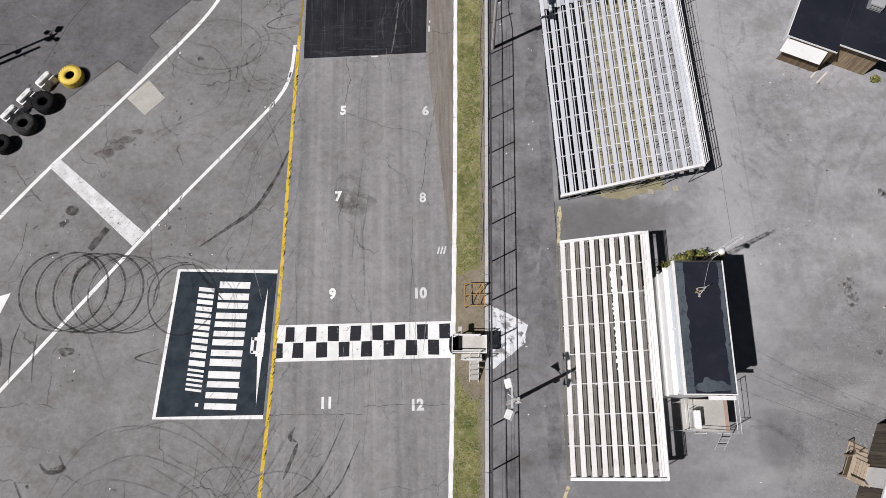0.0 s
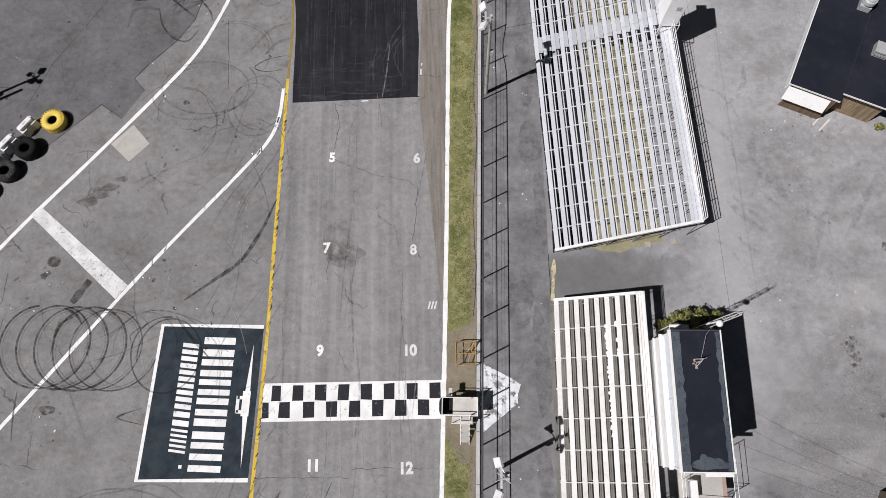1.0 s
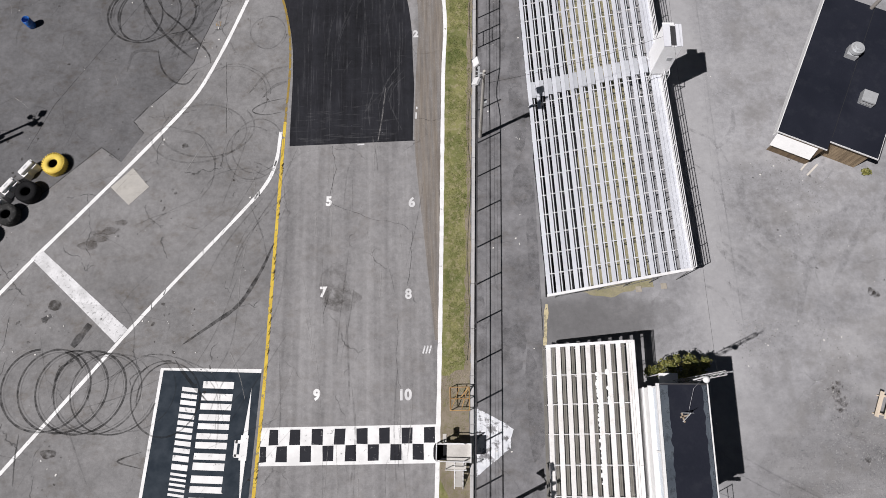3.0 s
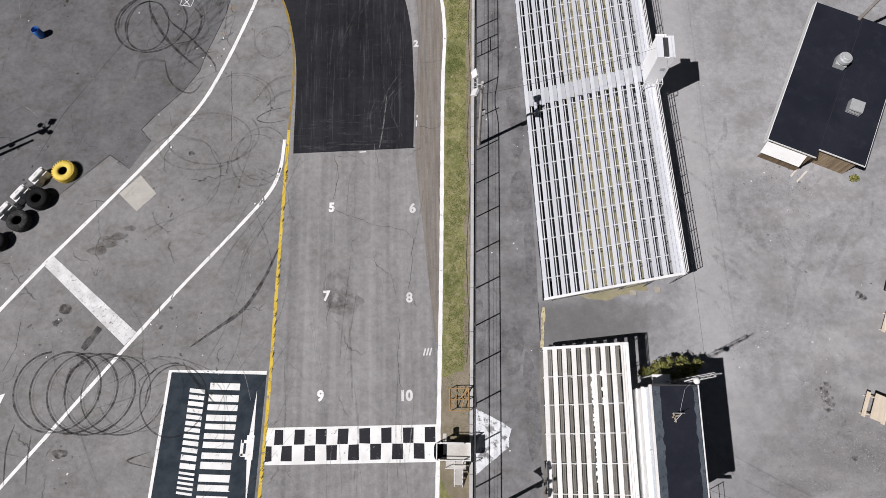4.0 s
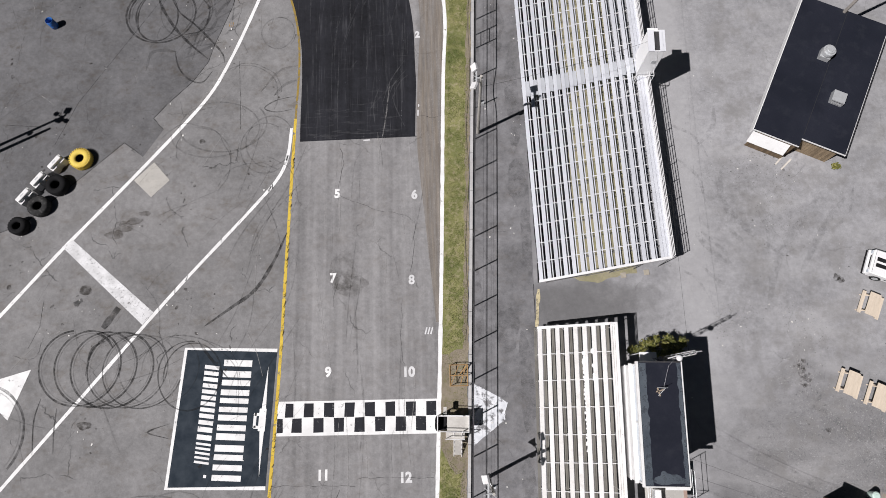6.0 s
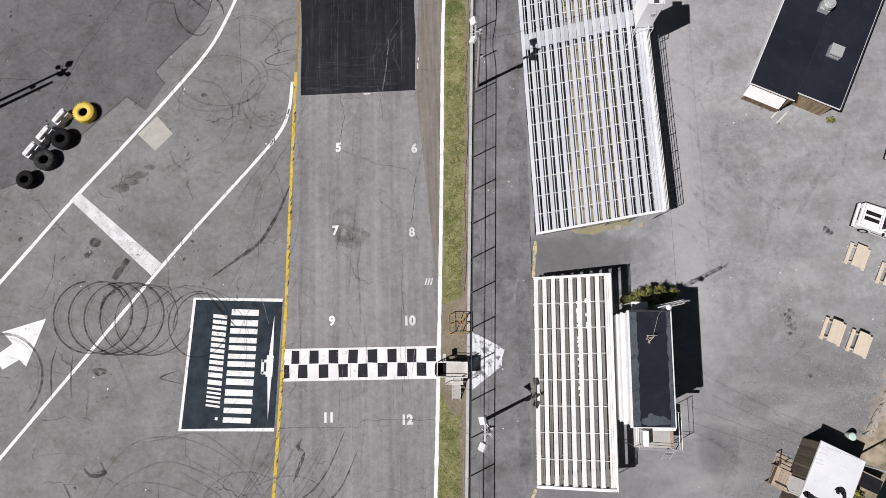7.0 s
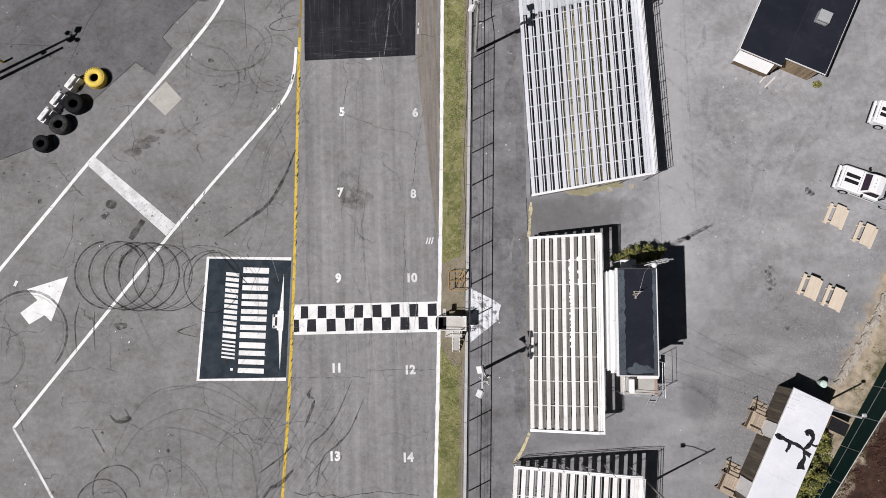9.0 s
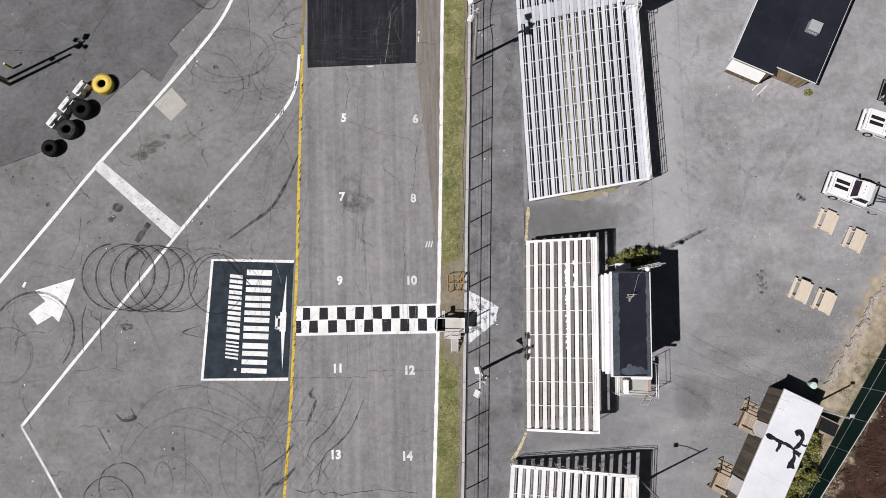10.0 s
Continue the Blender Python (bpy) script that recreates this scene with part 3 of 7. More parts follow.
# ---- painted lines ----
for part_of, w, paint in (([p for p in yl if p.y < 21.5], 0.22, PAINT_YELLOW), ([p for p in yl if p.y > 21.3], 0.17, PAINT_OCHRE)):
    bm = bmesh.new()
    ribbon(bm, part_of, w, 0.014, jitter=0.15)
    mark("yellow_line", bm, paint, road, "worn yellow inner edge line")
bm = bmesh.new()
ribbon(bm, [a.lerp(c, i / 12) for a, c in zip(el, el[1:]) for i in range(12)], 0.27, 0.026, jitter=0.22)
mark("white_line", bm, PAINT_WHITE, road, "white outer edge line")
LINE_A = [(-37, 0.3), (-30.3, 8.25), (-27.5, 11.6), (-23.47, 16.1), (-19.6, 20.55), (-17.1, 23.75), (-15.6, 26.75), (-14.05, 30.7), (-13.2, 33.4), (-12.9, 37)]
LINE_B = [(-32.73, -8.52), (-28.4, -3.3), (-24.69, 1.15), (-20.8, 5.86), (-18.0, 9.15), (-13.3, 14.4), (-11.5, 16.65), (-10.85, 18.4), (-10.62, 20.6)]
for pts, w in ((LINE_A, 0.26), (LINE_B, 0.24)):
    bm = bmesh.new()
    ribbon(bm, glide(pts), w, 0.014, jitter=0.2)
    mark("white_line", bm, PAINT_WHITE, infield, "white pit lane line")
# overspray beside the pit lane line
bm = bmesh.new()
ribbon(bm, [p + Vector((-0.2, 0.13)) for p in glide(LINE_A) if 17 < p.y < 33], 0.3, 0.0135, jitter=0.9)
mark("overspray", bm, SCRATCH, infield, "grey smeared paint beside the line")
bm = bmesh.new()
ribbon(bm, glide([(-32.73, -8.52), (-31.2, -11.0), (-29.46, -13.94), (-26, -20)]), 0.2, 0.014, jitter=0.4)
mark("white_line", bm, PAINT_OLD, infield, "patchy white pit lane line")
bm = bmesh.new()
sheet(bm, [(-27.5, 11.85), (-26.75, 12.35), (-20.25, 6.72), (-21.0, 5.85)], 0.016)
mark("stop_bar", bm, PAINT_OLD, infield, "broad scuffed white stop bar")
bm = bmesh.new()
sheet(bm, [(-28.72, 2.95), (-29.96, -0.5), (-30.52, 0.01), (-31.69, -0.66), (-32.44, 0.25), (-31.1, 1.19), (-31.95, 2.07)], 0.016)
mark("arrow", bm, PAINT_WHITE, infield, "white painted direction arrow")

bm = bmesh.new()
ribbon(bm, [(-32.95, 2.35), (-32.75, 2.75)], 0.22, 0.016)
mark("paint_dab", bm, PAINT_WHITE, infield)

# chequered start line
start = thing("start_finish_line", "black and white chequered start line across the track", "road marking", pose(0, 0, 0, 0, 0, -0.6), kind="structure")
X0, X1, YT, YB = -11.08, -0.05, -0.02, -2.1
bm = bmesh.new()
sheet(bm, [(X0, YB - 0.12), (X1 + 0.15, YB - 0.12), (X1 + 0.15, YT + 0.1), (X0, YT + 0.1)], 0.013)
mark("white_base", bm, PAINT_WHITE, start)
cw = 0.703
hand = random.Random(14)
for r in range(2):
    for k in range(16):
        if (k + r) % 2 == 1:
            bm = bmesh.new()
            a = max(-11.3 + cw * k - (0.13 if (r, k) == (1, 2) else 0.03), X0 + 0.02) + (0.12 if (r, k) == (0, 1) else 0)
            b = -11.3 + cw * (k + 1) - (0.16 if (r, k) == (1, 2) else 0.05)
            y1 = YT - 0.04 - r * 1.0
            e = [hand.uniform(-0.025, 0.025) for _ in range(8)]
            sheet(bm, [(a + e[0], y1 - 0.95 + e[1]), (b + e[2], y1 - 0.95 + e[3]), (b + e[4], y1 + e[5]), (a + e[6], y1 + e[7])], 0.019)
            mark("black_square", bm, PAINT_BLACK, start)

# grid numbers


def digits(text, x, y, size, parent, material=PAINT_WHITE):
    cu = bpy.data.curves.new("number", "FONT")
    flip = text == "6"          # a six is the nine upside down
    cu.body, cu.size, cu.align_x, cu.align_y, cu.offset = "9" if flip else text, size, "CENTER", "CENTER", 0.03 if "8" in text else 0.043
    tmp = new("number", cu)
    me = bpy.data.meshes.new_from_object(tmp.evaluated_get(bpy.context.evaluated_depsgraph_get()))
    bpy.data.objects.remove(tmp)
    me.materials.clear()
    me.materials.append(material)
    ob = new("number", me)
    ob.parent = parent
    ob.matrix_basis = pose(x, y, 0.016, 0, 0, 180 if flip else 0) @ Matrix.Diagonal((0.95, 1, 1, 1))
    return tagged(ob, "white painted grid number " + text)


for r in range(5):
    digits(str(5 + 2 * r), -7.05 - 0.265 * r, 15.15 - 6.6 * r + (0.0, 0.2, 0.13, -0.08, 0.0)[r], 0.92, road)
    digits(str(6 + 2 * r), -1.3 - 0.33 * r, 14.92 - 6.6 * r + (0.0, 0.1, 0.2, -0.14, 0.0)[r], 0.92, road, PAINT_DIGIT)
digits("2", -0.8, 28.15, 0.74, road, PAINT_DIGIT)
for k in range(3):
    bm = bmesh.new()
    ribbon(bm, [(-0.75 + k * 0.2, 4.5), (-0.6 + k * 0.2, 5.0)], 0.1, 0.016)
    mark("worn_bar", bm, PAINT_OLD, road, "worn white painted bar")

# painted sponsor panel with plain bars
panel = thing("painted_panel", "dark slate painted panel with white border and bars", "road marking", pose(0, 0, 0), kind="structure")
bm = bmesh.new()
sheet(bm, [(-17.75, 4.1), (-11.2, 3.75), (-11.72, -5.45), (-18.55, -5.3)], 0.012)
mark("panel_field", bm, PAINT_SLATE, panel)
bm = bmesh.new()
ribbon(bm, [(-11.2, 3.72), (-17.7, 4.05), (-18.48, -5.28), (-11.72, -5.42)], 0.25, 0.018, jitter=0.15)
mark("panel_border", bm, PAINT_WHITE, panel)
PM = pose(-15.2, -4.85, 0, 0, 0, 86.5)     # along the lines of writing, upwards


def bar(u0, u1, v0, v1, lean=0.0):
    bm = bmesh.new()
    pts = [PM @ Vector((u, v, 0)) for u, v in ((u0, v0), (u1, v0), (u1 + lean, v1), (u0 + lean, v1))]
    sheet(bm, [(p.x, p.y) for p in pts], 0.019)
    mark("bar", bm, PAINT_WHITE, panel)


u = 0.0
for w, cuts in ((1.7, 3), (1.2, 2), (1.05, 2), (0.95, 2), (1.05, 2), (1.2, 2)):
    bw = w / (cuts * 2 - 1) * 1.1
    for k in range(cuts):
        bar(u + k * (w - bw) / (cuts - 1), u + k * (w - bw) / (cuts - 1) + bw, -1.78, 0.22)
    u += w + 0.18
for k in range(5):
    bar(1.0 + k * 0.3, 1.15 + k * 0.3, 0.52, 1.55, 0.1)
u = 2.55
for w in (0.95, 0.8, 0.75, 0.75, 0.8, 0.75):
    bar(u, u + w * 0.36, 0.52, 1.55, 0.08)
    bar(u + w * 0.55, u + w * 0.9, 0.52, 1.55, 0.08)
    u += w + 0.06
bar(0.15, 0.35, 0.6, 0.8)
for pts in ([(0.3, -3.0), (3.3, -2.75), (3.3, -3.05)], [(4.8, -2.75), (7.7, -2.95), (4.8, -3.05)]):
    bm = bmesh.new()
    q = [PM @ Vector((a, b, 0)) for a, b in pts]
    sheet(bm, [(p.x, p.y) for p in q], 0.019)
    mark("bar", bm, PAINT_WHITE, panel)
bar(3.3, 4.8, -3.1, -2.62)
bar(3.5, 4.5, -2.45, -2.25)
bar(3.45, 3.65, -2.62, -2.3)
bar(4.3, 4.5, -2.62, -2.3)

# fresh asphalt patch on the track
bm = bmesh.new()
left = [p + Vector((max(0.06, 0.45 - 0.037 * (p.y - 19.5)), 0)) for p in glide([(p[0], p[1]) for p in YELLOW[4:]]) if p.y > 19.8]
right = [p - Vector((2.1 + max(0.0, p.y - 24.0) * 0.09, 0)) for p in glide([(p[0], p[1]) for p in EDGE[3:]]) if p.y > 19.5]
pts = [(-9.95, 19.45)] + [tuple(p) for p in left] + [tuple(p) for p in reversed(right)] + [(-0.98, 19.5)]
sheet(bm, pts, 0.011)
mark("asphalt_patch", bm, FRESH, road, "fresh black asphalt patch with pale scuffs")
rng = random.Random(3)
for k in range(70):
    x, y = rng.uniform(-9.5, -1.6), rng.uniform(19.7, 33)
    bm = bmesh.new()
    a = rng.gauss(0, 0.05) if k % 9 else rng.gauss(0.4, 0.2)
    ln = rng.uniform(1.0, 6)
    ribbon(bm, glide([(x, y), (x + a * ln * 0.5, y + ln * 0.5), (x + a * ln * 1.2, y + ln)], 5), rng.uniform(0.03, 0.12), 0.0125 + k * 0.0001, jitter=0.9, taper=True)
    mark("tyre_scuff", bm, SCUFF, road)
for k in range(40):
    x, y = rng.uniform(-9.6, -3.4), 19.65 + rng.random() ** 2 * 3.0
    ln = rng.uniform(0.5, 2.2)
    bm = bmesh.new()
    ribbon(bm, glide([(x, y), (x + ln * 0.4, y + rng.uniform(-0.12, 0.12)), (x + ln, y + rng.uniform(-0.15, 0.15))], 6), rng.uniform(0.03, 0.13), 0.0198 + k * 0.0001, jitter=1.2, taper=True)
    mark("tyre_scuff", bm, SCUFF, road)

for k, (pts, w) in enumerate((([(-3.6, 22.4), (-3.0, 24.2), (-1.9, 25.9)], 0.09), ([(-3.3, 22.2), (-2.8, 23.8), (-1.7, 25.2)], 0.07), ([(-2.9, 22.6), (-2.3, 24.0), (-1.6, 24.7)], 0.06), ([(-4.2, 20.6), (-4.3, 22.2), (-3.9, 23.6)], 0.1), ([(-2.2, 19.9), (-2.1, 23.0), (-2.0, 27.5)], 0.08), ([(-7.1, 19.8), (-7.1, 23), (-7.0, 27)], 0.07), ([(-1.9, 20.3), (-2.6, 22.0), (-2.9, 23.2)], 0.07), ([(-7.2, 20.1), (-5.6, 19.95), (-4.4, 19.9)], 0.08))):
    bm = bmesh.new()
    ribbon(bm, glide(pts), w, 0.0255 + k * 0.0001, jitter=0.8, taper=True)
    mark("tyre_scuff", bm, SCUFF_BROAD, road)
for pts in ([(-0.9, 21.2), (-0.88, 21.7)], [(-0.84, 21.95), (-0.82, 22.15)], [(-5.1, 19.35), (-4.6, 19.37)]):
    bm = bmesh.new()
    ribbon(bm, pts, 0.1, 0.0165)
    mark("paint_dab", bm, PAINT_DIGIT, road)
bm = bmesh.new()
inner = [p - Vector((0.15 + 1.85 * min(1.0, max(0.0, (p.y - 4.0) / 15.0)), 0)) for p in el if p.y > 4]
outer = [p - Vector((0.1, 0)) for p in el if p.y > 4]
rows = [(bm.verts.new((a.x, a.y, 0.0085)), bm.verts.new((b.x, b.y, 0.0085))) for a, b in zip(inner, outer)]
for a, b in zip(rows, rows[1:]):
    bm.faces.new((a[0], a[1], b[1], b[0]))
mark("faded_strip", bm, WARM_STRIP, road, "paler warm asphalt strip along the white edge line")
for k, (x, y, rx, ry) in enumerate(((6.4, 22.0, 0.55, 4.2), (6.35, 15.6, 0.75, 1.8), (6.75, 10.6, 0.4, 3.2), (6.2, 1.0, 0.5, 3.6), (5.9, -6.5, 0.45, 3.0), (3.6, 24.0, 0.4, 5.0), (3.3, -10.5, 0.5, 3.5), (5.0, 4.6, 0.9, 1.6), (3.1, 6.5, 0.3, 2.6), (5.2, 28.5, 0.9, 2.2))):
    mark("dark_patch", blot(x, y, rx, ry, 60 + k, 0.0105 + k * 0.0003), DAMP, lane, "dark ragged patching in the lane asphalt")

# pale concrete slab and asphalt seams of the infield
bm = bmesh.new()
prism(bm, [(-21.1, 18.25), (-19.8, 16.76), (-21.12, 15.45), (-22.55, 16.85)], 0.0, 0.022)
mark("concrete_slab", bm, CONCRETE, infield, "pale square concrete slab")
bm = bmesh.new()
sheet(bm, [(-90, -10), (-37, 11.4), (-35.1, 12.2), (-30.72, 13.66), (-23.55, 19.95), (-22.0, 18.75), (-20.6, 20.88), (-21.42, 21.9), (-20.45, 23.04), (-18.54, 24.9), (-17.4, 26.58), (-16.98, 28.08), (-15.68, 31.48), (-15.2, 34), (-16, 60), (-90, 60)], 0.009)
mark("old_asphalt", bm, OLD_INFIELD, infield, "darker older infield asphalt")
SEAMS = [[(-35.1, 12.2), (-30.72, 13.66), (-27, 16.9), (-23.55, 19.95), (-22.0, 18.75)], [(-20.6, 20.88), (-21.42, 21.9), (-20.45, 23.04), (-18.54, 24.9), (-17.4, 26.58), (-16.98, 28.08), (-15.68, 31.48), (-15.2, 34)],
         [(-29, 20), (-27.5, 23.5), (-24.5, 28.0), (-21.5, 32.5)], [(-40, 22.5), (-34, 21.9), (-30.5, 21.6)], [(-14.92, 26.5), (-14.66, 22.5), (-14.58, 20.6)], [(-28.4, 7.8), (-28.46, 6.0), (-29.15, 4.4)]]
for k, pts in enumerate(SEAMS):
    bm = bmesh.new()
    q = [p + Vector((0.05, 0.05)) * noise.noise((p.x * 2, p.y * 2, k)) for a, b in zip(pts, pts[1:]) for p in [Vector(a).lerp(Vector(b), i / 10) for i in range(10)]] + [Vector(pts[-1])]
    ribbon(bm, q, 0.05 if k < 2 else 0.03, 0.0165, jitter=0.6)
    mark("asphalt_seam", bm, CRACK, infield)
CRACKS = [[(-7.0, 15.0), (-4.2, 13.8), (-2.0, 13.3), (-1.3, 12.8), (-1.44, 10.5), (-1.7, 9.0)], [(-11.2, -13.8), (-10.4, -14.03), (-9.55, -13.87), (-8.98, -14.13), (-8.2, -14.0), (-7.7, -14.32), (-6.98, -14.11), (-4.84, -13.85), (-3.42, -14.01), (-1.86, -14.22)],
          [(-6.9, 19.3), (-6.6, 17.5), (-7.0, 15.5)], [(-1.0, 21.2), (0.3, 21.0), (1.0, 21.1)], [(-11.4, -5.3), (-8, -5.38), (-5.67, -5.46)], [(-5.52, -4.96), (-3, -5.0), (-0.4, -5.05)], [(-2.4, 7), (-2.5, 4), (-2.2, 2.2)], [(-7.0, 8.3), (-7.3, 7.2), (-7.2, 6.6)]]
for k, pts in enumerate(CRACKS):
    bm = bmesh.new()
    q = [p + Vector((0.14, 0.14)) * noise.noise((p.x * 1.5, p.y * 1.5, k)) for a, b in zip(pts, pts[1:]) for p in [Vector(a).lerp(Vector(b), i / 8) for i in range(8)]] + [Vector(pts[-1])]
    ribbon(bm, q, 0.045 if k == 1 else 0.022, 0.0165, jitter=0.8)
    mark("crack", bm, CRACK, road)

# tyre marks


def spin(cx, cy, dx, dy, rx, ry, turns, w, z, material, wob=0.12, phase=0.0, parent=None):
    bm = bmesh.new()
    pts = []
    n = int(turns * 44)
    for i in range(n + 1):
        t = i / n
        a = phase + 2 * math.pi * turns * t
        k = 1 + wob * noise.noise((t * 5, cx, cy))
        pts.append((cx + dx * t + rx * k * math.cos(a), cy + dy * t + ry * k * math.sin(a)))
    ribbon(bm, pts, w, z, jitter=0.5)
    return mark("tyre_mark", bm, material, parent or infield)


spin(-25.85, 2.95, 3.75, -0.25, 2.65, 2.62, 3.2, 0.13, 0.022, RUBBER, 0.03, 1.6)
spin(-25.83, 2.95, 3.75, -0.25, 2.46, 2.44, 3.2, 0.07, 0.0225, RUBBER_FAINT, 0.03, 1.6)
spin(-22.1, 2.7, 1.6, -0.15, 2.6, 2.55, 1.5, 0.1, 0.0221, RUBBER_SOFT, 0.03, 2.9)
spin(-22.1, 2.7, 1.6, -0.15, 2.42, 2.38, 1.5, 0.07, 0.0224, RUBBER_FAINT, 0.03, 2.9)
spin(-20.6, 2.6, 2.2, -0.1, 2.4, 2.4, 1.4, 0.09, 0.02285, RUBBER_FAINT, 0.08, 0.6)
spin(-17.5, 2.3, 0.5, -0.2, 2.2, 2.35, 1.3, 0.1, 0.0229, RUBBER_SOFT, 0.12, 1.4)
spin(-32.0, -1.45, 0.0, 0.0, 3.35, 3.35, 0.52, 0.17, 0.0222, RUBBER_SOFT, 0.03, -0.75)
spin(-32.0, -1.45, 0.0, 0.0, 3.08, 3.08, 0.5, 0.08, 0.02225, RUBBER_FAINT, 0.03, -0.75)
spin(-34.2, -3.2, 0.2, 0.4, 2.1, 2.1, 1.6, 0.11, 0.0223, RUBBER_FAINT, 0.2, -1.6)
spin(-21.7, 31.0, 0.3, 0.1, 2.78, 2.6, 1.3, 0.15, 0.0222, RUBBER_SOFT, 0.04, 1.4)
spin(-21.7, 31.0, 0.3, 0.1, 2.56, 2.4, 1.3, 0.08, 0.0223, RUBBER_FAINT, 0.04, 1.4)
spin(-21.95, 30.85, 0.2, 0.0, 1.7, 2.25, 1.4, 0.12, 0.0224, RUBBER_SOFT, 0.08, 1.2)
spin(-19.6, 31.0, 0.2, 0.2, 2.1, 2.2, 1.2, 0.1, 0.0225, RUBBER_FAINT, 0.1, 0.2)
spin(-11.9, 28.9, 0.0, 0.0, 1.3, 1.4, 1.1, 0.09, 0.0226, RUBBER_FAINT, 0.1, 1.0)
spin(-24.8, -13.3, 0.2, 0.0, 1.9, 1.85, 0.55, 0.1, 0.0222, RUBBER_SOFT, 0.05, 0.1)
spin(-25.9, -14.5, 0.3, 0.1, 2.05, 1.95, 0.6, 0.1, 0.02225, RUBBER_SOFT, 0.05, 0.0)
spin(-25.6, -14.8, 0.3, 0.1, 1.6, 1.6, 0.6, 0.08, 0.0223, RUBBER_FAINT, 0.05, 0.0)
spin(-16.6, 20.6, 0.8, 0.4, 3.3, 2.2, 1.6, 0.12, 0.0222, RUBBER_FAINT, 0.2, 3.2)
spin(-12.6, 18.9, 0.4, 1.0, 1.9, 2.3, 1.7, 0.1, 0.0224, RUBBER_FAINT, 0.2, 1.0)
spin(-14.2, -12.5, 3.0, 0.5, 4.0, 3.5, 1.3, 0.09, 0.0228, RUBBER_FAINT, 0.3, 0.2)
ARCS = [(-19.5, -13.0, 5.6, 0.1), (-19.0, -12.2, 6.6, 0.09), (-21.5, -14.5, 3.4, 0.1), (-15.0, -16.5, 6.8, 0.08), (-19.0, 17.5, 3.6, 0.09), (-14.4, 23.5, 2.6, 0.09), (-13.4, 15.0, 3.0, 0.08), (-18.2, 0.5, 4.5, 0.08)]
for k, (x, y, r, w) in enumerate(ARCS):
    spin(x, y, 0.4, 0.3, r, r * 0.95, rng.uniform(0.3, 0.6), w, 0.0226 + k * 0.0001, RUBBER_FAINT, 0.1, rng.uniform(-0.6, 1.0))
    spin(x + 0.25, y + 0.1, 0.4, 0.3, r, r * 0.95, rng.uniform(0.25, 0.5), w, 0.0228 + k * 0.0001, RUBBER_FAINT, 0.1, rng.uniform(-0.6, 1.0))
MARKS = [([(-10.75, 12.3), (-11.7, 10.1), (-12.96, 8.1), (-14.6, 6.9), (-16.5, 5.6)], 0.24, RUBBER), ([(-9.54, -7.02), (-9.84, -7.83), (-10.36, -9.08)], 0.24, RUBBER),
         ([(-9.74, -6.06), (-10.01, -6.69), (-9.6, -6.95)], 0.22, RUBBER), ([(-16.9, 4.6), (-15.9, 3.3), (-14.5, 1.8)], 0.2, RUBBER_SOFT), ([(-12.6, 15.2), (-11.6, 12.9), (-11.0, 10.4)], 0.1, RUBBER_FAINT),
         ([(-23.84, 5.7), (-22.83, 7.14)], 0.42, RUBBER_SOFT), ([(-26.12, 7.48), (-25.54, 7.83)], 0.3, RUBBER_SOFT), ([(-27.77, 0.93), (-28.09, -0.57), (-27.94, -2.86)], 0.11, RUBBER), ([(-26.57, 0.25), (-26.6, -1.33), (-26.48, -2.9)], 0.1, RUBBER_SOFT),
         ([(-23.42, 0.45), (-22.6, -1.3), (-21.74, -3.02)], 0.1, RUBBER_FAINT), ([(-18.5, -1.05), (-19.7, -1.4), (-19.95, -1.65), (-18.5, -2.05)], 0.09, RUBBER_SOFT)]
MARKS += [([(-24.3, 5.4), (-23.5, 4.95), (-22.95, 4.25)], 0.2, RUBBER), ([(-24.78, 2.4), (-24.5, 4.2), (-23.6, 4.8)], 0.17, RUBBER)]
# loops and skids at the pit entry
MARKS += [([(-21.93, 33.24), (-21.56, 31.79), (-20.3, 29.71), (-18.95, 28.18), (-17.49, 26.84)], 0.22, RUBBER), ([(-20.87, 32.64), (-19.96, 31.09), (-18.63, 29.88), (-17.14, 28.26), (-16.32, 27.2), (-16.1, 26.4)], 0.14, RUBBER),
          ([(-20.22, 27.9), (-19.77, 26.2), (-18.85, 25.08), (-17.79, 24.81), (-17.04, 25.73)], 0.13, RUBBER_SOFT), ([(-18.2, 32.32), (-17.58, 31.22), (-17.99, 29.5), (-19.48, 29.06)], 0.16, RUBBER_SOFT),
          ([(-10.4, 23.28), (-11.93, 22.96), (-12.78, 22.36), (-11.89, 22.0), (-10.6, 22.17)], 0.1, RUBBER_SOFT), ([(-12.1, 23.37), (-11.25, 24.3), (-10.3, 24.66)], 0.24, RUBBER_FAINT), ([(-13.14, 23.74), (-11.74, 25.47), (-10.3, 25.9)], 0.2, RUBBER_FAINT), ([(-22.38, 25.99), (-22.07, 27.49), (-21.04, 27.77), (-19.96, 27.55)], 0.28, RUBBER_FAINT)]
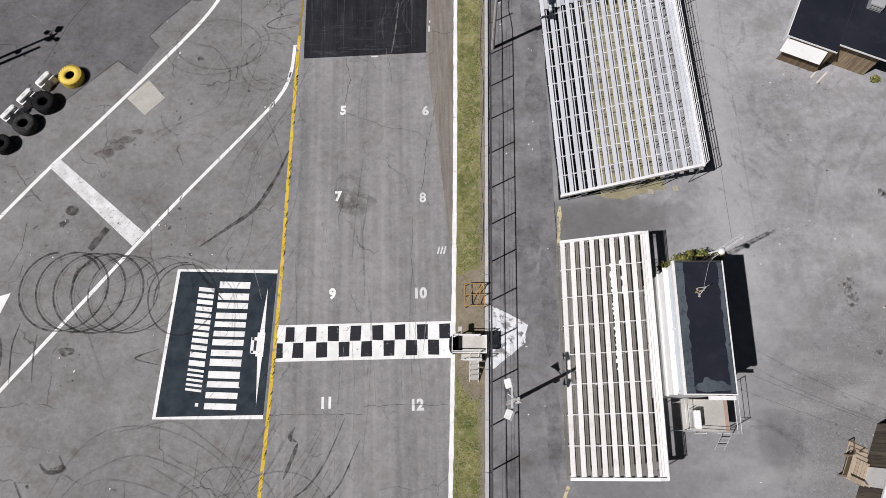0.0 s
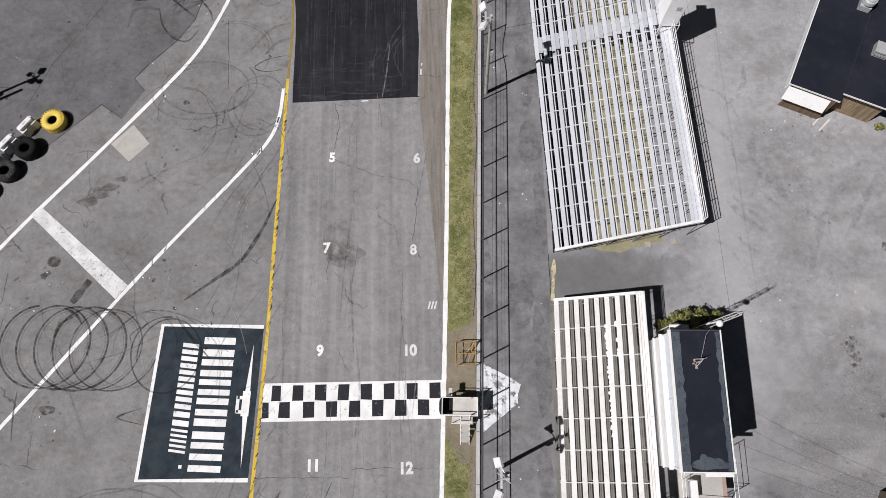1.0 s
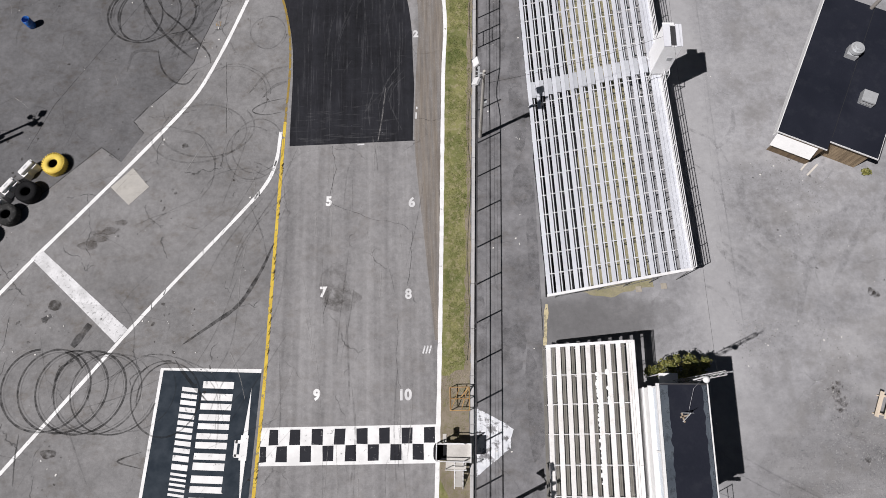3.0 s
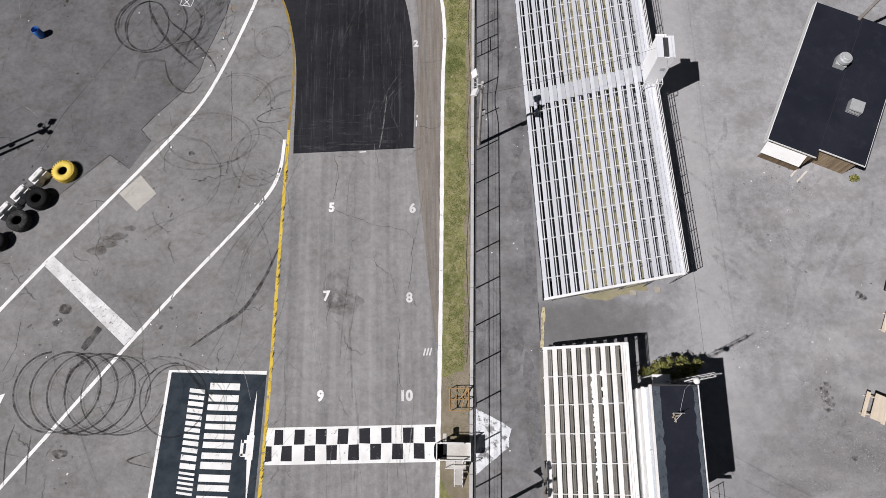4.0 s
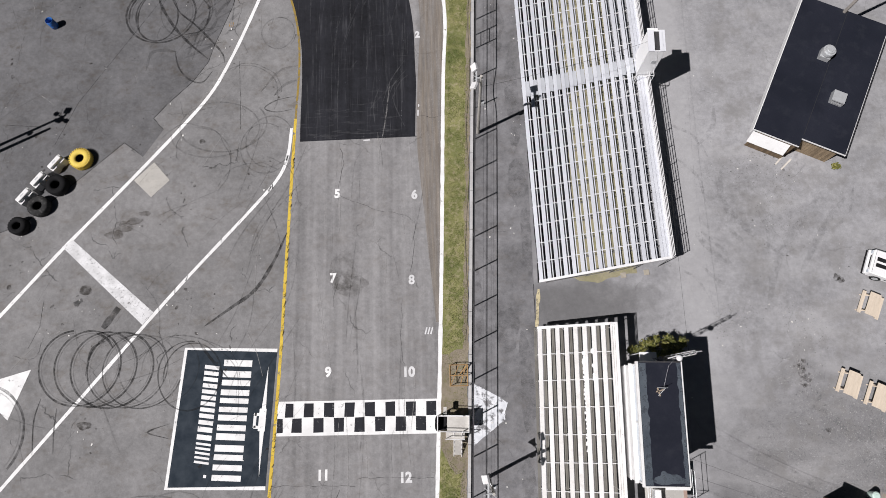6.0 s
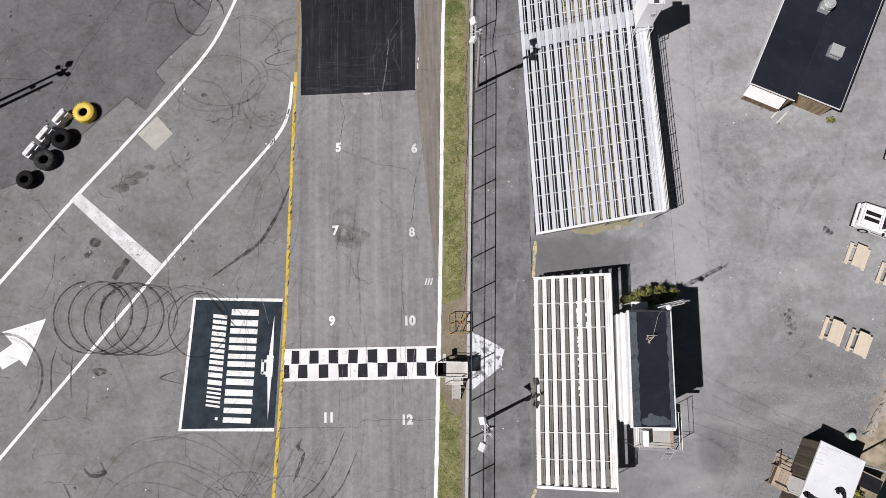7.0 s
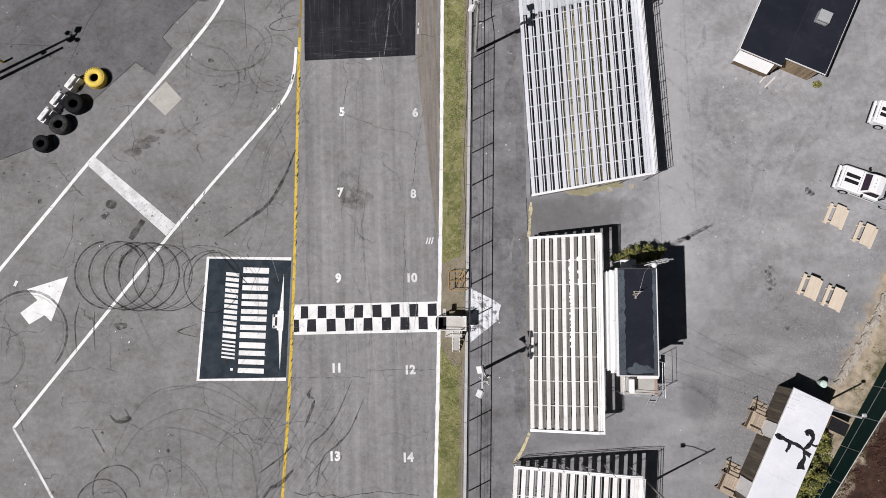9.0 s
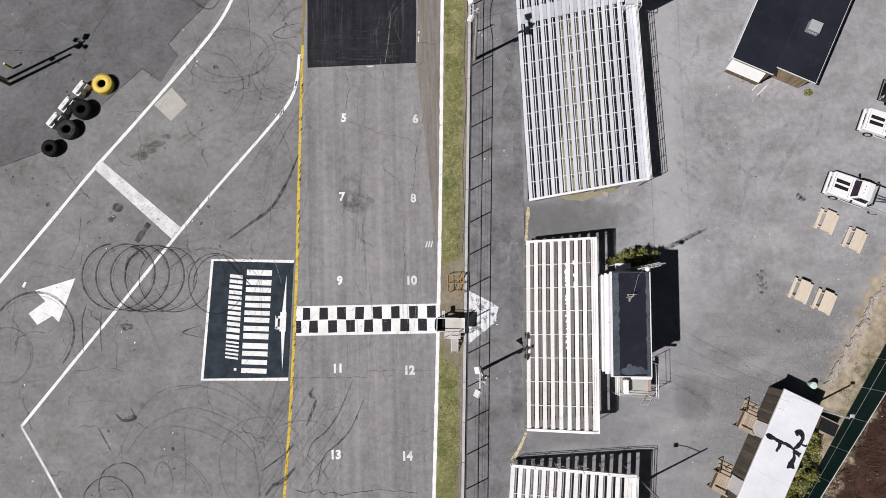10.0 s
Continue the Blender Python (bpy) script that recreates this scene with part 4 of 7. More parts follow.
# sweeping arcs beside and below the painted panel
MARKS += [([(-22.44, -9.07), (-21.12, -8.75), (-18.78, -9.16), (-16.3, -10.27), (-13.99, -12.01)], 0.11, RUBBER_FAINT), ([(-18.64, -7.96), (-17.03, -8.85), (-15.58, -9.73), (-14.13, -11.38)], 0.13, RUBBER_FAINT),
          ([(-13.92, -12.39), (-12.11, -11.14), (-11.2, -10.3)], 0.14, RUBBER), ([(-13.57, -14.17), (-12.99, -13.49), (-12.12, -13.02), (-11.2, -12.1)], 0.34, RUBBER_SOFT), ([(-26.63, -8.75), (-25.64, -10.47)], 0.12, RUBBER_SOFT),
          ([(-22.25, -12.87), (-21.82, -11.55), (-21.1, -11.77), (-20.72, -12.9), (-20.93, -14.01)], 0.13, RUBBER_FAINT), ([(-15.5, -6.97), (-15.72, -9.37), (-15.9, -13.5)], 0.09, RUBBER_FAINT), ([(-19.88, -8.99), (-19.71, -12.08), (-19.84, -14.0)], 0.1, RUBBER_FAINT),
          ([(-10.38, -11.46), (-9.86, -10.29), (-8.92, -9.54), (-7.89, -8.23), (-6.69, -5.64)], 0.12, RUBBER_SOFT), ([(-9.54, -13.43), (-9.02, -11.38), (-7.92, -10.41), (-6.9, -9.31), (-5.77, -6.94)], 0.12, RUBBER_SOFT), ([(-10.4, -13.13), (-9.53, -12.04), (-8.8, -11.22)], 0.1, RUBBER_SOFT),
          ([(-25.25, -7.72), (-24.72, -8.23), (-23.77, -8.11), (-24.08, -7.32)], 0.22, RUBBER_SOFT)]
for k in range(28):
    a = rng.uniform(-13.5, -8)
    y = rng.uniform(-13, -7)
    MARKS.append(([(a - 2.5, y - 3.2 + rng.uniform(-0.6, 0.6)), (a, y), (a + 1.6, y + 2.8)], rng.uniform(0.04, 0.1), RUBBER_FAINT))
for k in range(15):
    a, y = rng.uniform(-16, -11), rng.uniform(-12, 17)
    MARKS.append(([(a, y), (a + rng.uniform(0.6, 1.6), y + 2.5), (a + rng.uniform(1.5, 4), y + 6)], rng.uniform(0.04, 0.1), RUBBER_FAINT))
for k in range(8):
    a, y = rng.uniform(-10, -1.5), rng.uniform(-14, 15)
    MARKS.append(([(a, y), (a + rng.uniform(-0.2, 0.4), y + 3), (a + rng.uniform(-0.3, 0.9), y + rng.uniform(4, 9))], rng.uniform(0.05, 0.16), RUBBER_FAINT))
# rubber laid thick at the corner of the pit entry
for k in range(30):
    x, y, a = rng.uniform(-18.6, -15.4), rng.uniform(27.5, 33.5), rng.gauss(0.95, 0.45)
    ln = rng.uniform(1.2, 4.0)
    dx, dy = ln * math.cos(a), ln * math.sin(a)
    MARKS.append(([(x - dx * 0.5, y - dy * 0.5), (x + rng.uniform(-0.15, 0.15), y), (x + dx * 0.5, y + dy * 0.5)], rng.uniform(0.06, 0.3), RUBBER_FAINT))
for k, (pts, w, material) in enumerate(MARKS):
    bm = bmesh.new()
    ribbon(bm, glide(pts), w, 0.0235 + (k % 20) * 0.0002, jitter=0.5, taper=len(pts) > 2)
    mark("tyre_mark", bm, material, infield if pts[0][0] < -10 else road)


for k, (x, y, rx, ry, own) in enumerate([(-23.6, 12.6, 0.75, 0.3, infield), (-22.9, 13.15, 0.7, 0.35, infield), (-22.2, 13.6, 0.6, 0.28, infield), (-21.5, 14.2, 0.5, 0.2, infield), (-23.2, 13.5, 0.4, 0.16, infield), (-25.4, 8.5, 0.5, 0.35, infield), (-23.9, -8.05, 0.4, 0.2, infield),
                                        (-24.5, -1.0, 0.5, 0.3, infield), (-17.5, 19.8, 0.25, 0.2, infield),  (28.4, 7.5, 0.26, 0.28, None), (28.66, 7.36, 0.28, 0.2, None), (26.05, -2.75, 0.19, 0.17, None)]):
    bm = blot(x, y, rx, ry, k, 0.03 + k * 0.0004)
    if own:
        mark("oil_stain", bm, BROWN_STAIN if k < 5 else STAIN, own)
    else:
        setting("oil_stain", bm, STAIN, "dark oil stain soaked into asphalt", "stain")

FAINT_STAIN = worn("faint_brown_stain", (0.085, 0.075, 0.063), 0.42, 0.4, 0.75, 1.3)
for k, (x, y, rx, ry) in enumerate(((-6.6, 9.2, 1.0, 1.5), (-6.1, 8.2, 1.3, 0.8))):
    mark("oil_stain", blot(x, y, rx, ry, 40 + k, 0.0115 + k * 0.0008), FAINT_STAIN, road)

# wheel tracks in the dust of the lot, and two thin dark lines
rng = random.Random(21)
LOT_MARKS = [([(18.97, 11.29), (19.38, 10.5), (20.39, 9.39), (21.31, 8.75)], 0.45), ([(19.34, 11.28), (20.24, 10.32), (21.26, 9.36)], 0.3), ([(21.18, 11.67), (21.92, 10.71), (22.55, 10.07)], 0.35), ([(19.11, 8.69), (20.11, 7.6), (20.71, 7.29)], 0.3), ([(21.4, 16.0), (21.2, 13.6), (22.6, 11.4), (25.0, 9.2)], 0.5),
             ([(28.5, 14.0), (26.2, 11.2), (24.4, 8.6), (23.2, 5.0)], 0.55), ([(30.0, 13.4), (28.0, 11.0), (26.0, 8.0)], 0.5), ([(20.5, -6.0), (20.0, -9.0), (18.6, -11.5)], 0.8), ([(17.8, 20), (17.4, 14), (17.7, 9)], 0.1), ([(19.9, 24), (19.4, 15), (19.5, 5)], 0.05)]
for k in range(14):
    x, y = rng.uniform(18, 30), rng.uniform(-10, 24)
    a = rng.uniform(0.6, 2.4)
    LOT_MARKS.append(([(x, y), (x + 2 * math.cos(a), y + 2 * math.sin(a)), (x + 4 * math.cos(a + 0.3), y + 4 * math.sin(a + 0.3))], rng.uniform(0.15, 0.4)))
for k, (pts, w) in enumerate(LOT_MARKS):
    bm = bmesh.new()
    ribbon(bm, glide(pts), w, 0.012 + k * 0.0003, jitter=0.3, taper=True)
    setting("wheel_track", bm, LOT_TRACK, "faint dusty wheel tracks and thin dark lines on the lot asphalt", "tyre mark")

# drips, small stains, scraps and scrapes scattered over the asphalt
rng = random.Random(77)


def scatter(count, x0, x1, y0, y1, r0, r1, z, clump=0.0):
    """Many small uneven spots in one sheet, thicker in clumps."""
    verts, faces = [], []
    for k in range(count):
        for _ in range(20):
            x, y = rng.uniform(x0, x1), rng.uniform(y0, y1)
            if noise.noise((x * 0.22, y * 0.22, 3.0)) > clump * rng.random():
                break
        r = r0 * (r1 / r0) ** (rng.random() ** 2.2)
        a0, sq, n = rng.uniform(0, 6.28), rng.uniform(0.4, 1.0), 7
        i = len(verts)
        for j in range(n):
            a = 6.283 * j / n
            q = r * rng.uniform(0.6, 1.2)
            u, v = q * math.cos(a), q * sq * math.sin(a)
            verts.append((x + u * math.cos(a0) - v * math.sin(a0), y + u * math.sin(a0) + v * math.cos(a0), z))
        faces.append(tuple(range(i, i + n)))
    return verts, faces


def spots(name, label, category, material, *args, **kw):
    verts, faces = scatter(*args, **kw)
    me = bpy.data.meshes.new(name)
    me.from_pydata(verts, [], faces)
    me.materials.append(material)
    return tagged(new(name, me), label, category, kind="stuff")


spots("oil_drips", "dark oil drips spotting the infield asphalt", "stain", STAIN, 320, -38, -11.6, -18, 34, 0.04, 0.2, 0.0325, clump=0.5)
spots("oil_drips", "dark drips and small stains on the lot", "stain", STAIN, 80, 17, 34, -12, 20, 0.03, 0.12, 0.0327, clump=0.5)
spots("oil_drips", "cluster of dark oil drips by the picnic tables", "stain", BROWN_STAIN, 42, 24.65, 25.4, 0.1, 1.9, 0.07, 0.24, 0.0329)
spots("paper_scraps", "tiny pale scraps of litter on the infield asphalt", "litter", LITTER, 130, -38, -11.6, -18, 34, 0.025, 0.1, 0.034, clump=0.3)
spots("loose_gravel", "pale loose gravel chips on the dark lot asphalt", "gravel", CHIP_PALE, 2600, 19.5, 33.5, -14, 6, 0.018, 0.05, 0.0335, clump=0.7)
spots("loose_gravel", "dark loose gravel chips on the lot asphalt", "gravel", CHIP_DARK, 1800, 19.5, 33.5, -14, 6, 0.015, 0.04, 0.0332, clump=0.6)
spots("loose_gravel", "dark grit on the asphalt before the shop", "gravel", CHIP_DARK, 1100, 20, 27, 9.5, 17, 0.012, 0.035, 0.0332, clump=0.5)
spots("paper_scraps", "tiny pale scraps of litter on the lot", "litter", LITTER, 120, 17, 34, -14, 24, 0.025, 0.08, 0.034, clump=0.3)
spots("paper_scraps", "tiny pale scraps of litter on the lane", "litter", LITTER, 30, 3.2, 7.0, -14, 32, 0.03, 0.09, 0.034)
for k in range(100):
    x, y, a = rng.uniform(-38, -12), rng.uniform(-18, 33), rng.gauss(0.9, 0.7)
    ln, bend = rng.uniform(0.8, 6), rng.gauss(0, 0.12)
    bm = bmesh.new()
    ribbon(bm, glide([(x, y), (x + ln * 0.5 * math.cos(a), y + ln * 0.5 * math.sin(a)), (x + ln * math.cos(a + bend), y + ln * math.sin(a + bend))], 5), rng.uniform(0.03, 0.08), 0.0275 + k * 0.00002, jitter=0.7, taper=True)
    mark("scrape", bm, SCRATCH if k % 5 == 0 else RUBBER_FAINT, infield)
for k in range(34):
    x, y, a = rng.uniform(-10.5, -1), rng.uniform(-16, 18), rng.gauss(1.55, 0.12)
    ln = rng.uniform(1.5, 7)
    bm = bmesh.new()
    ribbon(bm, glide([(x, y), (x + ln * 0.5 * math.cos(a), y + ln * 0.5 * math.sin(a)), (x + ln * math.cos(a + 0.03), y + ln * math.sin(a + 0.03))], 5), rng.uniform(0.03, 0.09), 0.0275 + k * 0.00002, jitter=0.7, taper=True)
    mark("scrape", bm, SCRATCH if k % 3 else RUBBER_FAINT, road)
# scuffs over the yellow line
YL = [p for p in yl if p.y < 21]
for k in range(70):
    j = rng.randrange(len(YL) - 1)
    p = YL[j].lerp(YL[j + 1], rng.random())
    ln = rng.uniform(0.1, 0.45)
    bm = bmesh.new()
    ribbon(bm, [(p.x + 0.02, p.y), (p.x + 0.09, p.y + ln * 0.5), (p.x + 0.14, p.y + ln)], rng.uniform(0.03, 0.09), 0.0295 + k * 0.00003, jitter=0.8)
    mark("tyre_mark", bm, RUBBER, road)
# rubber crossing the pit lane line
LB = glide(LINE_B)
for k in range(11):
    p = LB[int(len(LB) * rng.uniform(0.45, 0.92))]
    bm = bmesh.new()
    a = rng.uniform(1.2, 1.8)
    ribbon(bm, [(p.x - 0.22 * math.cos(a), p.y - 0.22 * math.sin(a)), (p.x, p.y), (p.x + 0.22 * math.cos(a), p.y + 0.22 * math.sin(a))], rng.uniform(0.04, 0.12), 0.029 + k * 0.0001, jitter=0.7)
    mark("tyre_mark", bm, RUBBER_FAINT if k % 2 else RUBBER, infield)

# ---- barrier wall, fence and verge ----
TURN = -math.degrees(math.atan(0.0476))
WALL = pose(1.98, 0, 0, 0, 0, TURN)      # local y runs along the wall
wall = thing("kerb_east", "low pale concrete kerb between grass verge and lane", "kerb", WALL, kind="structure")
for k in range(-14, 16):
    part("kerb_block", boxes((0.14, 0.36, k * 3.0 + 0.01, k * 3.0 + 2.99, 0, 0.16), bev=0.015), WALL_CONC, wall)

fence = thing("catch_fence", "tall galvanised catch fence of posts, rails and cables behind the kerb", "fence", WALL)
FENCE_H = 2.72
for k in range(-18, 20):
    y = 1.28 + k * 2.55
    bm = bmesh.new()
    rod(bm, (0.45, y, 0), (0.45, y, FENCE_H), 0.045, 8)
    part("post", bm, STEEL_DARK, fence)


def sag(y):
    return 0.45 * math.exp(-((y - 22.4) / 1.3) ** 2)


for z in (FENCE_H, FENCE_H * 0.56):
    s = 1.0 if z == FENCE_H else 0.2
    bm = tube([(0.45, -42 + i * 0.8, z - s * sag(-42 + i * 0.8)) for i in range(108)], 0.032)
    part("rail", bm, STEEL_DARK, fence, "long horizontal pipe rail")
# narrow gate opening in the fence
part("gate_post", rods(((0.45, 27.95, 0), (0.45, 27.95, FENCE_H), 0.045)), STEEL_DARK, fence)
for z in (0.75, 1.8):
    part("gate_rail", rods(((0.45, 26.8, z), (0.45, 27.93, z), 0.03)), STEEL_DARK, fence)
for z in (1.1, 1.4, 2.0, 2.3, 2.65):
    part("cable", rods(((0.45, -42, z), (0.45, 45, z), 0.006), n=5), CABLE, fence)

# loose cable lying along the verge
rg = random.Random(9)
pts = [Vector((wall_x(y) - 0.02 - 0.1 * math.sin(y * 0.7) - rg.uniform(0, 0.06), y, 0.04)) for y in [4 + i * 0.8 for i in range(36)]]
bm = tube(pts, 0.011, 5)
cable = new("ground_cable", finish("ground_cable", bm, CABLE))
tagged(cable, "black cable lying on grass along the kerb", "cable")

# bare dirt round the flag stand and soil edge along the wall
for k, pts in enumerate(([(0.2, 3.0), (2.0, 3.4), (2.0, -4.6), (1.0, -4.9), (0.05, -3.0)]  ,)):
    bm = bmesh.new()
    q = [Vector(a).lerp(Vector(b), i / 8) for a, b in zip(pts, pts[1:] + pts[:1]) for i in range(8)]
    sheet(bm, [(p.x + 0.16 * noise.noise((p.x * 2, p.y * 2, k)), p.y + 0.16 * noise.noise((p.x * 2, p.y * 2, k + 5))) for p in q], 0.0245)
    setting("dirt_patch", bm, DIRT, "bare brown dirt in the grass verge", "ground")

bm = bmesh.new()
line = [Vector((wall_x(y * 0.25) - 0.1 + 0.1 * noise.noise((y * 0.1, 2.0, 0)), y * 0.25)) for y in range(-70, 150)]
ribbon(bm, line, 0.34, 0.0225, jitter=1.0)
setting("soil_edge", bm, DIRT, "bare trodden soil between grass and kerb", "ground")
bm = bmesh.new()
ribbon(bm, [Vector((6.98 + 0.012 * abs(y) + 0.05 * noise.noise((y * 0.6, 1, 0)), y)) for y in [-9 + i * 0.4 for i in range(43)]], 0.05, 0.0125, jitter=0.8)
setting("asphalt_seam", bm, CRACK, "dark open seam where lane and lot asphalt meet", "crack")

# grass tufts
rg = random.Random(5)
verts, faces = [], []
for k in range(26000):
    y = rg.uniform(-15, 36)
    x0 = 0.1 + 0.047 * y + 0.25
    x = rg.uniform(x0, wall_x(y) - 0.05)
    if -4.2 < y < 2.8 and rg.random() < 0.62:
        continue
    if noise.noise((x * 0.8, y * 0.8, 1)) < -0.25:
        continue
    h, w, a = rg.uniform(0.015, 0.05), rg.uniform(0.02, 0.05), rg.uniform(0, 6.28)
    dx, dy = math.cos(a) * w, math.sin(a) * w
    lx, ly = rg.uniform(-0.06, 0.06), rg.uniform(-0.06, 0.06)
    i = len(verts)
    verts += [(x - dx, y - dy, 0.018), (x + dx, y + dy, 0.018), (x + lx, y + ly, 0.02 + h)]
    faces.append((i, i + 1, i + 2))
me = bpy.data.meshes.new("grass")
me.from_pydata(verts, [], faces)
me.materials.append(BLADE)
tagged(new("grass", me), "short dry green grass on the verge", "grass", kind="stuff")

# ---- flag stand ----
stand = thing("flag_stand", "small white steel flag stand beside the start line", "platform", WALL @ pose(-1.95, -1.6, 0) @ Matrix.Diagonal((1.0, 1.0, 0.72, 1.0)))
part("platform", boxes((0.68, 2.1, -0.5, 0.48, 1.75, 1.83), bev=0.01), CONC_PALE, stand, "pale platform floor")
part("back_panel", boxes((2.1, 2.15, -0.55, 0.53, 1.7, 2.1)), WHITE, stand)
part("side_panel", boxes((0.1, 2.1, 0.48, 0.53, 1.7, 2.0)), WHITE, stand)
part("side_panel", boxes((0.1, 2.1, -0.55, -0.5, 1.7, 2.0)), WHITE, stand)
part("front_well", boxes((0.1, 0.68, -0.5, 0.48, 0.9, 0.95)), BLACK, stand, "dark front well")
part("well_back", boxes((0.66, 0.7, -0.5, 0.48, 0.95, 1.75)), BLACK, stand)
bm = bmesh.new()
prism(bm, [(0.1, -0.52), (0.1, 0.5), (-0.02, 0.48), (-0.1, 0.36), (-0.13, 0.2), (-0.13, -0.22), (-0.1, -0.38), (-0.02, -0.5)], 0.9, 1.7)
part("front_panel", bm, BLACK, stand, "rounded black front panel")
part("side_step", boxes((0.62, 1.85, -0.98, -0.58, 1.42, 1.48), bev=0.01), CONC_PALE, stand, "pale plank step along the side")
part("side_step_rail", rods(((0.62, -0.98, 1.46), (0.62, -0.98, 2.4), 0.025), ((1.85, -0.98, 1.46), (1.85, -0.98, 2.4), 0.025), ((0.62, -0.98, 2.4), (1.85, -0.98, 2.4), 0.025)), STEEL_WHITE, stand)
for x, y in ((0.08, -0.5), (0.08, 0.48), (1.72, -0.5), (1.72, 0.48)):
    part("leg", rods(((x, y, 0), (x, y, 2.8), 0.04)), STEEL_WHITE, stand)
part("top_rail", rods(((0.08, 0.48, 2.75), (1.72, 0.48, 2.75), 0.03), ((0.08, -0.5, 2.75), (1.72, -0.5, 2.75), 0.03), ((0.08, -0.5, 2.75), (0.08, 0.48, 2.75), 0.03)), STEEL_WHITE, stand)
part("flag_box", boxes((0.42, 0.64, 0.56, 1.05, 1.4, 1.75), bev=0.01), CONC_PALE, stand, "small pale flag box")
for x in (0.08, 1.72):
    part("brace", rods(((x, -0.5, 0.2), (x, 0.48, 1.6), 0.025)), STEEL_WHITE, stand)
steps = thing("metal_steps", "pale grated metal steps up to the flag stand", "steps", WALL @ pose(-0.54, -2.15, 0) @ Matrix.Diagonal((1.0, 1.0, 0.78, 1.0)))
for k in range(5):
    part("tread", boxes((-0.24, 0.24, -1.5 + k * 0.3, -1.21 + k * 0.3, 0.3 + k * 0.28, 0.34 + k * 0.28)), CONCRETE, steps)
for x in (-0.3, 0.3):
    part("stringer", rods(((x * 0.87, -1.62, 0.05), (x * 0.87, -0.02, 1.6), 0.03)), STEEL_WHITE, steps)
cage = thing("steel_frame", "rusty steel pipe frame lying on the dirt", "frame", WALL @ pose(-0.53, 1.55, 0, 0, 0, 2))
for x in (-0.6, 0.6):
    for y in (-0.7, 0.0, 0.7):
        part("leg", rods(((x, y, 0), (x, y, 0.75), 0.03)), RUST, cage)
    for z in (0.05, 0.75):
        part("bar", rods(((x, -0.7, z), (x, 0.7, z), 0.03)), RUST, cage)
for y in (-0.7, 0.0, 0.7):
    part("bar", rods(((-0.6, y, 0.75), (0.6, y, 0.75), 0.03)), RUST, cage)
for a, b, r in (((-0.55, -0.65, 0.75), (0.0, 0.65, 0.75), 0.025), ((0.0, 0.0, 0.4), (0.55, 0.65, 0.75), 0.04), ((0.1, -0.6, 0.5), (0.5, 0.6, 0.6), 0.03)):
    part("brace", rods((a, b, r)), RUST, cage)
# white paint spill on the lane
bm = bmesh.new()
pts = [(2.4, 1.05), (3.6, 0.42), (4.8, -0.35), (4.6, -0.9), (4.55, -1.5), (3.5, -2.25), (2.35, -3.1), (2.3, -1.2)]
q = [Vector(a).lerp(Vector(b), i / 5) for a, b in zip(pts, pts[1:] + pts[:1]) for i in range(5)]
sheet(bm, [(p.x + 0.06 * noise.noise((p.x * 5, p.y * 5, 0)), p.y + 0.06 * noise.noise((p.x * 5, p.y * 5, 4))) for p in q], 0.014)
setting("white_paint_patch", bm, PAINT_SPILL, "scuffed white painted patch on the lane", "road marking")


# ---- light poles ----
def light_pole(base, h, arm, heads, label, cross=(), turn=0.0, group="", reach=0.45):
    t = thing("light_pole", label, "light pole", pose(base[0], base[1], 0, 0, 0, turn), group)
    bm = bmesh.new()
    rod(bm, (0, 0, 0), (0, 0, h), 0.125, 12, 0.085)
    part("pole", bm, CONCRETE, t, "weathered grey pole")
    part("crossarm", boxes((0.1 - reach, 0.2 - reach, -arm, arm, h - 0.35, h - 0.22)), STEEL, t)
    part("crossarm", rods(((0.1, 0, h - 0.25), (0.1 - reach, 0, h - 0.25), 0.05)), STEEL, t)
    for y in heads:
        hm = pose(-reach, y, h - 0.12, 0, -48, 14 if y > 0 else -22)
        bm = bmesh.new()
        box(bm, -0.23, 0.23, -0.24, 0.24, -0.1, 0.1, hm, bev=0.03)
        head = part("lamp_head", bm, STEEL_WHITE, t, "pale square floodlight")
        bm = bmesh.new()
        box(bm, -0.16, 0.16, -0.17, 0.17, -0.113, -0.099, hm)
        part("lens", bm, LENS, head)
    for k, (p, q) in enumerate((((-0.5, 0.25, h - 0.4), (0.15, -0.2, h - 0.15)), ((-0.6, -0.15, h - 0.35), (0.1, 0.1, h - 0.3)), ((-0.45, -0.5, h - 0.3), (0.0, 0.0, h - 0.7)), ((-0.45, 0.5, h - 0.3), (0.0, 0.0, h - 0.7)))):
        part("bracket", rods((p, q, 0.016)), STEEL, t)
    for y in cross:
        part("crossarm", rods(((-0.3, y, h - 0.45), (0.3, y, h - 0.45), 0.05)), STEEL, t)
        part("lamp_head", boxes((-0.68, -0.36, y - 0.15, y + 0.15, h - 0.6, h - 0.33), bev=0.04), STEEL, t)
        part("lamp_head", boxes((0.36, 0.68, y - 0.15, y + 0.15, h - 0.6, h - 0.33), bev=0.04), STEEL, t)
    bm = bmesh.new()
    box(bm, 0.1, 0.3, -0.12, 0.12, h * 0.55, h * 0.55 + 0.4, bev=0.02)
    part("junction_box", bm, STEEL, t)
    return t


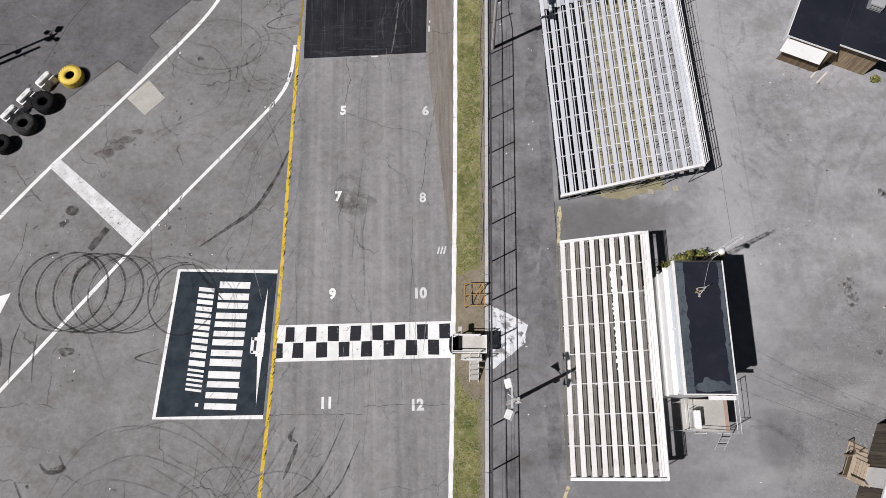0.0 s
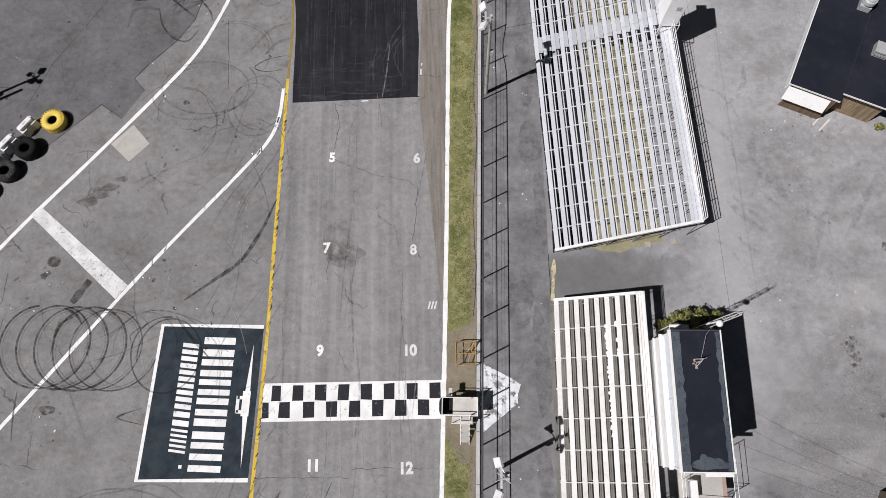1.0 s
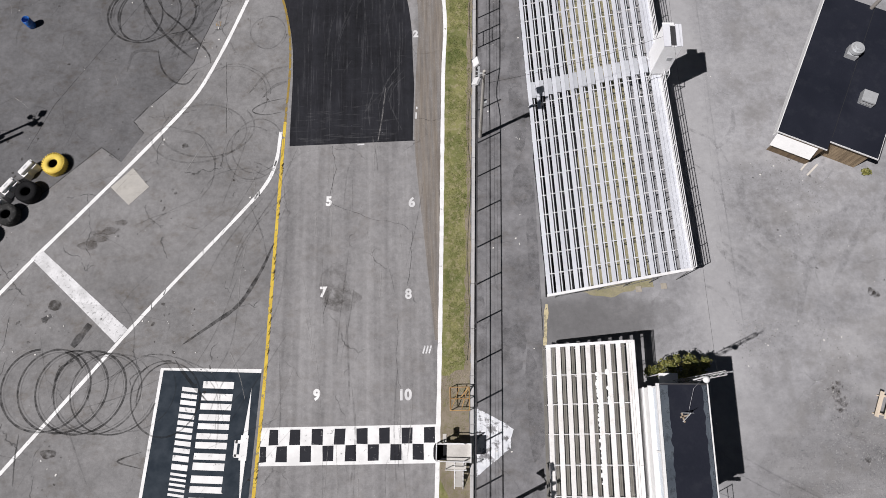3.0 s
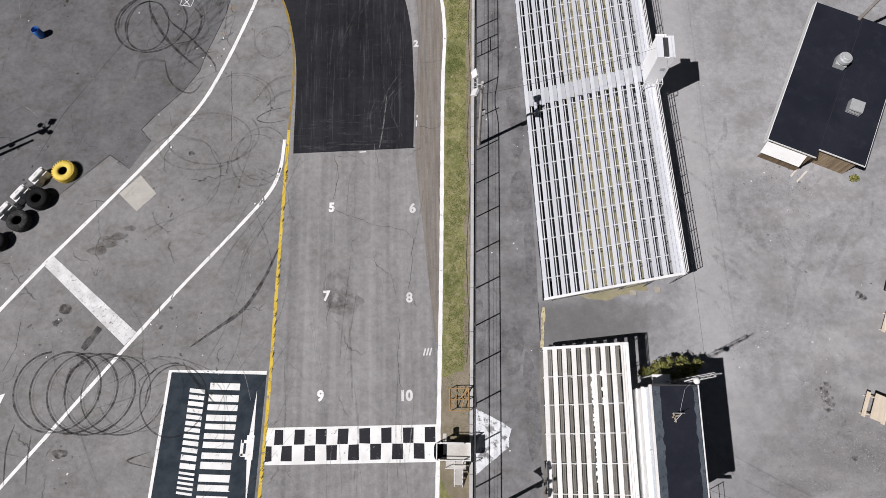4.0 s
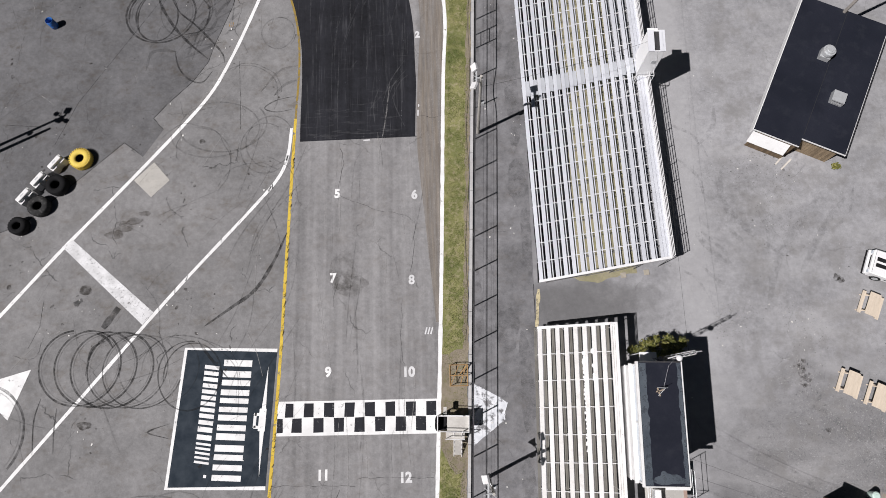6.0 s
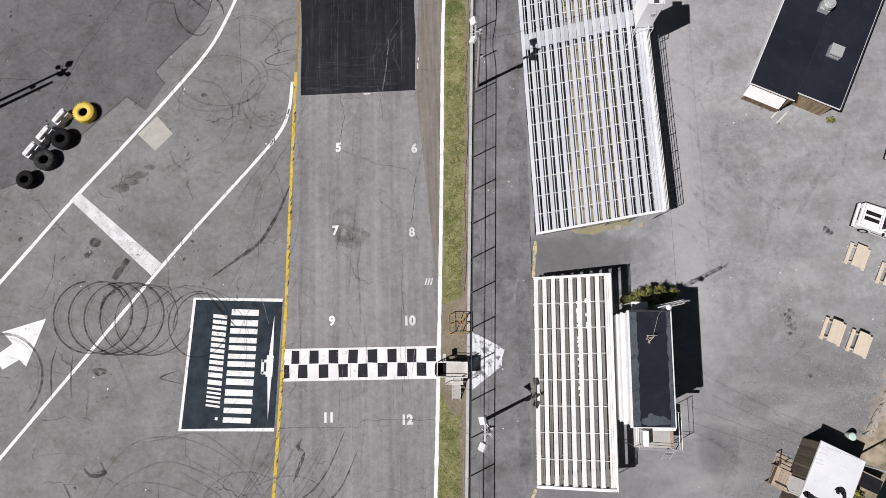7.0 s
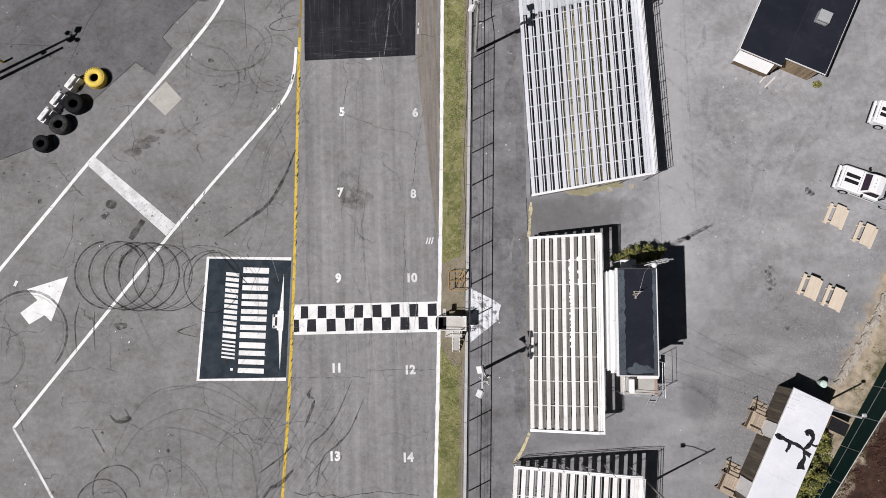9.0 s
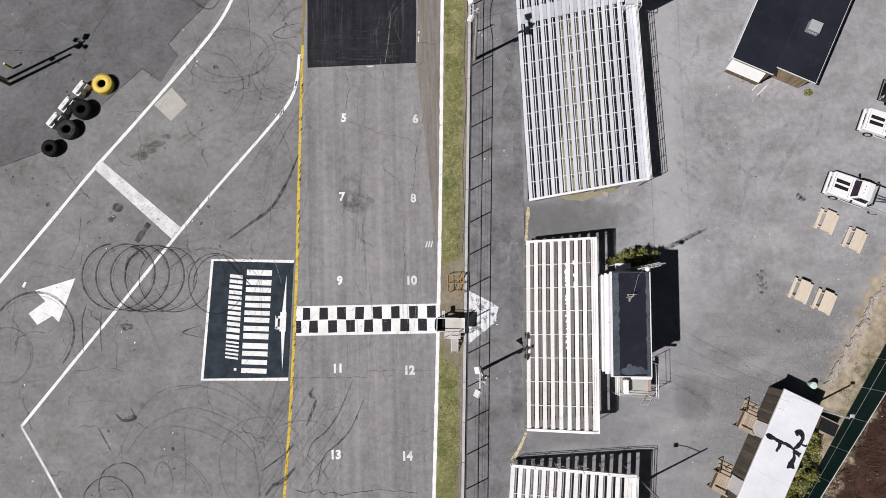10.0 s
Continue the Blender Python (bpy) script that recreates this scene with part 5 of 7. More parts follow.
light_pole((3.62, 19.6), 8.6, 0.75, (-0.6, 0.65), "grey light pole with floodlights behind the kerb", turn=TURN, group="light poles along the kerb")
light_pole((3.24, -5.12), 7.7, 0.85, (-0.75, 0.75), "grey light pole with paired floodlights behind the kerb", turn=TURN, group="light poles along the kerb")
horn = thing("horn_speaker", "dark loudspeaker horn bracketed to the light pole", "loudspeaker", pose(3.24, -5.12, 5.2))
part("bracket", rods(((0.0, 0.1, 0.0), (-0.22, 0.5, 0.0), 0.03)), STEEL, horn)
bm = bmesh.new()
rod(bm, (-0.16, 0.44, 0.0), (-0.3, 0.74, -0.05), 0.09, 14, 0.24)
part("bell", bm, STEEL_DARK, horn)
bm = bmesh.new()
rod(bm, (-0.1, 0.34, 0.02), (-0.17, 0.46, 0.0), 0.11, 12)
part("driver", bm, STEEL_DARK, horn)
tall = light_pole((-34.9, 19.45), 10.0, 0.5, (-0.5, 0.5), "tall infield light pole with four floodlights", cross=(0.0,), turn=-36, reach=0.08)
t = thing("utility_pole", "plain wooden utility pole in the infield", "utility pole", pose(-34.6, 19.05, 0))
bm = bmesh.new()
rod(bm, (0, 0, 0), (0, 0, 7.8), 0.14, 12, 0.1)
part("pole", bm, WOOD_OLD, t)
part("bracket", rods(((0, 0, 7.4), (0.3, 0.1, 7.45), 0.04)), STEEL, t)
t = thing("warning_bollard", "short yellow bollard at the foot of the poles", "bollard", pose(-34.35, 20.4, 0))
part("post", rods(((0, 0, 0), (0, 0, 1.0), 0.09)), PAINT_YELLOW, t)
part("cap", rods(((0, 0, 1.0), (0, 0, 1.05), 0.1)), STEEL, t)
t = thing("street_lamp", "slim grey steel lamp pole with a long arm", "street lamp", pose(15.05, -13.75, 0))
bm = bmesh.new()
rod(bm, (0, 0, 0), (0, 0, 7.8), 0.08, 12, 0.055)
part("pole", bm, POLE_GREY, t)
part("arm", rods(((0, 0, 7.0), (-1.2, 0.3, 7.35), 0.035), ((-1.2, 0.3, 7.35), (-1.9, 0.45, 7.35), 0.035)), STEEL, t)
part("lamp_head", boxes((-2.15, -1.85, 0.3, 0.6, 7.25, 7.4), bev=0.03), STEEL, t)


# ---- bleachers ----
FOOT_ALU = surface("dull_aluminium_plank", (0.4, 0.4, 0.42), (0.3, 0.3, 0.32), (0.2, 0.2, 0.2), 0.6, 12, 0.55, metal=0.25, bump=0.08, vary=0.2)
AISLE = surface("scuffed_aluminium_tread", (0.62, 0.64, 0.67), (0.55, 0.57, 0.6), (0.4, 0.4, 0.42), 0.6, 12, 0.5, metal=0.25, bump=0.08, vary=0.1)


def bleacher(label, m, n, pitch, rise, z0, length, deck, seat_w, foot_w, seat_mat, foot_mat, frame_mat, step, rail, skew=0.0, aisle=None, group="bleachers", south_rail=True, north_rail=True, foot_at=None, aisle_mat=None, rail_out=0.0, leg_in=0.0, end_skew=0.0, split=False, under=None):
    """Rows rise along local x; local y runs along the rows."""
    b = thing("bleacher", label, "bleacher", m, group)
    z_deck = z0 + (n - 1) * rise + 0.12
    x_deck = n * pitch + 0.02
    x_back = x_deck + deck

    def y_start(x):
        return x * skew

    def y_end(x):
        return length + x * end_skew

    def y_aisle(k, x):
        return aisle[k] + x * (skew + end_skew) * 0.33
    for i in range(n + 1):
        x, z = i * pitch, z0 + i * rise
        gap = pitch - seat_w
        fx = x - gap / 2 if foot_at is None else x - gap + foot_at
        if i < n:
            part("seat_plank", boxes((x, x + seat_w, y_start(x), y_end(x), z - 0.045, z), bev=0.008), seat_mat, b)
        cuts = [(y_start(x), y_end(x))]
        if aisle and i < n:
            cuts = [(y_start(x), y_aisle(0, x)), (y_aisle(1, x), y_end(x))]
            part("aisle_tread", boxes((x + seat_w + 0.004, x + pitch - 0.004, y_aisle(0, x) + 0.01, y_aisle(1, x) - 0.01, z - 0.05, z - 0.02)), aisle_mat or seat_mat, b)
        for y0, y1 in cuts:
            if split:
                for side in (-1, 1):
                    xm = fx + side * (foot_w / 4 + 0.008)
                    part("foot_plank", boxes((xm - foot_w / 4, xm + foot_w / 4, y0, y1, z - 0.36, z - 0.32), bev=0.004), foot_mat, b)
            elif i:
                part("foot_plank", boxes((fx - foot_w / 2, fx + foot_w / 2, y0, y1, z - 0.36, z - 0.32)), foot_mat, b)
    w = deck / 3
    for k in range(3):
        part("deck_plank", boxes((x_deck + k * w + 0.01, x_deck + (k + 1) * w - 0.01, y_start(x_deck), y_end(x_deck), z_deck - 0.05, z_deck)), seat_mat, b)
    # sloping frames with legs and brackets
    count = int(length / step)
    for k in range(count + 1):
        y = 0.08 + k * (length - 0.16) / count
        y = max(y, 0.08)
        bm = bmesh.new()
        ys = y + n * pitch * (skew + (end_skew - skew) * k / count)
        rod(bm, (-0.02, y + 0.0, z0 - 0.2), (n * pitch, ys, z0 - 0.2 + n * rise), 0.028, 5)
        for i in range(1, n):
            yy = y + (ys - y) * i / n
            box(bm, i * pitch - (pitch - seat_w), i * pitch, yy - 0.028, yy + 0.028, z0 + i * rise - 0.26, z0 + i * rise - 0.2)
        low = bmesh.new()
        for q in range(0, n + 1, 3):
            zt = z0 - 0.2 + q * rise
            yy = y + (ys - y) * q / n
            xl = q * pitch + (leg_in if q == 0 else 0.0)
            rod(low, (xl, yy, 0), (xl, yy, zt), 0.028, 5)
            if q + 3 <= n:
                rod(low, (xl, yy, 0.1), ((q + 3) * pitch, yy, zt + 3 * rise - 0.05), 0.018, 4)
        part("rear_leg", rods(((x_back - 0.05, ys, 0), (x_back - 0.05, ys, z_deck), 0.028), n=5), under or frame_mat, b)
        rod(bm, (x_back - 0.05 + rail_out, ys, z_deck - 0.07), (x_back - 0.05 + rail_out, ys, z_deck + rail), 0.028, 5)
        rod(bm, (n * pitch, ys, z_deck - 0.07), (x_back - 0.05 + rail_out, ys, z_deck - 0.07), 0.028, 5)
        part("support_frame", bm, frame_mat, b)
        part("leg_frame", low, under or frame_mat, b)
    # guard rails
    ya, yb = y_start(x_back), y_end(x_back)
    part("toe_board", boxes((x_back - 0.02, x_back + 0.02, ya, yb, z_deck - 0.05, z_deck + 0.1)), frame_mat, b)
    for z in (rail, rail * 0.68, rail * 0.36):
        part("guard_rail", rods(((x_back - 0.05 + rail_out, ya, z_deck + z), (x_back - 0.05 + rail_out, yb, z_deck + z), 0.026), n=6), frame_mat, b)
    for y, on, lean in ((0.0, south_rail, skew), (length, north_rail, end_skew)):
        yo = y - 0.05 if y == 0 else y + 0.05
        part("end_fascia", _fascia(yo, lean, n, pitch, rise, z0, x_back, z_deck), frame_mat, b, "sloping white end board")
        if not on:
            continue
        for hgt in (0.45, 0.85):
            part("side_rail", rods(((0, yo, z0 + hgt), (n * pitch, yo + lean * n * pitch, z0 + hgt + n * rise), 0.022), ((n * pitch, yo + lean * n * pitch, z0 + hgt + n * rise), (x_back, yo + lean * x_back, z0 + hgt + n * rise), 0.022), n=6), frame_mat, b)
        for q in range(0, n + 1, 3):
            yy = yo + lean * q * pitch
            part("side_post", rods(((q * pitch, yy, 0), (q * pitch, yy, z0 + 0.85 + q * rise), 0.024), n=6), frame_mat, b)
    return b


def _fascia(y, skew, n, pitch, rise, z0, x_back, z_deck):
    bm = bmesh.new()
    y1 = y + (0.17 if y <= 0 else -0.17)
    xs = [(-0.03, z0 - 0.18), (n * pitch, z0 - 0.18 + n * rise), (x_back, z_deck - 0.1)]
    loops = []
    for x, z in xs:
        loops.append([bm.verts.new((x, min(y, y1) + skew * x, z)), bm.verts.new((x, max(y, y1) + skew * x, z)), bm.verts.new((x, max(y, y1) + skew * x, z + 0.24)), bm.verts.new((x, min(y, y1) + skew * x, z + 0.24))])
    for a, b in zip(loops, loops[1:]):
        for i in range(4):
            bm.faces.new((a[i], a[(i + 1) % 4], b[(i + 1) % 4], b[i]))
    bm.faces.new(loops[0][::-1])
    bm.faces.new(loops[-1])
    bmesh.ops.recalc_face_normals(bm, faces=bm.faces)
    return bm


bleacher("long aluminium bleacher with a white rear rail and a solid aisle", pose(7.4, 7.78, 0, 0, 0, 1.3), 14, 0.571, 0.13, 1.0, 27.2, 0.68, 0.27, 0.065, ALU, ALU, STEEL_WHITE, 1.33, 0.85, skew=0.09, end_skew=0.1, aisle=(14.15, 15.4), south_rail=False, foot_at=0.155, aisle_mat=AISLE, rail_out=0.03, leg_in=0.6, under=SHADED_STEEL)
white_stand = bleacher("white painted bleacher with grey footboards before the press tower", pose(6.45, -9.42, 0, 0, 0, -2.1), 8, 0.565, 0.19, 1.62, 13.98, 0.42, 0.28, 0.17, SEAT_WHITE, FOOT_GREY, STEEL_WHITE, 1.63, 0.42, skew=0.03, end_skew=0.03, south_rail=False, north_rail=False, foot_at=0.17, split=True)
bleacher("white bleacher with dark gaps and side rails", pose(5.22, -12.05, 0, 0, 0, -5.5) @ pose(0, -20, 0), 14, 0.556, 0.16, 0.95, 20.0, 0.8, 0.31, 0.07, SEAT_WHITE, FOOT_ALU, STEEL_WHITE, 1.9, 0.85, south_rail=False, end_skew=0.055)

rg = random.Random(8)
for k in range(38):
    row = 5 if k < 30 else 6
    cx, cy, r = row * 0.565 + rg.uniform(-0.05, 0.03), (6.0 + 0.215 * k + rg.uniform(-0.08, 0.08)) if k < 30 else rg.uniform(10.6, 12.4), rg.uniform(0.05, 0.1) * (1.35 if k > 22 else 1.0)
    bm = bmesh.new()
    prism(bm, [(cx + r * rg.uniform(0.7, 1.1) * math.cos(a * 0.7854), cy + 1.4 * r * rg.uniform(0.7, 1.1) * math.sin(a * 0.7854)) for a in range(8)], 1.62 + row * 0.19 + 0.001, 1.62 + row * 0.19 + 0.012 + 0.0006 * k)
    part("peeling_paint", bm, BOOTH_WHITE, white_stand, "curled flake of white paint")

# weeds and worn ground under the long bleacher
bm = bmesh.new()
q = [(9.3, 8.4), (11.5, 7.7), (14.4, 8.5), (14.0, 36), (8.8, 36)]
q = [Vector(a).lerp(Vector(b), i / 12) for a, b in zip(q, q[1:] + q[:1]) for i in range(12)]
sheet(bm, [(p.x + 0.35 * noise.noise((p.x, p.y, 0)), p.y + 0.35 * noise.noise((p.x, p.y, 4))) for p in q], 0.014)
setting("weed_patch", bm, WEEDS, "dry weeds and dirt under the bleacher", "ground")
# black sheet added on the ground to darken the gaps between front rows
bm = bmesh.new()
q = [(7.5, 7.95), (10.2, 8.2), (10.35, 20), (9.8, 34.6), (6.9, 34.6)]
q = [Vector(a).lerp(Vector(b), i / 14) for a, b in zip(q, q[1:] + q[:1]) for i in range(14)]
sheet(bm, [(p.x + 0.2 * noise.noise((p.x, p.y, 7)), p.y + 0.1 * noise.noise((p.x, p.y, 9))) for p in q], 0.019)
setting("dark_underlay", bm, UNDERLAY_BLACK, "added black sheet that darkens the gaps of the bleacher's front rows", "ground")
PAD_SAND = surface("sandy_footing", (0.4, 0.36, 0.3), (0.33, 0.3, 0.25), (0.24, 0.21, 0.17), 2.0, 14, 0.9, bump=0.2, local=False)
for k, x in enumerate((13.5, 15.15)):
    t = thing("concrete_pad", "small concrete footing pad under a bleacher leg", "footing", pose(x, 7.7 + 0.09 * (x - 7.3), 0, 0, 0, 4), "footing pads")
    part("slab", boxes((-0.19, 0.19, -0.22, 0.16, 0, 0.05), bev=0.01), PAD_SAND, t)

# faded yellow kerb paint
for pts, w in (([(7.42, 7.45), (7.25, 6.0), (7.12, 4.75)], 0.22), ([(6.52, -9.9), (6.0, -11.0), (5.3, -12.1)], 0.22)):
    bm = bmesh.new()
    ribbon(bm, glide(pts), w, 0.016, jitter=0.8)
    setting("yellow_kerb_line", bm, KERB_YELLOW, "faded yellow line on the asphalt", "road marking")

# ---- booth on the long bleacher ----
booth = thing("announcer_booth", "white plywood booth on the bleacher's rear walkway", "booth", pose(15.32, 23.1, 0, 0, 0, -3))
part("floor", boxes((-0.25, 0.75, -0.95, 0.6, 3.2, 3.3)), BOOTH_WHITE, booth)
part("wall_panel", boxes((-0.3, -0.24, -0.95, 0.6, 3.3, 6.3)), BOOTH_WHITE, booth)
part("wall_panel", boxes((-0.24, 0.74, -0.95, -0.89, 3.3, 6.3)), BOOTH_WHITE, booth)
part("wall_panel", boxes((-0.24, 0.74, 0.54, 0.6, 3.3, 6.3)), BOOTH_WHITE, booth)
part("wall_panel", boxes((0.74, 0.8, -0.95, 0.6, 3.3, 6.3)), BOOTH_WHITE, booth)
part("roof_panel", boxes((-0.32, 0.1, -0.97, 0.62, 6.3, 6.36)), ROOF_WHITE, booth)
part("roof_panel", boxes((0.45, 0.82, -0.97, 0.62, 6.3, 6.36)), ROOF_WHITE, booth)
part("roof_hatch", boxes((0.1, 0.45, -0.9, 0.6, 6.2, 6.24)), STEEL_DARK, booth, "dark gap in the roof")
part("roof_panel", boxes((-0.2, 0.5, 0.62, 1.0, 5.9, 5.96)), BOOTH_WHITE, booth, "lower white canopy")
part("vent_panel", boxes((0.25, 0.55, -0.99, -0.95, 4.8, 5.1)), STEEL, booth, "small grey vent")
for x in (-0.2, 0.7):
    for y in (-0.88, 0.52):
        part("leg", rods(((x, y, 0), (x, y, 3.2), 0.06)), STEEL_WHITE, booth)
part("guard_rail", rods(((-0.3, -1.3, 3.7), (0.8, -1.3, 3.7), 0.025), ((-0.3, -1.3, 2.6), (-0.3, -1.3, 3.7), 0.025), ((0.8, -1.3, 2.6), (0.8, -1.3, 3.7), 0.025), ((0.8, -1.3, 3.7), (0.8, -0.95, 3.7), 0.025)), STEEL_WHITE, booth)

# ---- press tower ----
tower = thing("press_tower", "white press tower with a flat black roof", "building", pose(13.2, -1.7, 0, 0, 0, -2.2))
HX, HY, TZ = 1.3, 3.5, 6.5
part("wall", boxes((-HX + 0.05, -HX + 0.15, -HY + 0.1, HY - 0.1, 0, 5.25)), WHITE, tower)
part("wall", boxes((-HX + 0.05, -HX + 0.15, -HY + 0.1, HY - 0.1, 6.15, TZ - 0.1)), WHITE, tower)
for y in (-HY + 0.1, -0.05, HY - 0.2):
    part("mullion", boxes((-HX + 0.04, -HX + 0.16, y, y + 0.1, 5.25, 6.15)), WHITE, tower)
for y0, y1 in ((-HY + 0.2, -0.05), (0.05, HY - 0.2)):
    part("window_pane", boxes((-HX + 0.09, -HX + 0.11, y0, y1, 5.25, 6.15)), LENS, tower, "pale reflecting window pane")
part("ledge", boxes((-HX - 0.16, -HX + 0.05, -HY + 0.05, HY - 0.05, 5.1, 5.18), bev=0.01), WHITE, tower, "white projecting ledge")
part("ledge", boxes((-HX - 0.04, -HX + 0.05, -HY + 0.05, HY - 0.05, 3.6, 3.68), bev=0.01), WHITE, tower)
part("wall", boxes((HX - 0.15, HX - 0.05, -HY + 0.1, HY - 0.1, 0, TZ - 0.1)), WHITE, tower)
part("wall", boxes((-HX + 0.15, HX - 0.15, -HY + 0.1, -HY + 0.2, 0, TZ - 0.1)), WHITE, tower)
part("wall", boxes((-HX + 0.15, HX - 0.15, HY - 0.2, HY - 0.1, 0, TZ - 0.1)), WHITE, tower)
roof = part("roof", boxes((-HX + 0.06, HX - 0.05, -HY + 0.06, HY - 0.06, TZ - 0.1, TZ)), ROOF_BLACK, tower, "flat black roof with faded grey borders")
part("fascia", boxes((-HX - 0.08, -HX + 0.06, -HY, HY, TZ - 0.2, TZ + 0.04), bev=0.01), WHITE, tower)
part("fascia", boxes((HX - 0.05, HX + 0.02, -HY, HY, TZ - 0.2, TZ + 0.04), bev=0.01), WHITE, tower)
part("fascia", boxes((-HX + 0.06, HX - 0.05, -HY, -HY + 0.06, TZ - 0.2, TZ + 0.03)), WHITE, tower)
part("fascia", boxes((-HX + 0.06, HX - 0.05, HY - 0.06, HY, TZ - 0.2, TZ + 0.02)), STEEL_DARK, tower)


def ragged(x0, x1, y0, y1, z, seed, amp):
    bm = bmesh.new()
    pts = []
    for i in range(40):
        y = y0 + (y1 - y0) * i / 39
        pts.append((x1 + amp * noise.noise((y * 2.5, seed, 0)), y))
    sheet(bm, [(x0, y0)] + pts + [(x0, y1)], z)
    return bm


part("faded_border", ragged(-HX + 0.08, -HX + 0.5, -HY + 0.1, HY - 0.1, TZ + 0.004, 1, 0.14), ROOF_GREY, roof)
part("faded_border", ragged(HX - 0.08, HX - 0.3, -HY + 0.1, HY - 0.1, TZ + 0.005, 2, 0.12), ROOF_GREY, roof)
part("faded_border", blot(0.1, -HY + 0.4, 0.9, 0.28, 4, TZ + 0.006), ROOF_GREY, roof)
part("faded_border", blot(-0.1, -HY + 0.55, 0.35, 0.3, 9, TZ + 0.009), ROOF_GREY, roof)
# landing behind the tower's end, with rails and steps
part("landing", boxes((0.0, 2.4, -HY - 1.8, -HY - 0.02, 1.72, 1.8)), CONCRETE, tower, "pale worn landing")
part("landing_edge", boxes((2.4, 2.62, -HY - 1.8, -HY + 0.3, 1.7, 1.81)), BRICK_TRIM, tower, "reddish landing edge")
part("canopy", boxes((0.1, 1.5, -HY - 0.22, -HY, TZ - 0.75, TZ - 0.7)), WHITE, tower, "narrow white door canopy")
for x, y in ((0.05, -HY - 1.75), (2.85, -HY - 1.9), (2.85, -HY + 0.55)):
    part("landing_post", rods(((x, y, 0), (x, y, 2.85), 0.024)), STEEL, tower)
for x, y in ((0.1, -HY - 0.15), (2.6, -HY - 1.9), (2.6, -HY - 0.15), (1.3, -HY - 1.9)):
    part("landing_leg", rods(((x, y, 0), (x, y, 1.72), 0.035)), STEEL_WHITE, tower)
for z in (2.3, 2.8):
    part("landing_rail", rods(((0.05, -HY - 1.75, z), (2.85, -HY - 1.9, z), 0.017), ((2.85, -HY - 1.9, z), (2.85, -HY + 0.55, z), 0.017), ((0.05, -HY - 1.75, z), (0.05, -HY - 0.15, z), 0.017)), STEEL, tower)
part("steps", rods(((2.15, -HY - 1.95, 1.75), (2.3, -HY - 2.85, 0.05), 0.03), ((2.72, -HY - 1.95, 1.75), (2.85, -HY - 2.85, 0.05), 0.03), ((2.18, -HY - 2.15, 1.4), (2.75, -HY - 2.15, 1.4), 0.025), ((2.22, -HY - 2.4, 0.95), (2.79, -HY - 2.4, 0.95), 0.025), ((2.26, -HY - 2.65, 0.5), (2.82, -HY - 2.65, 0.5), 0.025)), STEEL, tower, "steel ladder steps")
part("porch_roof", boxes((-0.15, 0.95, HY + 0.02, HY + 0.8, 2.95, 3.02), bev=0.01), WHITE, tower, "small white porch roof")
for x in (-0.1, 0.9):
    part("porch_post", rods(((x, HY + 0.74, 0), (x, HY + 0.74, 2.95), 0.035)), STEEL_WHITE, tower)
unit = thing("air_conditioner", "white air conditioning unit beside the tower door", "air conditioner", tower.matrix_basis @ pose(0.62, -HY - 1.15, 1.8))
part("case", boxes((-0.18, 0.18, -0.5, 0.5, 0, 0.75), bev=0.02), WHITE, unit)
part("grille", boxes((-0.22, -0.18, -0.42, 0.42, 0.1, 0.65)), STEEL, unit)
part("stand", rods(((-0.35, -0.55, 0), (-0.35, -0.55, 0.9), 0.02), ((-0.35, 0.5, 0), (-0.35, 0.5, 0.9), 0.02)), STEEL_WHITE, unit)

# lattice mast with dome, and the roof aerial
mast = thing("radio_mast", "slender steel lattice mast with a white dome", "mast", pose(14.02, 2.0, 0))
LEAN = Vector((0.028, 0.008))
legs = [(0.17 * math.cos(a), 0.17 * math.sin(a)) for a in (0.3, 2.4, 4.5)]
# legs and lacing are coloured dark below 6.4 m for the tower's shade
for x, y in legs:
    lower, upper = (x * 0.81 + 6.4 * LEAN.x, y * 0.81 + 6.4 * LEAN.y, 6.4), (x * 0.7 + 10 * LEAN.x, y * 0.7 + 10 * LEAN.y, 10.0)
    part("leg", rods(((x, y, 0), lower, 0.022), n=6), STEEL_DARK, mast, "lower mast leg, coloured dark for the tower's shade")
    part("leg", rods((lower, upper, 0.022), n=6), STEEL_WHITE, mast)
for k in range(0, 25, 2):
    for j in range(3):
        a, b = legs[j], legs[(j + 1) % 3]
        f, z = 1 - 0.3 * k / 25, k * 0.4
        part("lacing", rods(((a[0] * f + z * LEAN.x, a[1] * f + z * LEAN.y, z), (b[0] * f + (z + 0.4) * LEAN.x, b[1] * f + (z + 0.4) * LEAN.y, z + 0.4), 0.014), n=4), STEEL_WHITE if z > 6.4 else STEEL_DARK, mast)
part("tip", rods(((0.28, 0.08, 10.0), (0.3, 0.085, 10.6), 0.02), ((-0.02, 0.08, 10.0), (0.58, 0.08, 10.0), 0.015)), STEEL, mast)
bm = bmesh.new()
bmesh.ops.create_uvsphere(bm, u_segments=16, v_segments=10, radius=0.18, matrix=Matrix.Translation((0.03, -0.12, 7.95)) @ Matrix.Diagonal((1, 1, 0.8, 1)))
part("dome", bm, WHITE, mast, "white dome aerial", True)
part("dome_bracket", rods(((0.03, -0.12, 7.8), (0.2, 0.06, 7.6), 0.03), ((-0.5, -0.1, 7.6), (0.2, 0.06, 7.6), 0.035)), STEEL_WHITE, mast)
aerial = thing("roof_aerial", "toppled bare metal aerial on the black roof", "aerial", tower.matrix_basis @ pose(0.05, 1.85, TZ, 0, 0, 15))
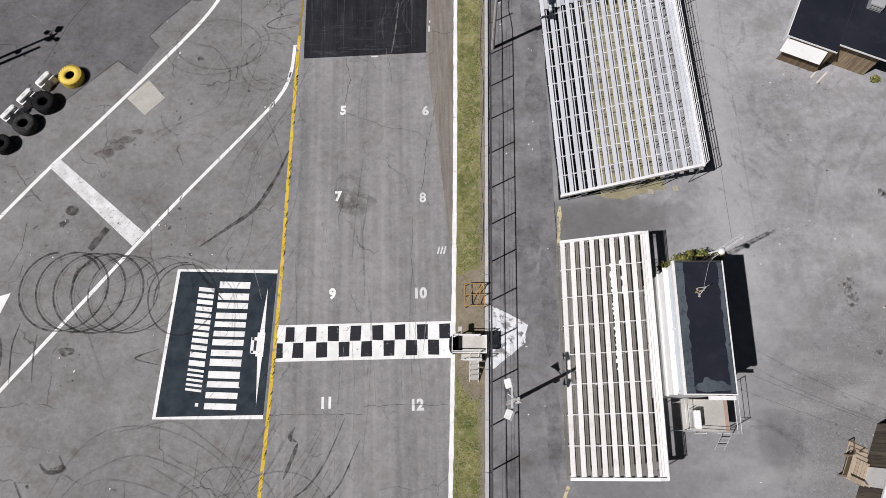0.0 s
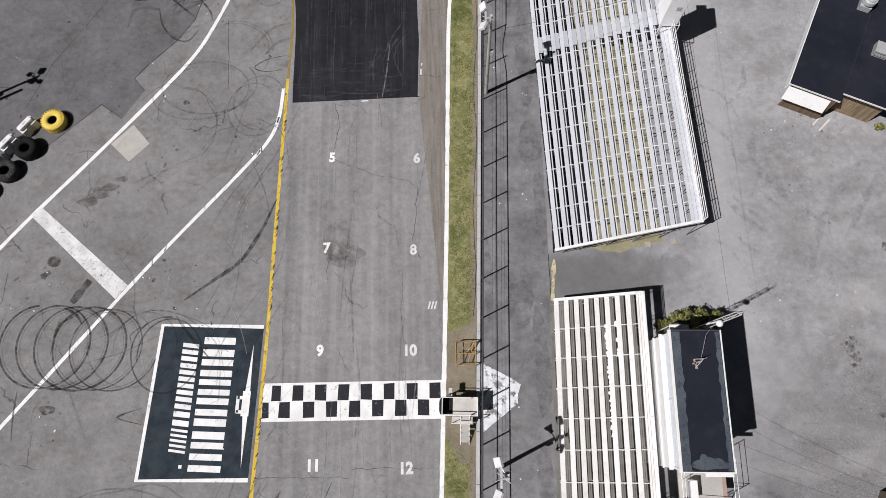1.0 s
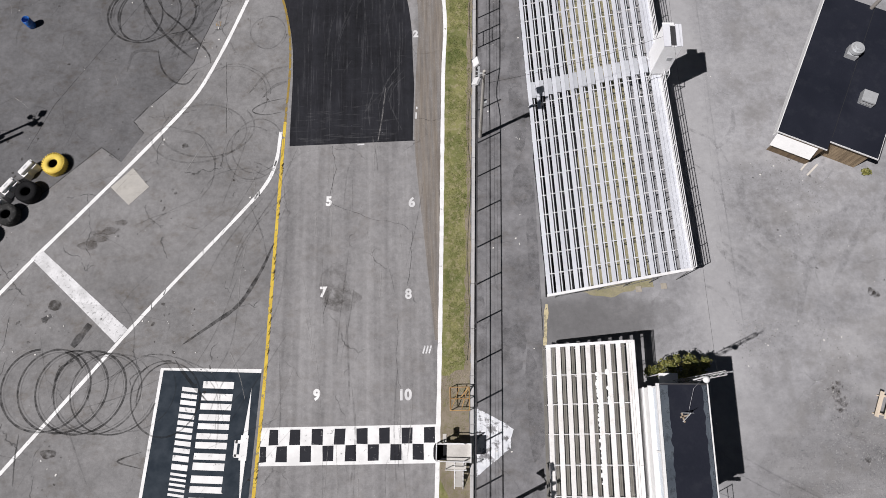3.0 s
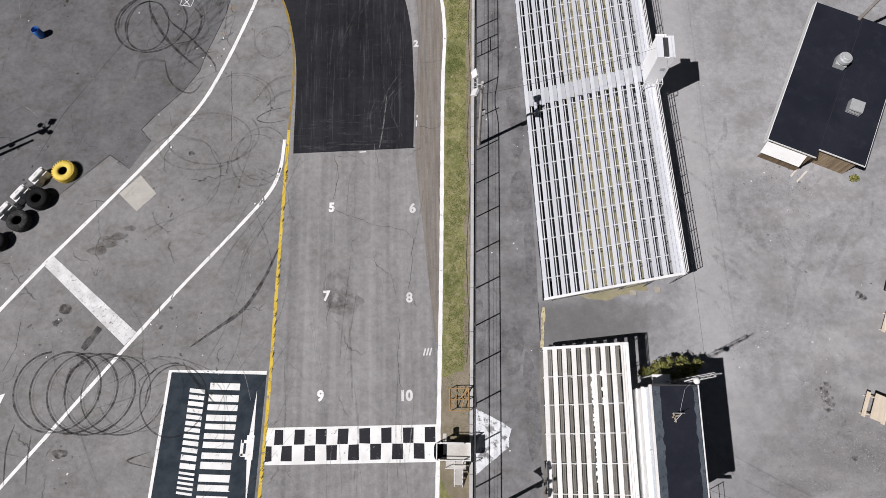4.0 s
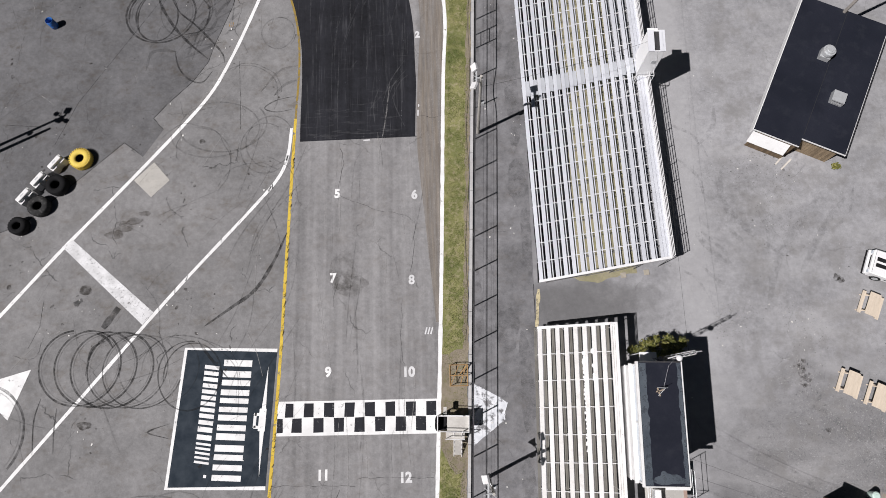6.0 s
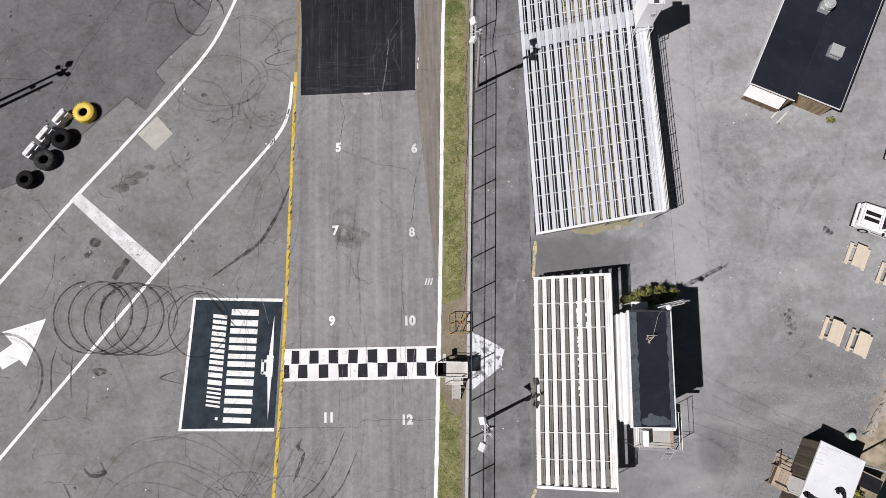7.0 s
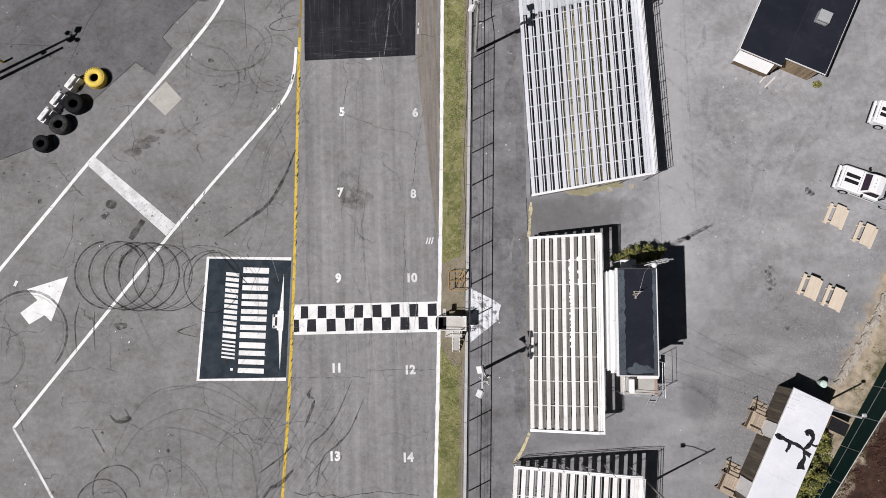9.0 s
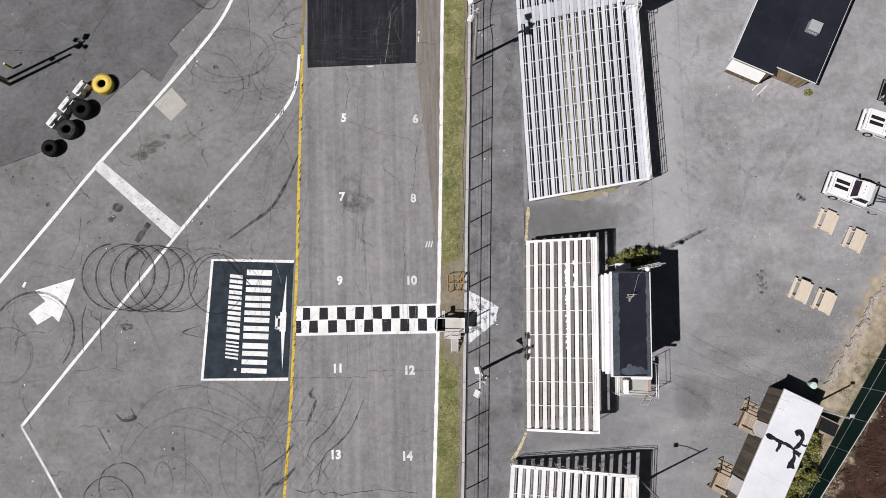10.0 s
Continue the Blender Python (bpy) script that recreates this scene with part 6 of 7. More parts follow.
part("base", boxes((-0.35, 0.15, -0.04, 0.04, 0, 0.05), (-0.25, -0.17, -0.3, 0.2, 0, 0.05)), WOOD_DECK, aerial)
part("strut", rods(((-0.3, -0.25, 0.03), (0.1, 0.1, 0.5), 0.02), ((-0.2, 0.2, 0.03), (0.1, 0.1, 0.5), 0.02), ((0.3, 0.1, 0.03), (0.1, 0.1, 0.5), 0.02)), STEEL, aerial)
part("rod", rods(((0.1, 0.1, 0.0), (0.1, 0.1, 0.9), 0.015)), STEEL, aerial)
bm = tube([(13.95, 1.9, 7.6), (13.75, 1.5, 6.85), (13.5, 0.5, 6.54), (13.42, 0.2, 6.54)], 0.008, 5)
tagged(new("aerial_cable", finish("aerial_cable", bm, FOOT_ALU)), "thin grey cable running over the black roof", "cable")


# ---- shrubs ----
def shrub(label, m, rx, ry, h, count, seed, name="shrub"):
    t = thing(name, label, "shrub", m)
    rg = random.Random(seed)
    bm = bmesh.new()
    tips = []
    for k in range(9):
        a = rg.uniform(0, 6.28)
        tip = (rx * 0.6 * math.cos(a) * rg.random(), ry * 0.75 * math.sin(a) * rg.random(), h * rg.uniform(0.5, 0.85))
        rod(bm, (tip[0] * 0.3, tip[1] * 0.3, 0), tip, 0.03, 5, 0.01)
        tips.append(tip)
    part("stem", bm, TWIG, t)
    verts, faces = [], []
    clumps = []
    for _ in range(int(11 + rx * ry * 14)):
        a, q = rg.uniform(0, 6.28), rg.random() ** 0.6
        clumps.append((rx * q * math.cos(a), ry * q * math.sin(a), h * rg.uniform(0.3, 0.95) * (1.1 - 0.5 * q), min(0.75, rx, ry) * rg.uniform(0.2, 0.48)))
    for k in range(count):
        cx, cy, cz, r = clumps[rg.randrange(len(clumps))]
        d = Vector((rg.gauss(0, 1), rg.gauss(0, 1), rg.gauss(0, 0.8))).normalized() * r * rg.random() ** 0.4 * (1 if rg.random() < 0.85 else 1.7)
        p = Vector((cx, cy, max(0.06, cz))) + d
        p.z = max(p.z, 0.05)
        s = rg.uniform(0.05, 0.11)
        e = Euler((rg.uniform(-0.9, 0.9), rg.uniform(-0.9, 0.9), rg.uniform(0, 6.28)))
        i = len(verts)
        for q in ((-s, 0, 0), (0, -s * 0.5, 0), (s, 0, 0), (0, s * 0.5, 0)):
            v = Vector(q)
            v.rotate(e)
            verts.append(tuple(p + v))
        faces.append((i, i + 1, i + 2, i + 3))
    me = bpy.data.meshes.new("crown")
    me.from_pydata(verts, [], faces)
    me.materials.append(LEAF)
    c = new("crown", me)
    c.parent = t
    return t


shrub("leafy green shrub against the press tower", pose(15.1, 3.05, 0, 0, 0, 4), 1.95, 0.62, 2.3, 11000, 1)

# ---- concession shop ----
shop = thing("concession_shop", "low wooden shop with a flat black roof and white front shutter", "building", pose(23.34, 17.77, 0, 0, 0, -26.5))
SW, SL, SZ, ST, SM = 5.85, 11.5, 2.6, 1.1, 2.75


def boards(parent, x0, x1, y, z0, z1, mat=WOOD_OLD, along="x", w=0.19, name="board"):
    n = max(1, int(abs(x1 - x0) / w))
    for k in range(n):
        a = x0 + (x1 - x0) * k / n
        b = x0 + (x1 - x0) * (k + 1) / n - 0.012
        if along == "x":
            part(name, boxes((a, b, y, y + 0.035, z0, z1)), mat, parent)
        else:
            part(name, boxes((y, y + 0.035, a, b, z0, z1)), mat, parent)


part("core_wall", boxes((0.9, SM - 0.04, 0.04, ST, 0, SZ - 0.15), (0.9, SW - 0.04, ST + 0.04, SL - 0.04, 0, SZ - 0.15)), WOOD_OLD, shop, "weathered wooden wall")
boards(shop, 0.04, SM, 0.0, 0.0, SZ - 0.15)
boards(shop, SM, SW - 0.04, ST, 0.0, SZ - 0.15, WOOD_SHOP)
boards(shop, 0.04, ST, SM - 0.035, 0, SZ - 0.15, along="y")
bm = bmesh.new()
loops = [[bm.verts.new((x, y, z)) for y, z in ((-0.04, 2.28), (-0.5, 1.5), (-0.54, 1.53), (-0.06, 2.34))] for x in (-0.3, SM - 0.35)]
for i in range(4):
    bm.faces.new((loops[0][i], loops[0][(i + 1) % 4], loops[1][(i + 1) % 4], loops[1][i]))
bm.faces.new(loops[0][::-1])
bm.faces.new(loops[1])
bmesh.ops.recalc_face_normals(bm, faces=bm.faces)
part("shutter", bm, WHITE, shop, "white serving shutter propped out on a slope")
for x in (0.0, SM - 0.6):
    part("stay", rods(((x, -0.5, 1.5), (x, -0.02, 1.15), 0.02)), STEEL, shop)
part("side_wall", boxes((0.86, 0.9, 0.3, SL, 0.0, SZ - 0.15)), WHITE, shop)
part("roof", boxes((-0.4, SM + 0.12, -0.06, ST - 0.5, SZ - 0.14, SZ), (-0.4, SW + 0.1, ST - 0.5, SL + 0.15, SZ - 0.14, SZ)), ROOF_BLACK, shop, "flat black rolled roofing")
for k in range(1, 2):
    part("roof_seam", boxes((k * 2.9 - 0.02, k * 2.9 + 0.02, ST - 0.2, SL + 0.1, SZ - 0.01, SZ + 0.012)), ROOF_SEAM, shop)
part("fascia", boxes((-0.46, -0.4, -0.06, SL + 0.15, SZ - 0.6, SZ + 0.02)), WHITE, shop)
part("fascia", boxes((-0.46, SM + 0.12, -0.09, -0.06, SZ - 0.1, SZ + 0.015)), WHITE, shop)
part("fascia", boxes((SM + 0.12, SW + 0.1, ST - 0.53, ST - 0.5, SZ - 0.1, SZ + 0.015)), WHITE, shop)
part("fascia", boxes((SW + 0.1, SW + 0.125, ST - 0.55, SL + 0.15, SZ - 0.1, SZ + 0.015)), WHITE, shop)
part("gutter", rods(((SW + 0.18, ST - 0.5, SZ - 0.05), (SW + 0.18, SL, SZ - 0.05), 0.05)), STEEL_DARK, shop)
for a, b in (((SM - 0.15, -0.55, 0.04), (SM + 0.1, 0.2, 0.04)), ((SM + 0.35, -0.75, 0.04), (SM + 0.75, 0.3, 0.04))):
    t = thing("loose_plank", "pale plank lying by the shop's corner", "plank", shop.matrix_basis)
    bm = bmesh.new()
    d = Vector(b) - Vector(a)
    box(bm, -0.06, 0.06, 0, d.length, 0, 0.04, Matrix.Translation(Vector(a)) @ Matrix.Rotation(-math.atan2(d.x, d.y), 4, "Z"))
    part("plank", bm, BLEACHED, t)
fan = thing("roof_fan", "round galvanised exhaust fan on a square curb", "roof vent", shop.matrix_basis @ pose(2.35, 7.35, SZ))
part("curb", boxes((-0.38, 0.38, -0.38, 0.38, 0, 0.45), bev=0.02), STEEL, fan)
for r, z0, z1 in ((0.36, 0.45, 0.62), (0.47, 0.62, 0.85), (0.34, 0.85, 0.95), (0.2, 0.95, 1.0)):
    bm = bmesh.new()
    bmesh.ops.create_cone(bm, cap_ends=True, segments=24, radius1=r, radius2=r * 0.94, depth=z1 - z0, matrix=Matrix.Translation((0, 0, (z0 + z1) / 2)))
    part("hood_ring", bm, STEEL, fan)
vent = thing("roof_vent", "galvanised box vent with a dark louvred front", "roof vent", shop.matrix_basis @ pose(4.15, 4.4, SZ))
bm = bmesh.new()
prism(bm, [(-0.45, -0.42), (0.45, -0.42), (0.45, 0.42), (-0.45, 0.42)], 0, 0.5)
part("hood", bm, STEEL, vent)
part("louvre", boxes((-0.36, 0.36, -0.44, -0.42, 0.1, 0.4)), STEEL_DARK, vent)
for z in (0.17, 0.25, 0.33):
    part("slat", boxes((-0.36, 0.36, -0.47, -0.43, z, z + 0.015)), STEEL, vent)
t = thing("leaning_pole", "grey wooden utility pole rising behind the shop", "utility pole", pose(30.85, 26.85, 0))
bm = bmesh.new()
rod(bm, (0, 0, 0), (0.1, 0, 9.0), 0.14, 10, 0.1)
part("pole", bm, POLE_GREY, t)
shrub("small flowering weed clump by the shop's corner", shop.matrix_basis @ pose(SW + 0.75, ST - 0.1, 0), 0.26, 0.26, 0.45, 320, 7, "weed_clump")

# ---- white roofed trailer office ----
TR = pose(25.02, -6.92, 0, 0, 0, -27.5)
trailer = thing("office_trailer", "long trailer office with a white coated roof and brown board walls", "building", TR)
TW, TL, TZ2 = 2.8, 17.0, 2.5
part("core_wall", boxes((0.05, TW - 0.05, -TL, -0.05, 0.0, TZ2 - 0.12)), WOOD_GREY, trailer)
boards(trailer, -TL, -0.02, -0.02, 0.05, TZ2 - 0.12, WOOD_GREY, along="y", w=0.24)
boards(trailer, 0.02, TW, -0.02, 0.05, TZ2 - 0.12, WOOD_GREY, along="x", w=0.24)
troof = part("roof", boxes((-0.08, TW + 0.08, -TL - 0.1, 0.1, TZ2 - 0.12, TZ2), bev=0.03), ROOF_WHITE, trailer, "white coated flat roof")
for k in range(6):
    part("roof_seam", boxes((-0.05, TW + 0.05, -0.9 - k * 2.6, -0.86 - k * 2.6, TZ2 - 0.01, TZ2 + 0.012)), ROOF_WHITE, troof)
part("fascia", boxes((-0.12, -0.08, -TL - 0.1, 0.1, TZ2 - 0.16, TZ2 - 0.02)), WHITE, trailer)
# ragged black strokes across the white roof
roof_strokes = [([(0.0, -3.4), (0.3, -3.5), (0.57, -3.45), (1.0, -3.5), (1.57, -3.45), (2.06, -3.57), (2.64, -3.73)], 0.25), ([(1.75, -2.45), (1.95, -2.25), (2.15, -2.3), (2.38, -2.6), (2.28, -3.2), (2.1, -3.55), (2.35, -4.1), (2.3, -4.55), (2.2, -4.95)], 0.25), ([(1.0, -3.45), (1.1, -3.8), (1.03, -4.25)], 0.2), ([(2.3, -2.95), (2.6, -3.0), (2.85, -2.92)], 0.15), ([(1.75, -2.45), (2.0, -2.35)], 0.3), ([(2.15, -4.85), (2.58, -4.62)], 0.27), ([(2.2, -3.7), (2.64, -3.75)], 0.26), ([(0.02, -3.45), (0.35, -3.45)], 0.26)]
for k, (pts, w) in enumerate(roof_strokes):
    bm = bmesh.new()
    ribbon(bm, [p + Vector((0.05 * noise.noise((p.x * 9, p.y * 9, k)), 0.05 * noise.noise((p.x * 9, p.y * 9, k + 30)))) for p in glide(pts, 12)], w, TZ2 + 0.014 + k * 0.001, jitter=0.8)
    part("black_mark", bm, MARK_BLACK, troof, "ragged black mark on the roof")


def porch(m):
    t = thing("porch", "small sunbleached wooden porch with steps at the trailer door", "porch", m, "trailer porches")
    for k in range(7):
        part("deck_board", boxes((-1.15 + k * 0.165, -1.0 + k * 0.165, -1.4, 0.0, 0.72, 0.76)), WOOD_DECK, t)
    for x, y in ((-1.12, -1.35), (-1.12, -0.05), (-0.08, -1.35), (-0.08, -0.05)):
        part("post", boxes((x - 0.045, x + 0.045, y - 0.045, y + 0.045, 0, 1.65 if x < -1 else 0.72)), WOOD_DECK, t)
    part("top_rail", boxes((-1.19, -1.05, -1.42, 0.02, 1.62, 1.67)), WOOD_DECK, t)
    part("top_rail", boxes((-1.05, -0.02, -1.42, -1.3, 1.62, 1.67)), WOOD_DECK, t)
    part("rail_panel", boxes((-1.14, -1.11, -1.3, -0.1, 0.85, 1.5)), WOOD_OLD, t)
    for k in range(3):
        part("step", boxes((-1.05, -0.1, 0.03 + k * 0.3, 0.29 + k * 0.3, 0.52 - k * 0.2, 0.56 - k * 0.2)), WOOD_DECK, t)
    part("stringer", boxes((-1.1, -1.05, 0.0, 0.9, 0.05, 0.12)), WOOD_DECK, t)
    part("hand_rail", rods(((-1.12, 0.0, 1.6), (-1.12, 0.9, 0.95), 0.035), ((-1.12, 0.9, 0), (-1.12, 0.9, 0.95), 0.035), ((-0.55, 0.5, 0.1), (-0.55, 0.5, 1.2), 0.03)), WOOD_OLD, t)
    return t


p1 = porch(TR @ pose(-0.02, -2.55, 0) @ Matrix.Diagonal((1.1, 0.95, 0.62, 1.0)))
copy_thing(p1, TR @ pose(-0.02, -7.45, 0))
for y in (-3.75, -8.2):
    d = thing("trailer_door", "plain white door in the brown trailer wall", "door", TR @ pose(-0.02, y, 0.42))
    part("door_leaf", boxes((-0.06, 0.0, 0.0, 0.95, 0, 1.95), bev=0.01), WHITE, d)
    part("door_frame", boxes((-0.07, 0.0, -0.08, 0.0, 0, 2.0), (-0.07, 0.0, 0.95, 1.03, 0, 2.0), (-0.07, 0.0, -0.08, 1.03, 1.95, 2.03)), WHITE, d)
    part("handle", rods(((-0.09, 0.1, 1.0), (-0.09, 0.1, 1.1), 0.02)), STEEL, d)
for k, (x, y, rx, ry, h, c) in enumerate(((3.95, -2.75, 0.95, 1.0, 1.9, 8000), (4.0, -5.0, 1.1, 1.2, 2.1, 10000), (4.0, -7.4, 1.1, 1.25, 2.1, 10000), (4.0, -10.0, 1.1, 1.4, 2.1, 10000))):
    shrub("yellowish green shrub behind the trailer office", TR @ pose(x, y, 0), rx, ry, h, c, 20 + k)
# black-topped box added to give the dark square behind the trailer
dark_box = thing("equipment_hutch", "low black-topped box with a wooden beam behind the trailer", "hutch", TR)
part("top", boxes((3.95, 5.25, -1.4, -0.46, 0.9, 0.96), bev=0.01), BLACK, dark_box, "flat black top")
part("side", boxes((4.0, 4.05, -1.35, -0.48, 0, 0.9)), WOOD_OLD, dark_box)
part("side", boxes((5.15, 5.2, -1.35, -0.48, 0, 0.9)), WOOD_OLD, dark_box)
part("back", boxes((4.05, 5.15, -1.35, -1.3, 0, 0.9)), WOOD_OLD, dark_box)
part("beam", boxes((2.9, 5.3, -0.45, -0.37, 0.92, 1.0), bev=0.01), WOOD_DECK, dark_box, "sunbleached wooden beam")
for x in (2.95, 5.24):
    part("post", boxes((x - 0.04, x + 0.04, -0.45, -0.37, 0, 0.92)), WOOD_DECK, dark_box)
can = thing("trash_can", "pale green plastic trash can in the trailer's shade", "trash can", pose(28.0, -6.85, 0))
bm = bmesh.new()
rod(bm, (0, 0, 0), (0, 0, 0.72), 0.2, 16, 0.25)
part("body", bm, MINT, can)
bm = bmesh.new()
rod(bm, (0, 0, 0.72), (0, 0, 0.79), 0.27, 16, 0.2)
part("lid", bm, MINT, can)
t = thing("street_lamp", "grey steel lamp pole at the trailer's corner", "street lamp", pose(27.85, -8.5, 0))
bm = bmesh.new()
rod(bm, (0, 0, 0), (0, 0, 5.0), 0.08, 10, 0.06)
part("pole", bm, STEEL, t)
part("arm", rods(((0, 0, 4.9), (0.2, 0.15, 5.0), 0.03)), STEEL, t)
part("lamp_head", boxes((0.05, 0.35, 0.05, 0.28, 4.95, 5.08), bev=0.04), STEEL, t)

# ---- green screened fence ----
F0, F1 = Vector((34.62, -2.95)), Vector((23.76, -19.8))
fd = (F1 - F0).normalized()
green = thing("screened_fence", "tall fence covered with dark green windscreen cloth", "fence", Matrix.Translation((F0.x, F0.y, 0)) @ Matrix.Rotation(math.atan2(fd.y, fd.x), 4, "Z"))
flen = (F1 - F0).length
bays = 8


def fence_top(x):
    """The fence drops towards the trailer."""
    return 3.16 - 1.75 * x / flen


def cloth(x0, x1, f0, f1):
    bm = bmesh.new()
    corner = [(x0, fence_top(x0) * f0), (x1, fence_top(x1) * f0), (x1, fence_top(x1) * f1), (x0, fence_top(x0) * f1)]
    near = [bm.verts.new((x, 0.0, z)) for x, z in corner]
    back = [bm.verts.new((x, 0.015, z)) for x, z in corner]
    bm.faces.new(near)
    bm.faces.new(back[::-1])
    for i in range(4):
        bm.faces.new((near[i], back[i], back[(i + 1) % 4], near[(i + 1) % 4]))
    bmesh.ops.recalc_face_normals(bm, faces=bm.faces)
    return bm


for k in range(bays + 1):
    x = flen * k / bays
    part("post", rods(((x, 0.05, 0), (x, 0.05, fence_top(x) + 0.05), 0.035)), STEEL, green)
    if k < bays:
        part("screen", cloth(x + 0.03, x + flen / bays - 0.03, 0.02, 0.37), SCREEN_GREEN, green)
        part("screen", cloth(x + 0.03, x + flen / bays - 0.03, 0.39, 0.98), SCREEN_GREEN, green)
part("rail", rods(((0, 0.03, fence_top(0)), (flen, 0.03, fence_top(flen)), 0.028)), STEEL, green)
part("rail", rods(((0, 0.02, fence_top(0) * 0.38), (flen, 0.02, fence_top(flen) * 0.38), 0.025)), STEEL, green)

# tangled dry brush on the bank past the fence
rg = random.Random(31)
side = Vector((-fd.y, fd.x))
verts, faces = [], []
for k in range(15000):
    o = F0.lerp(F1, rg.uniform(0.05, 1.0)) + side * (0.7 + 7.5 * rg.random())
    if noise.noise((o.x * 0.7, o.y * 0.7, 2.0)) < -0.12 + 0.3 * rg.random():
        continue
    a, ln, rise = rg.uniform(0, 6.28), rg.uniform(0.12, 0.5), rg.uniform(0.03, 0.5)
    d = Vector((math.cos(a), math.sin(a)))
    w = Vector((-d.y, d.x)) * rg.uniform(0.006, 0.016)
    e = o + d * ln
    m2 = o.lerp(e, 0.5) + w * rg.uniform(-5, 5)
    i = len(verts)
    verts += [(o.x - w.x, o.y - w.y, 0.02), (o.x + w.x, o.y + w.y, 0.02), (m2.x + w.x, m2.y + w.y, rise * 0.6), (m2.x - w.x, m2.y - w.y, rise * 0.6), (e.x, e.y, rise)]
    faces += [(i, i + 1, i + 2, i + 3), (i + 3, i + 2, i + 4)]
me = bpy.data.meshes.new("dry_brush")
me.from_pydata(verts, [], faces)
me.materials.append(BRUSH)
tagged(new("dry_brush", me), "tangled reddish brown dry brush on the bank", "brush", kind="stuff")

# ---- edging stones ----
rg = random.Random(12)
for k in range(38):
    f = k / 37
    x, y = 34.6 + (29.4 - 34.6) * f, 1.0 + (-6.9 - 1.0) * f
    t = thing("edging_stone", "rough sandy brown edging stone at the lot's border", "stone", pose(x + rg.uniform(-0.15, 0.2), y + rg.uniform(-0.1, 0.1), 0, 0, 0, 57 + rg.uniform(-25, 25)), "edging stones")
    bm = bmesh.new()
    bmesh.ops.create_cube(bm, size=0.44)
    bmesh.ops.subdivide_edges(bm, edges=bm.edges[:], cuts=2, use_grid_fill=True)
    sx, sy = rg.uniform(0.8, 1.6), rg.uniform(0.5, 0.95)
    for v in bm.verts:
        v.co *= 1 + 0.7 * noise.noise(v.co * 3.5 + Vector((k * 7, 0, 0)))
        v.co = Vector((v.co.x * sx, v.co.y * sy, max(-0.02, v.co.z * 0.7 + 0.07)))
    part("rock", bm, ROCK, t)


# rank yellow-green weeds between the stones and the fence
rg = random.Random(44)
verts, faces = [], []
for k in range(2600):
    f = rg.random()
    x, y = 35.0 + (28.6 - 35.0) * f + 0.4, 1.0 + (-9.3 - 1.0) * f
    u = rg.uniform(0.1, 1.9)
    x, y = x + 0.85 * u, y - 0.52 * u
    if noise.noise((x * 0.8, y * 0.8, 6)) < 0.02 + 0.25 * rg.random():
        continue
    a, h, w = rg.uniform(0, 6.28), rg.uniform(0.03, 0.16), rg.uniform(0.015, 0.04)
    dx, dy = math.cos(a) * w, math.sin(a) * w
    i = len(verts)
    verts += [(x - dx, y - dy, 0.0), (x + dx, y + dy, 0.0), (x + rg.uniform(-0.1, 0.1), y + rg.uniform(-0.1, 0.1), h)]
    faces.append((i, i + 1, i + 2))
me = bpy.data.meshes.new("weeds")
me.from_pydata(verts, [], faces)
me.materials.append(BLADE)
tagged(new("weeds", me), "patchy yellow-green weeds beside the edging stones", "weeds", kind="stuff")


# ---- picnic tables ----
def picnic_table():
    t = thing("picnic_table", "pale wooden picnic table with attached benches on the lot", "picnic table", pose(0, 0, 0), "picnic tables")
    for k in range(5):
        part("top_board", boxes((-0.37 + k * 0.148, -0.224 + k * 0.148, -0.82, 0.82, 0.71, 0.75), bev=0.006), WOOD_TABLE, t)
    for s in (-1, 1):
        x = s * 0.61
        part("bench_board", boxes((x - 0.125, x - 0.002, -0.82, 0.82, 0.41, 0.45), bev=0.006), WOOD_TABLE, t)
        part("bench_board", boxes((x + 0.002, x + 0.125, -0.82, 0.82, 0.41, 0.45), bev=0.006), WOOD_TABLE, t)
    for y in (-0.58, 0.58):
        bm = bmesh.new()
        rod(bm, (-0.65, y, 0), (-0.22, y, 0.7), 0.045, 4)
        part("leg", bm, WOOD_TABLE, t)
        bm = bmesh.new()
        rod(bm, (0.65, y, 0), (0.22, y, 0.7), 0.045, 4)
        part("leg", bm, WOOD_TABLE, t)
        part("bearer", boxes((-0.6, 0.6, y + 0.04, y + 0.08, 0.33, 0.41)), WOOD_TABLE, t)
        part("bearer", boxes((-0.35, 0.35, y + 0.04, y + 0.08, 0.64, 0.71)), WOOD_TABLE, t)
    return t


first = picnic_table()
first.matrix_basis = pose(27.72, 0.22, 0, 0, 0, -25.5)
for x, y, a in ((29.42, -0.68, -26.5), (30.1, 5.45, -26), (32.1, 3.95, -27)):
    copy_thing(first, pose(x, y, 0, 0, 0, a))


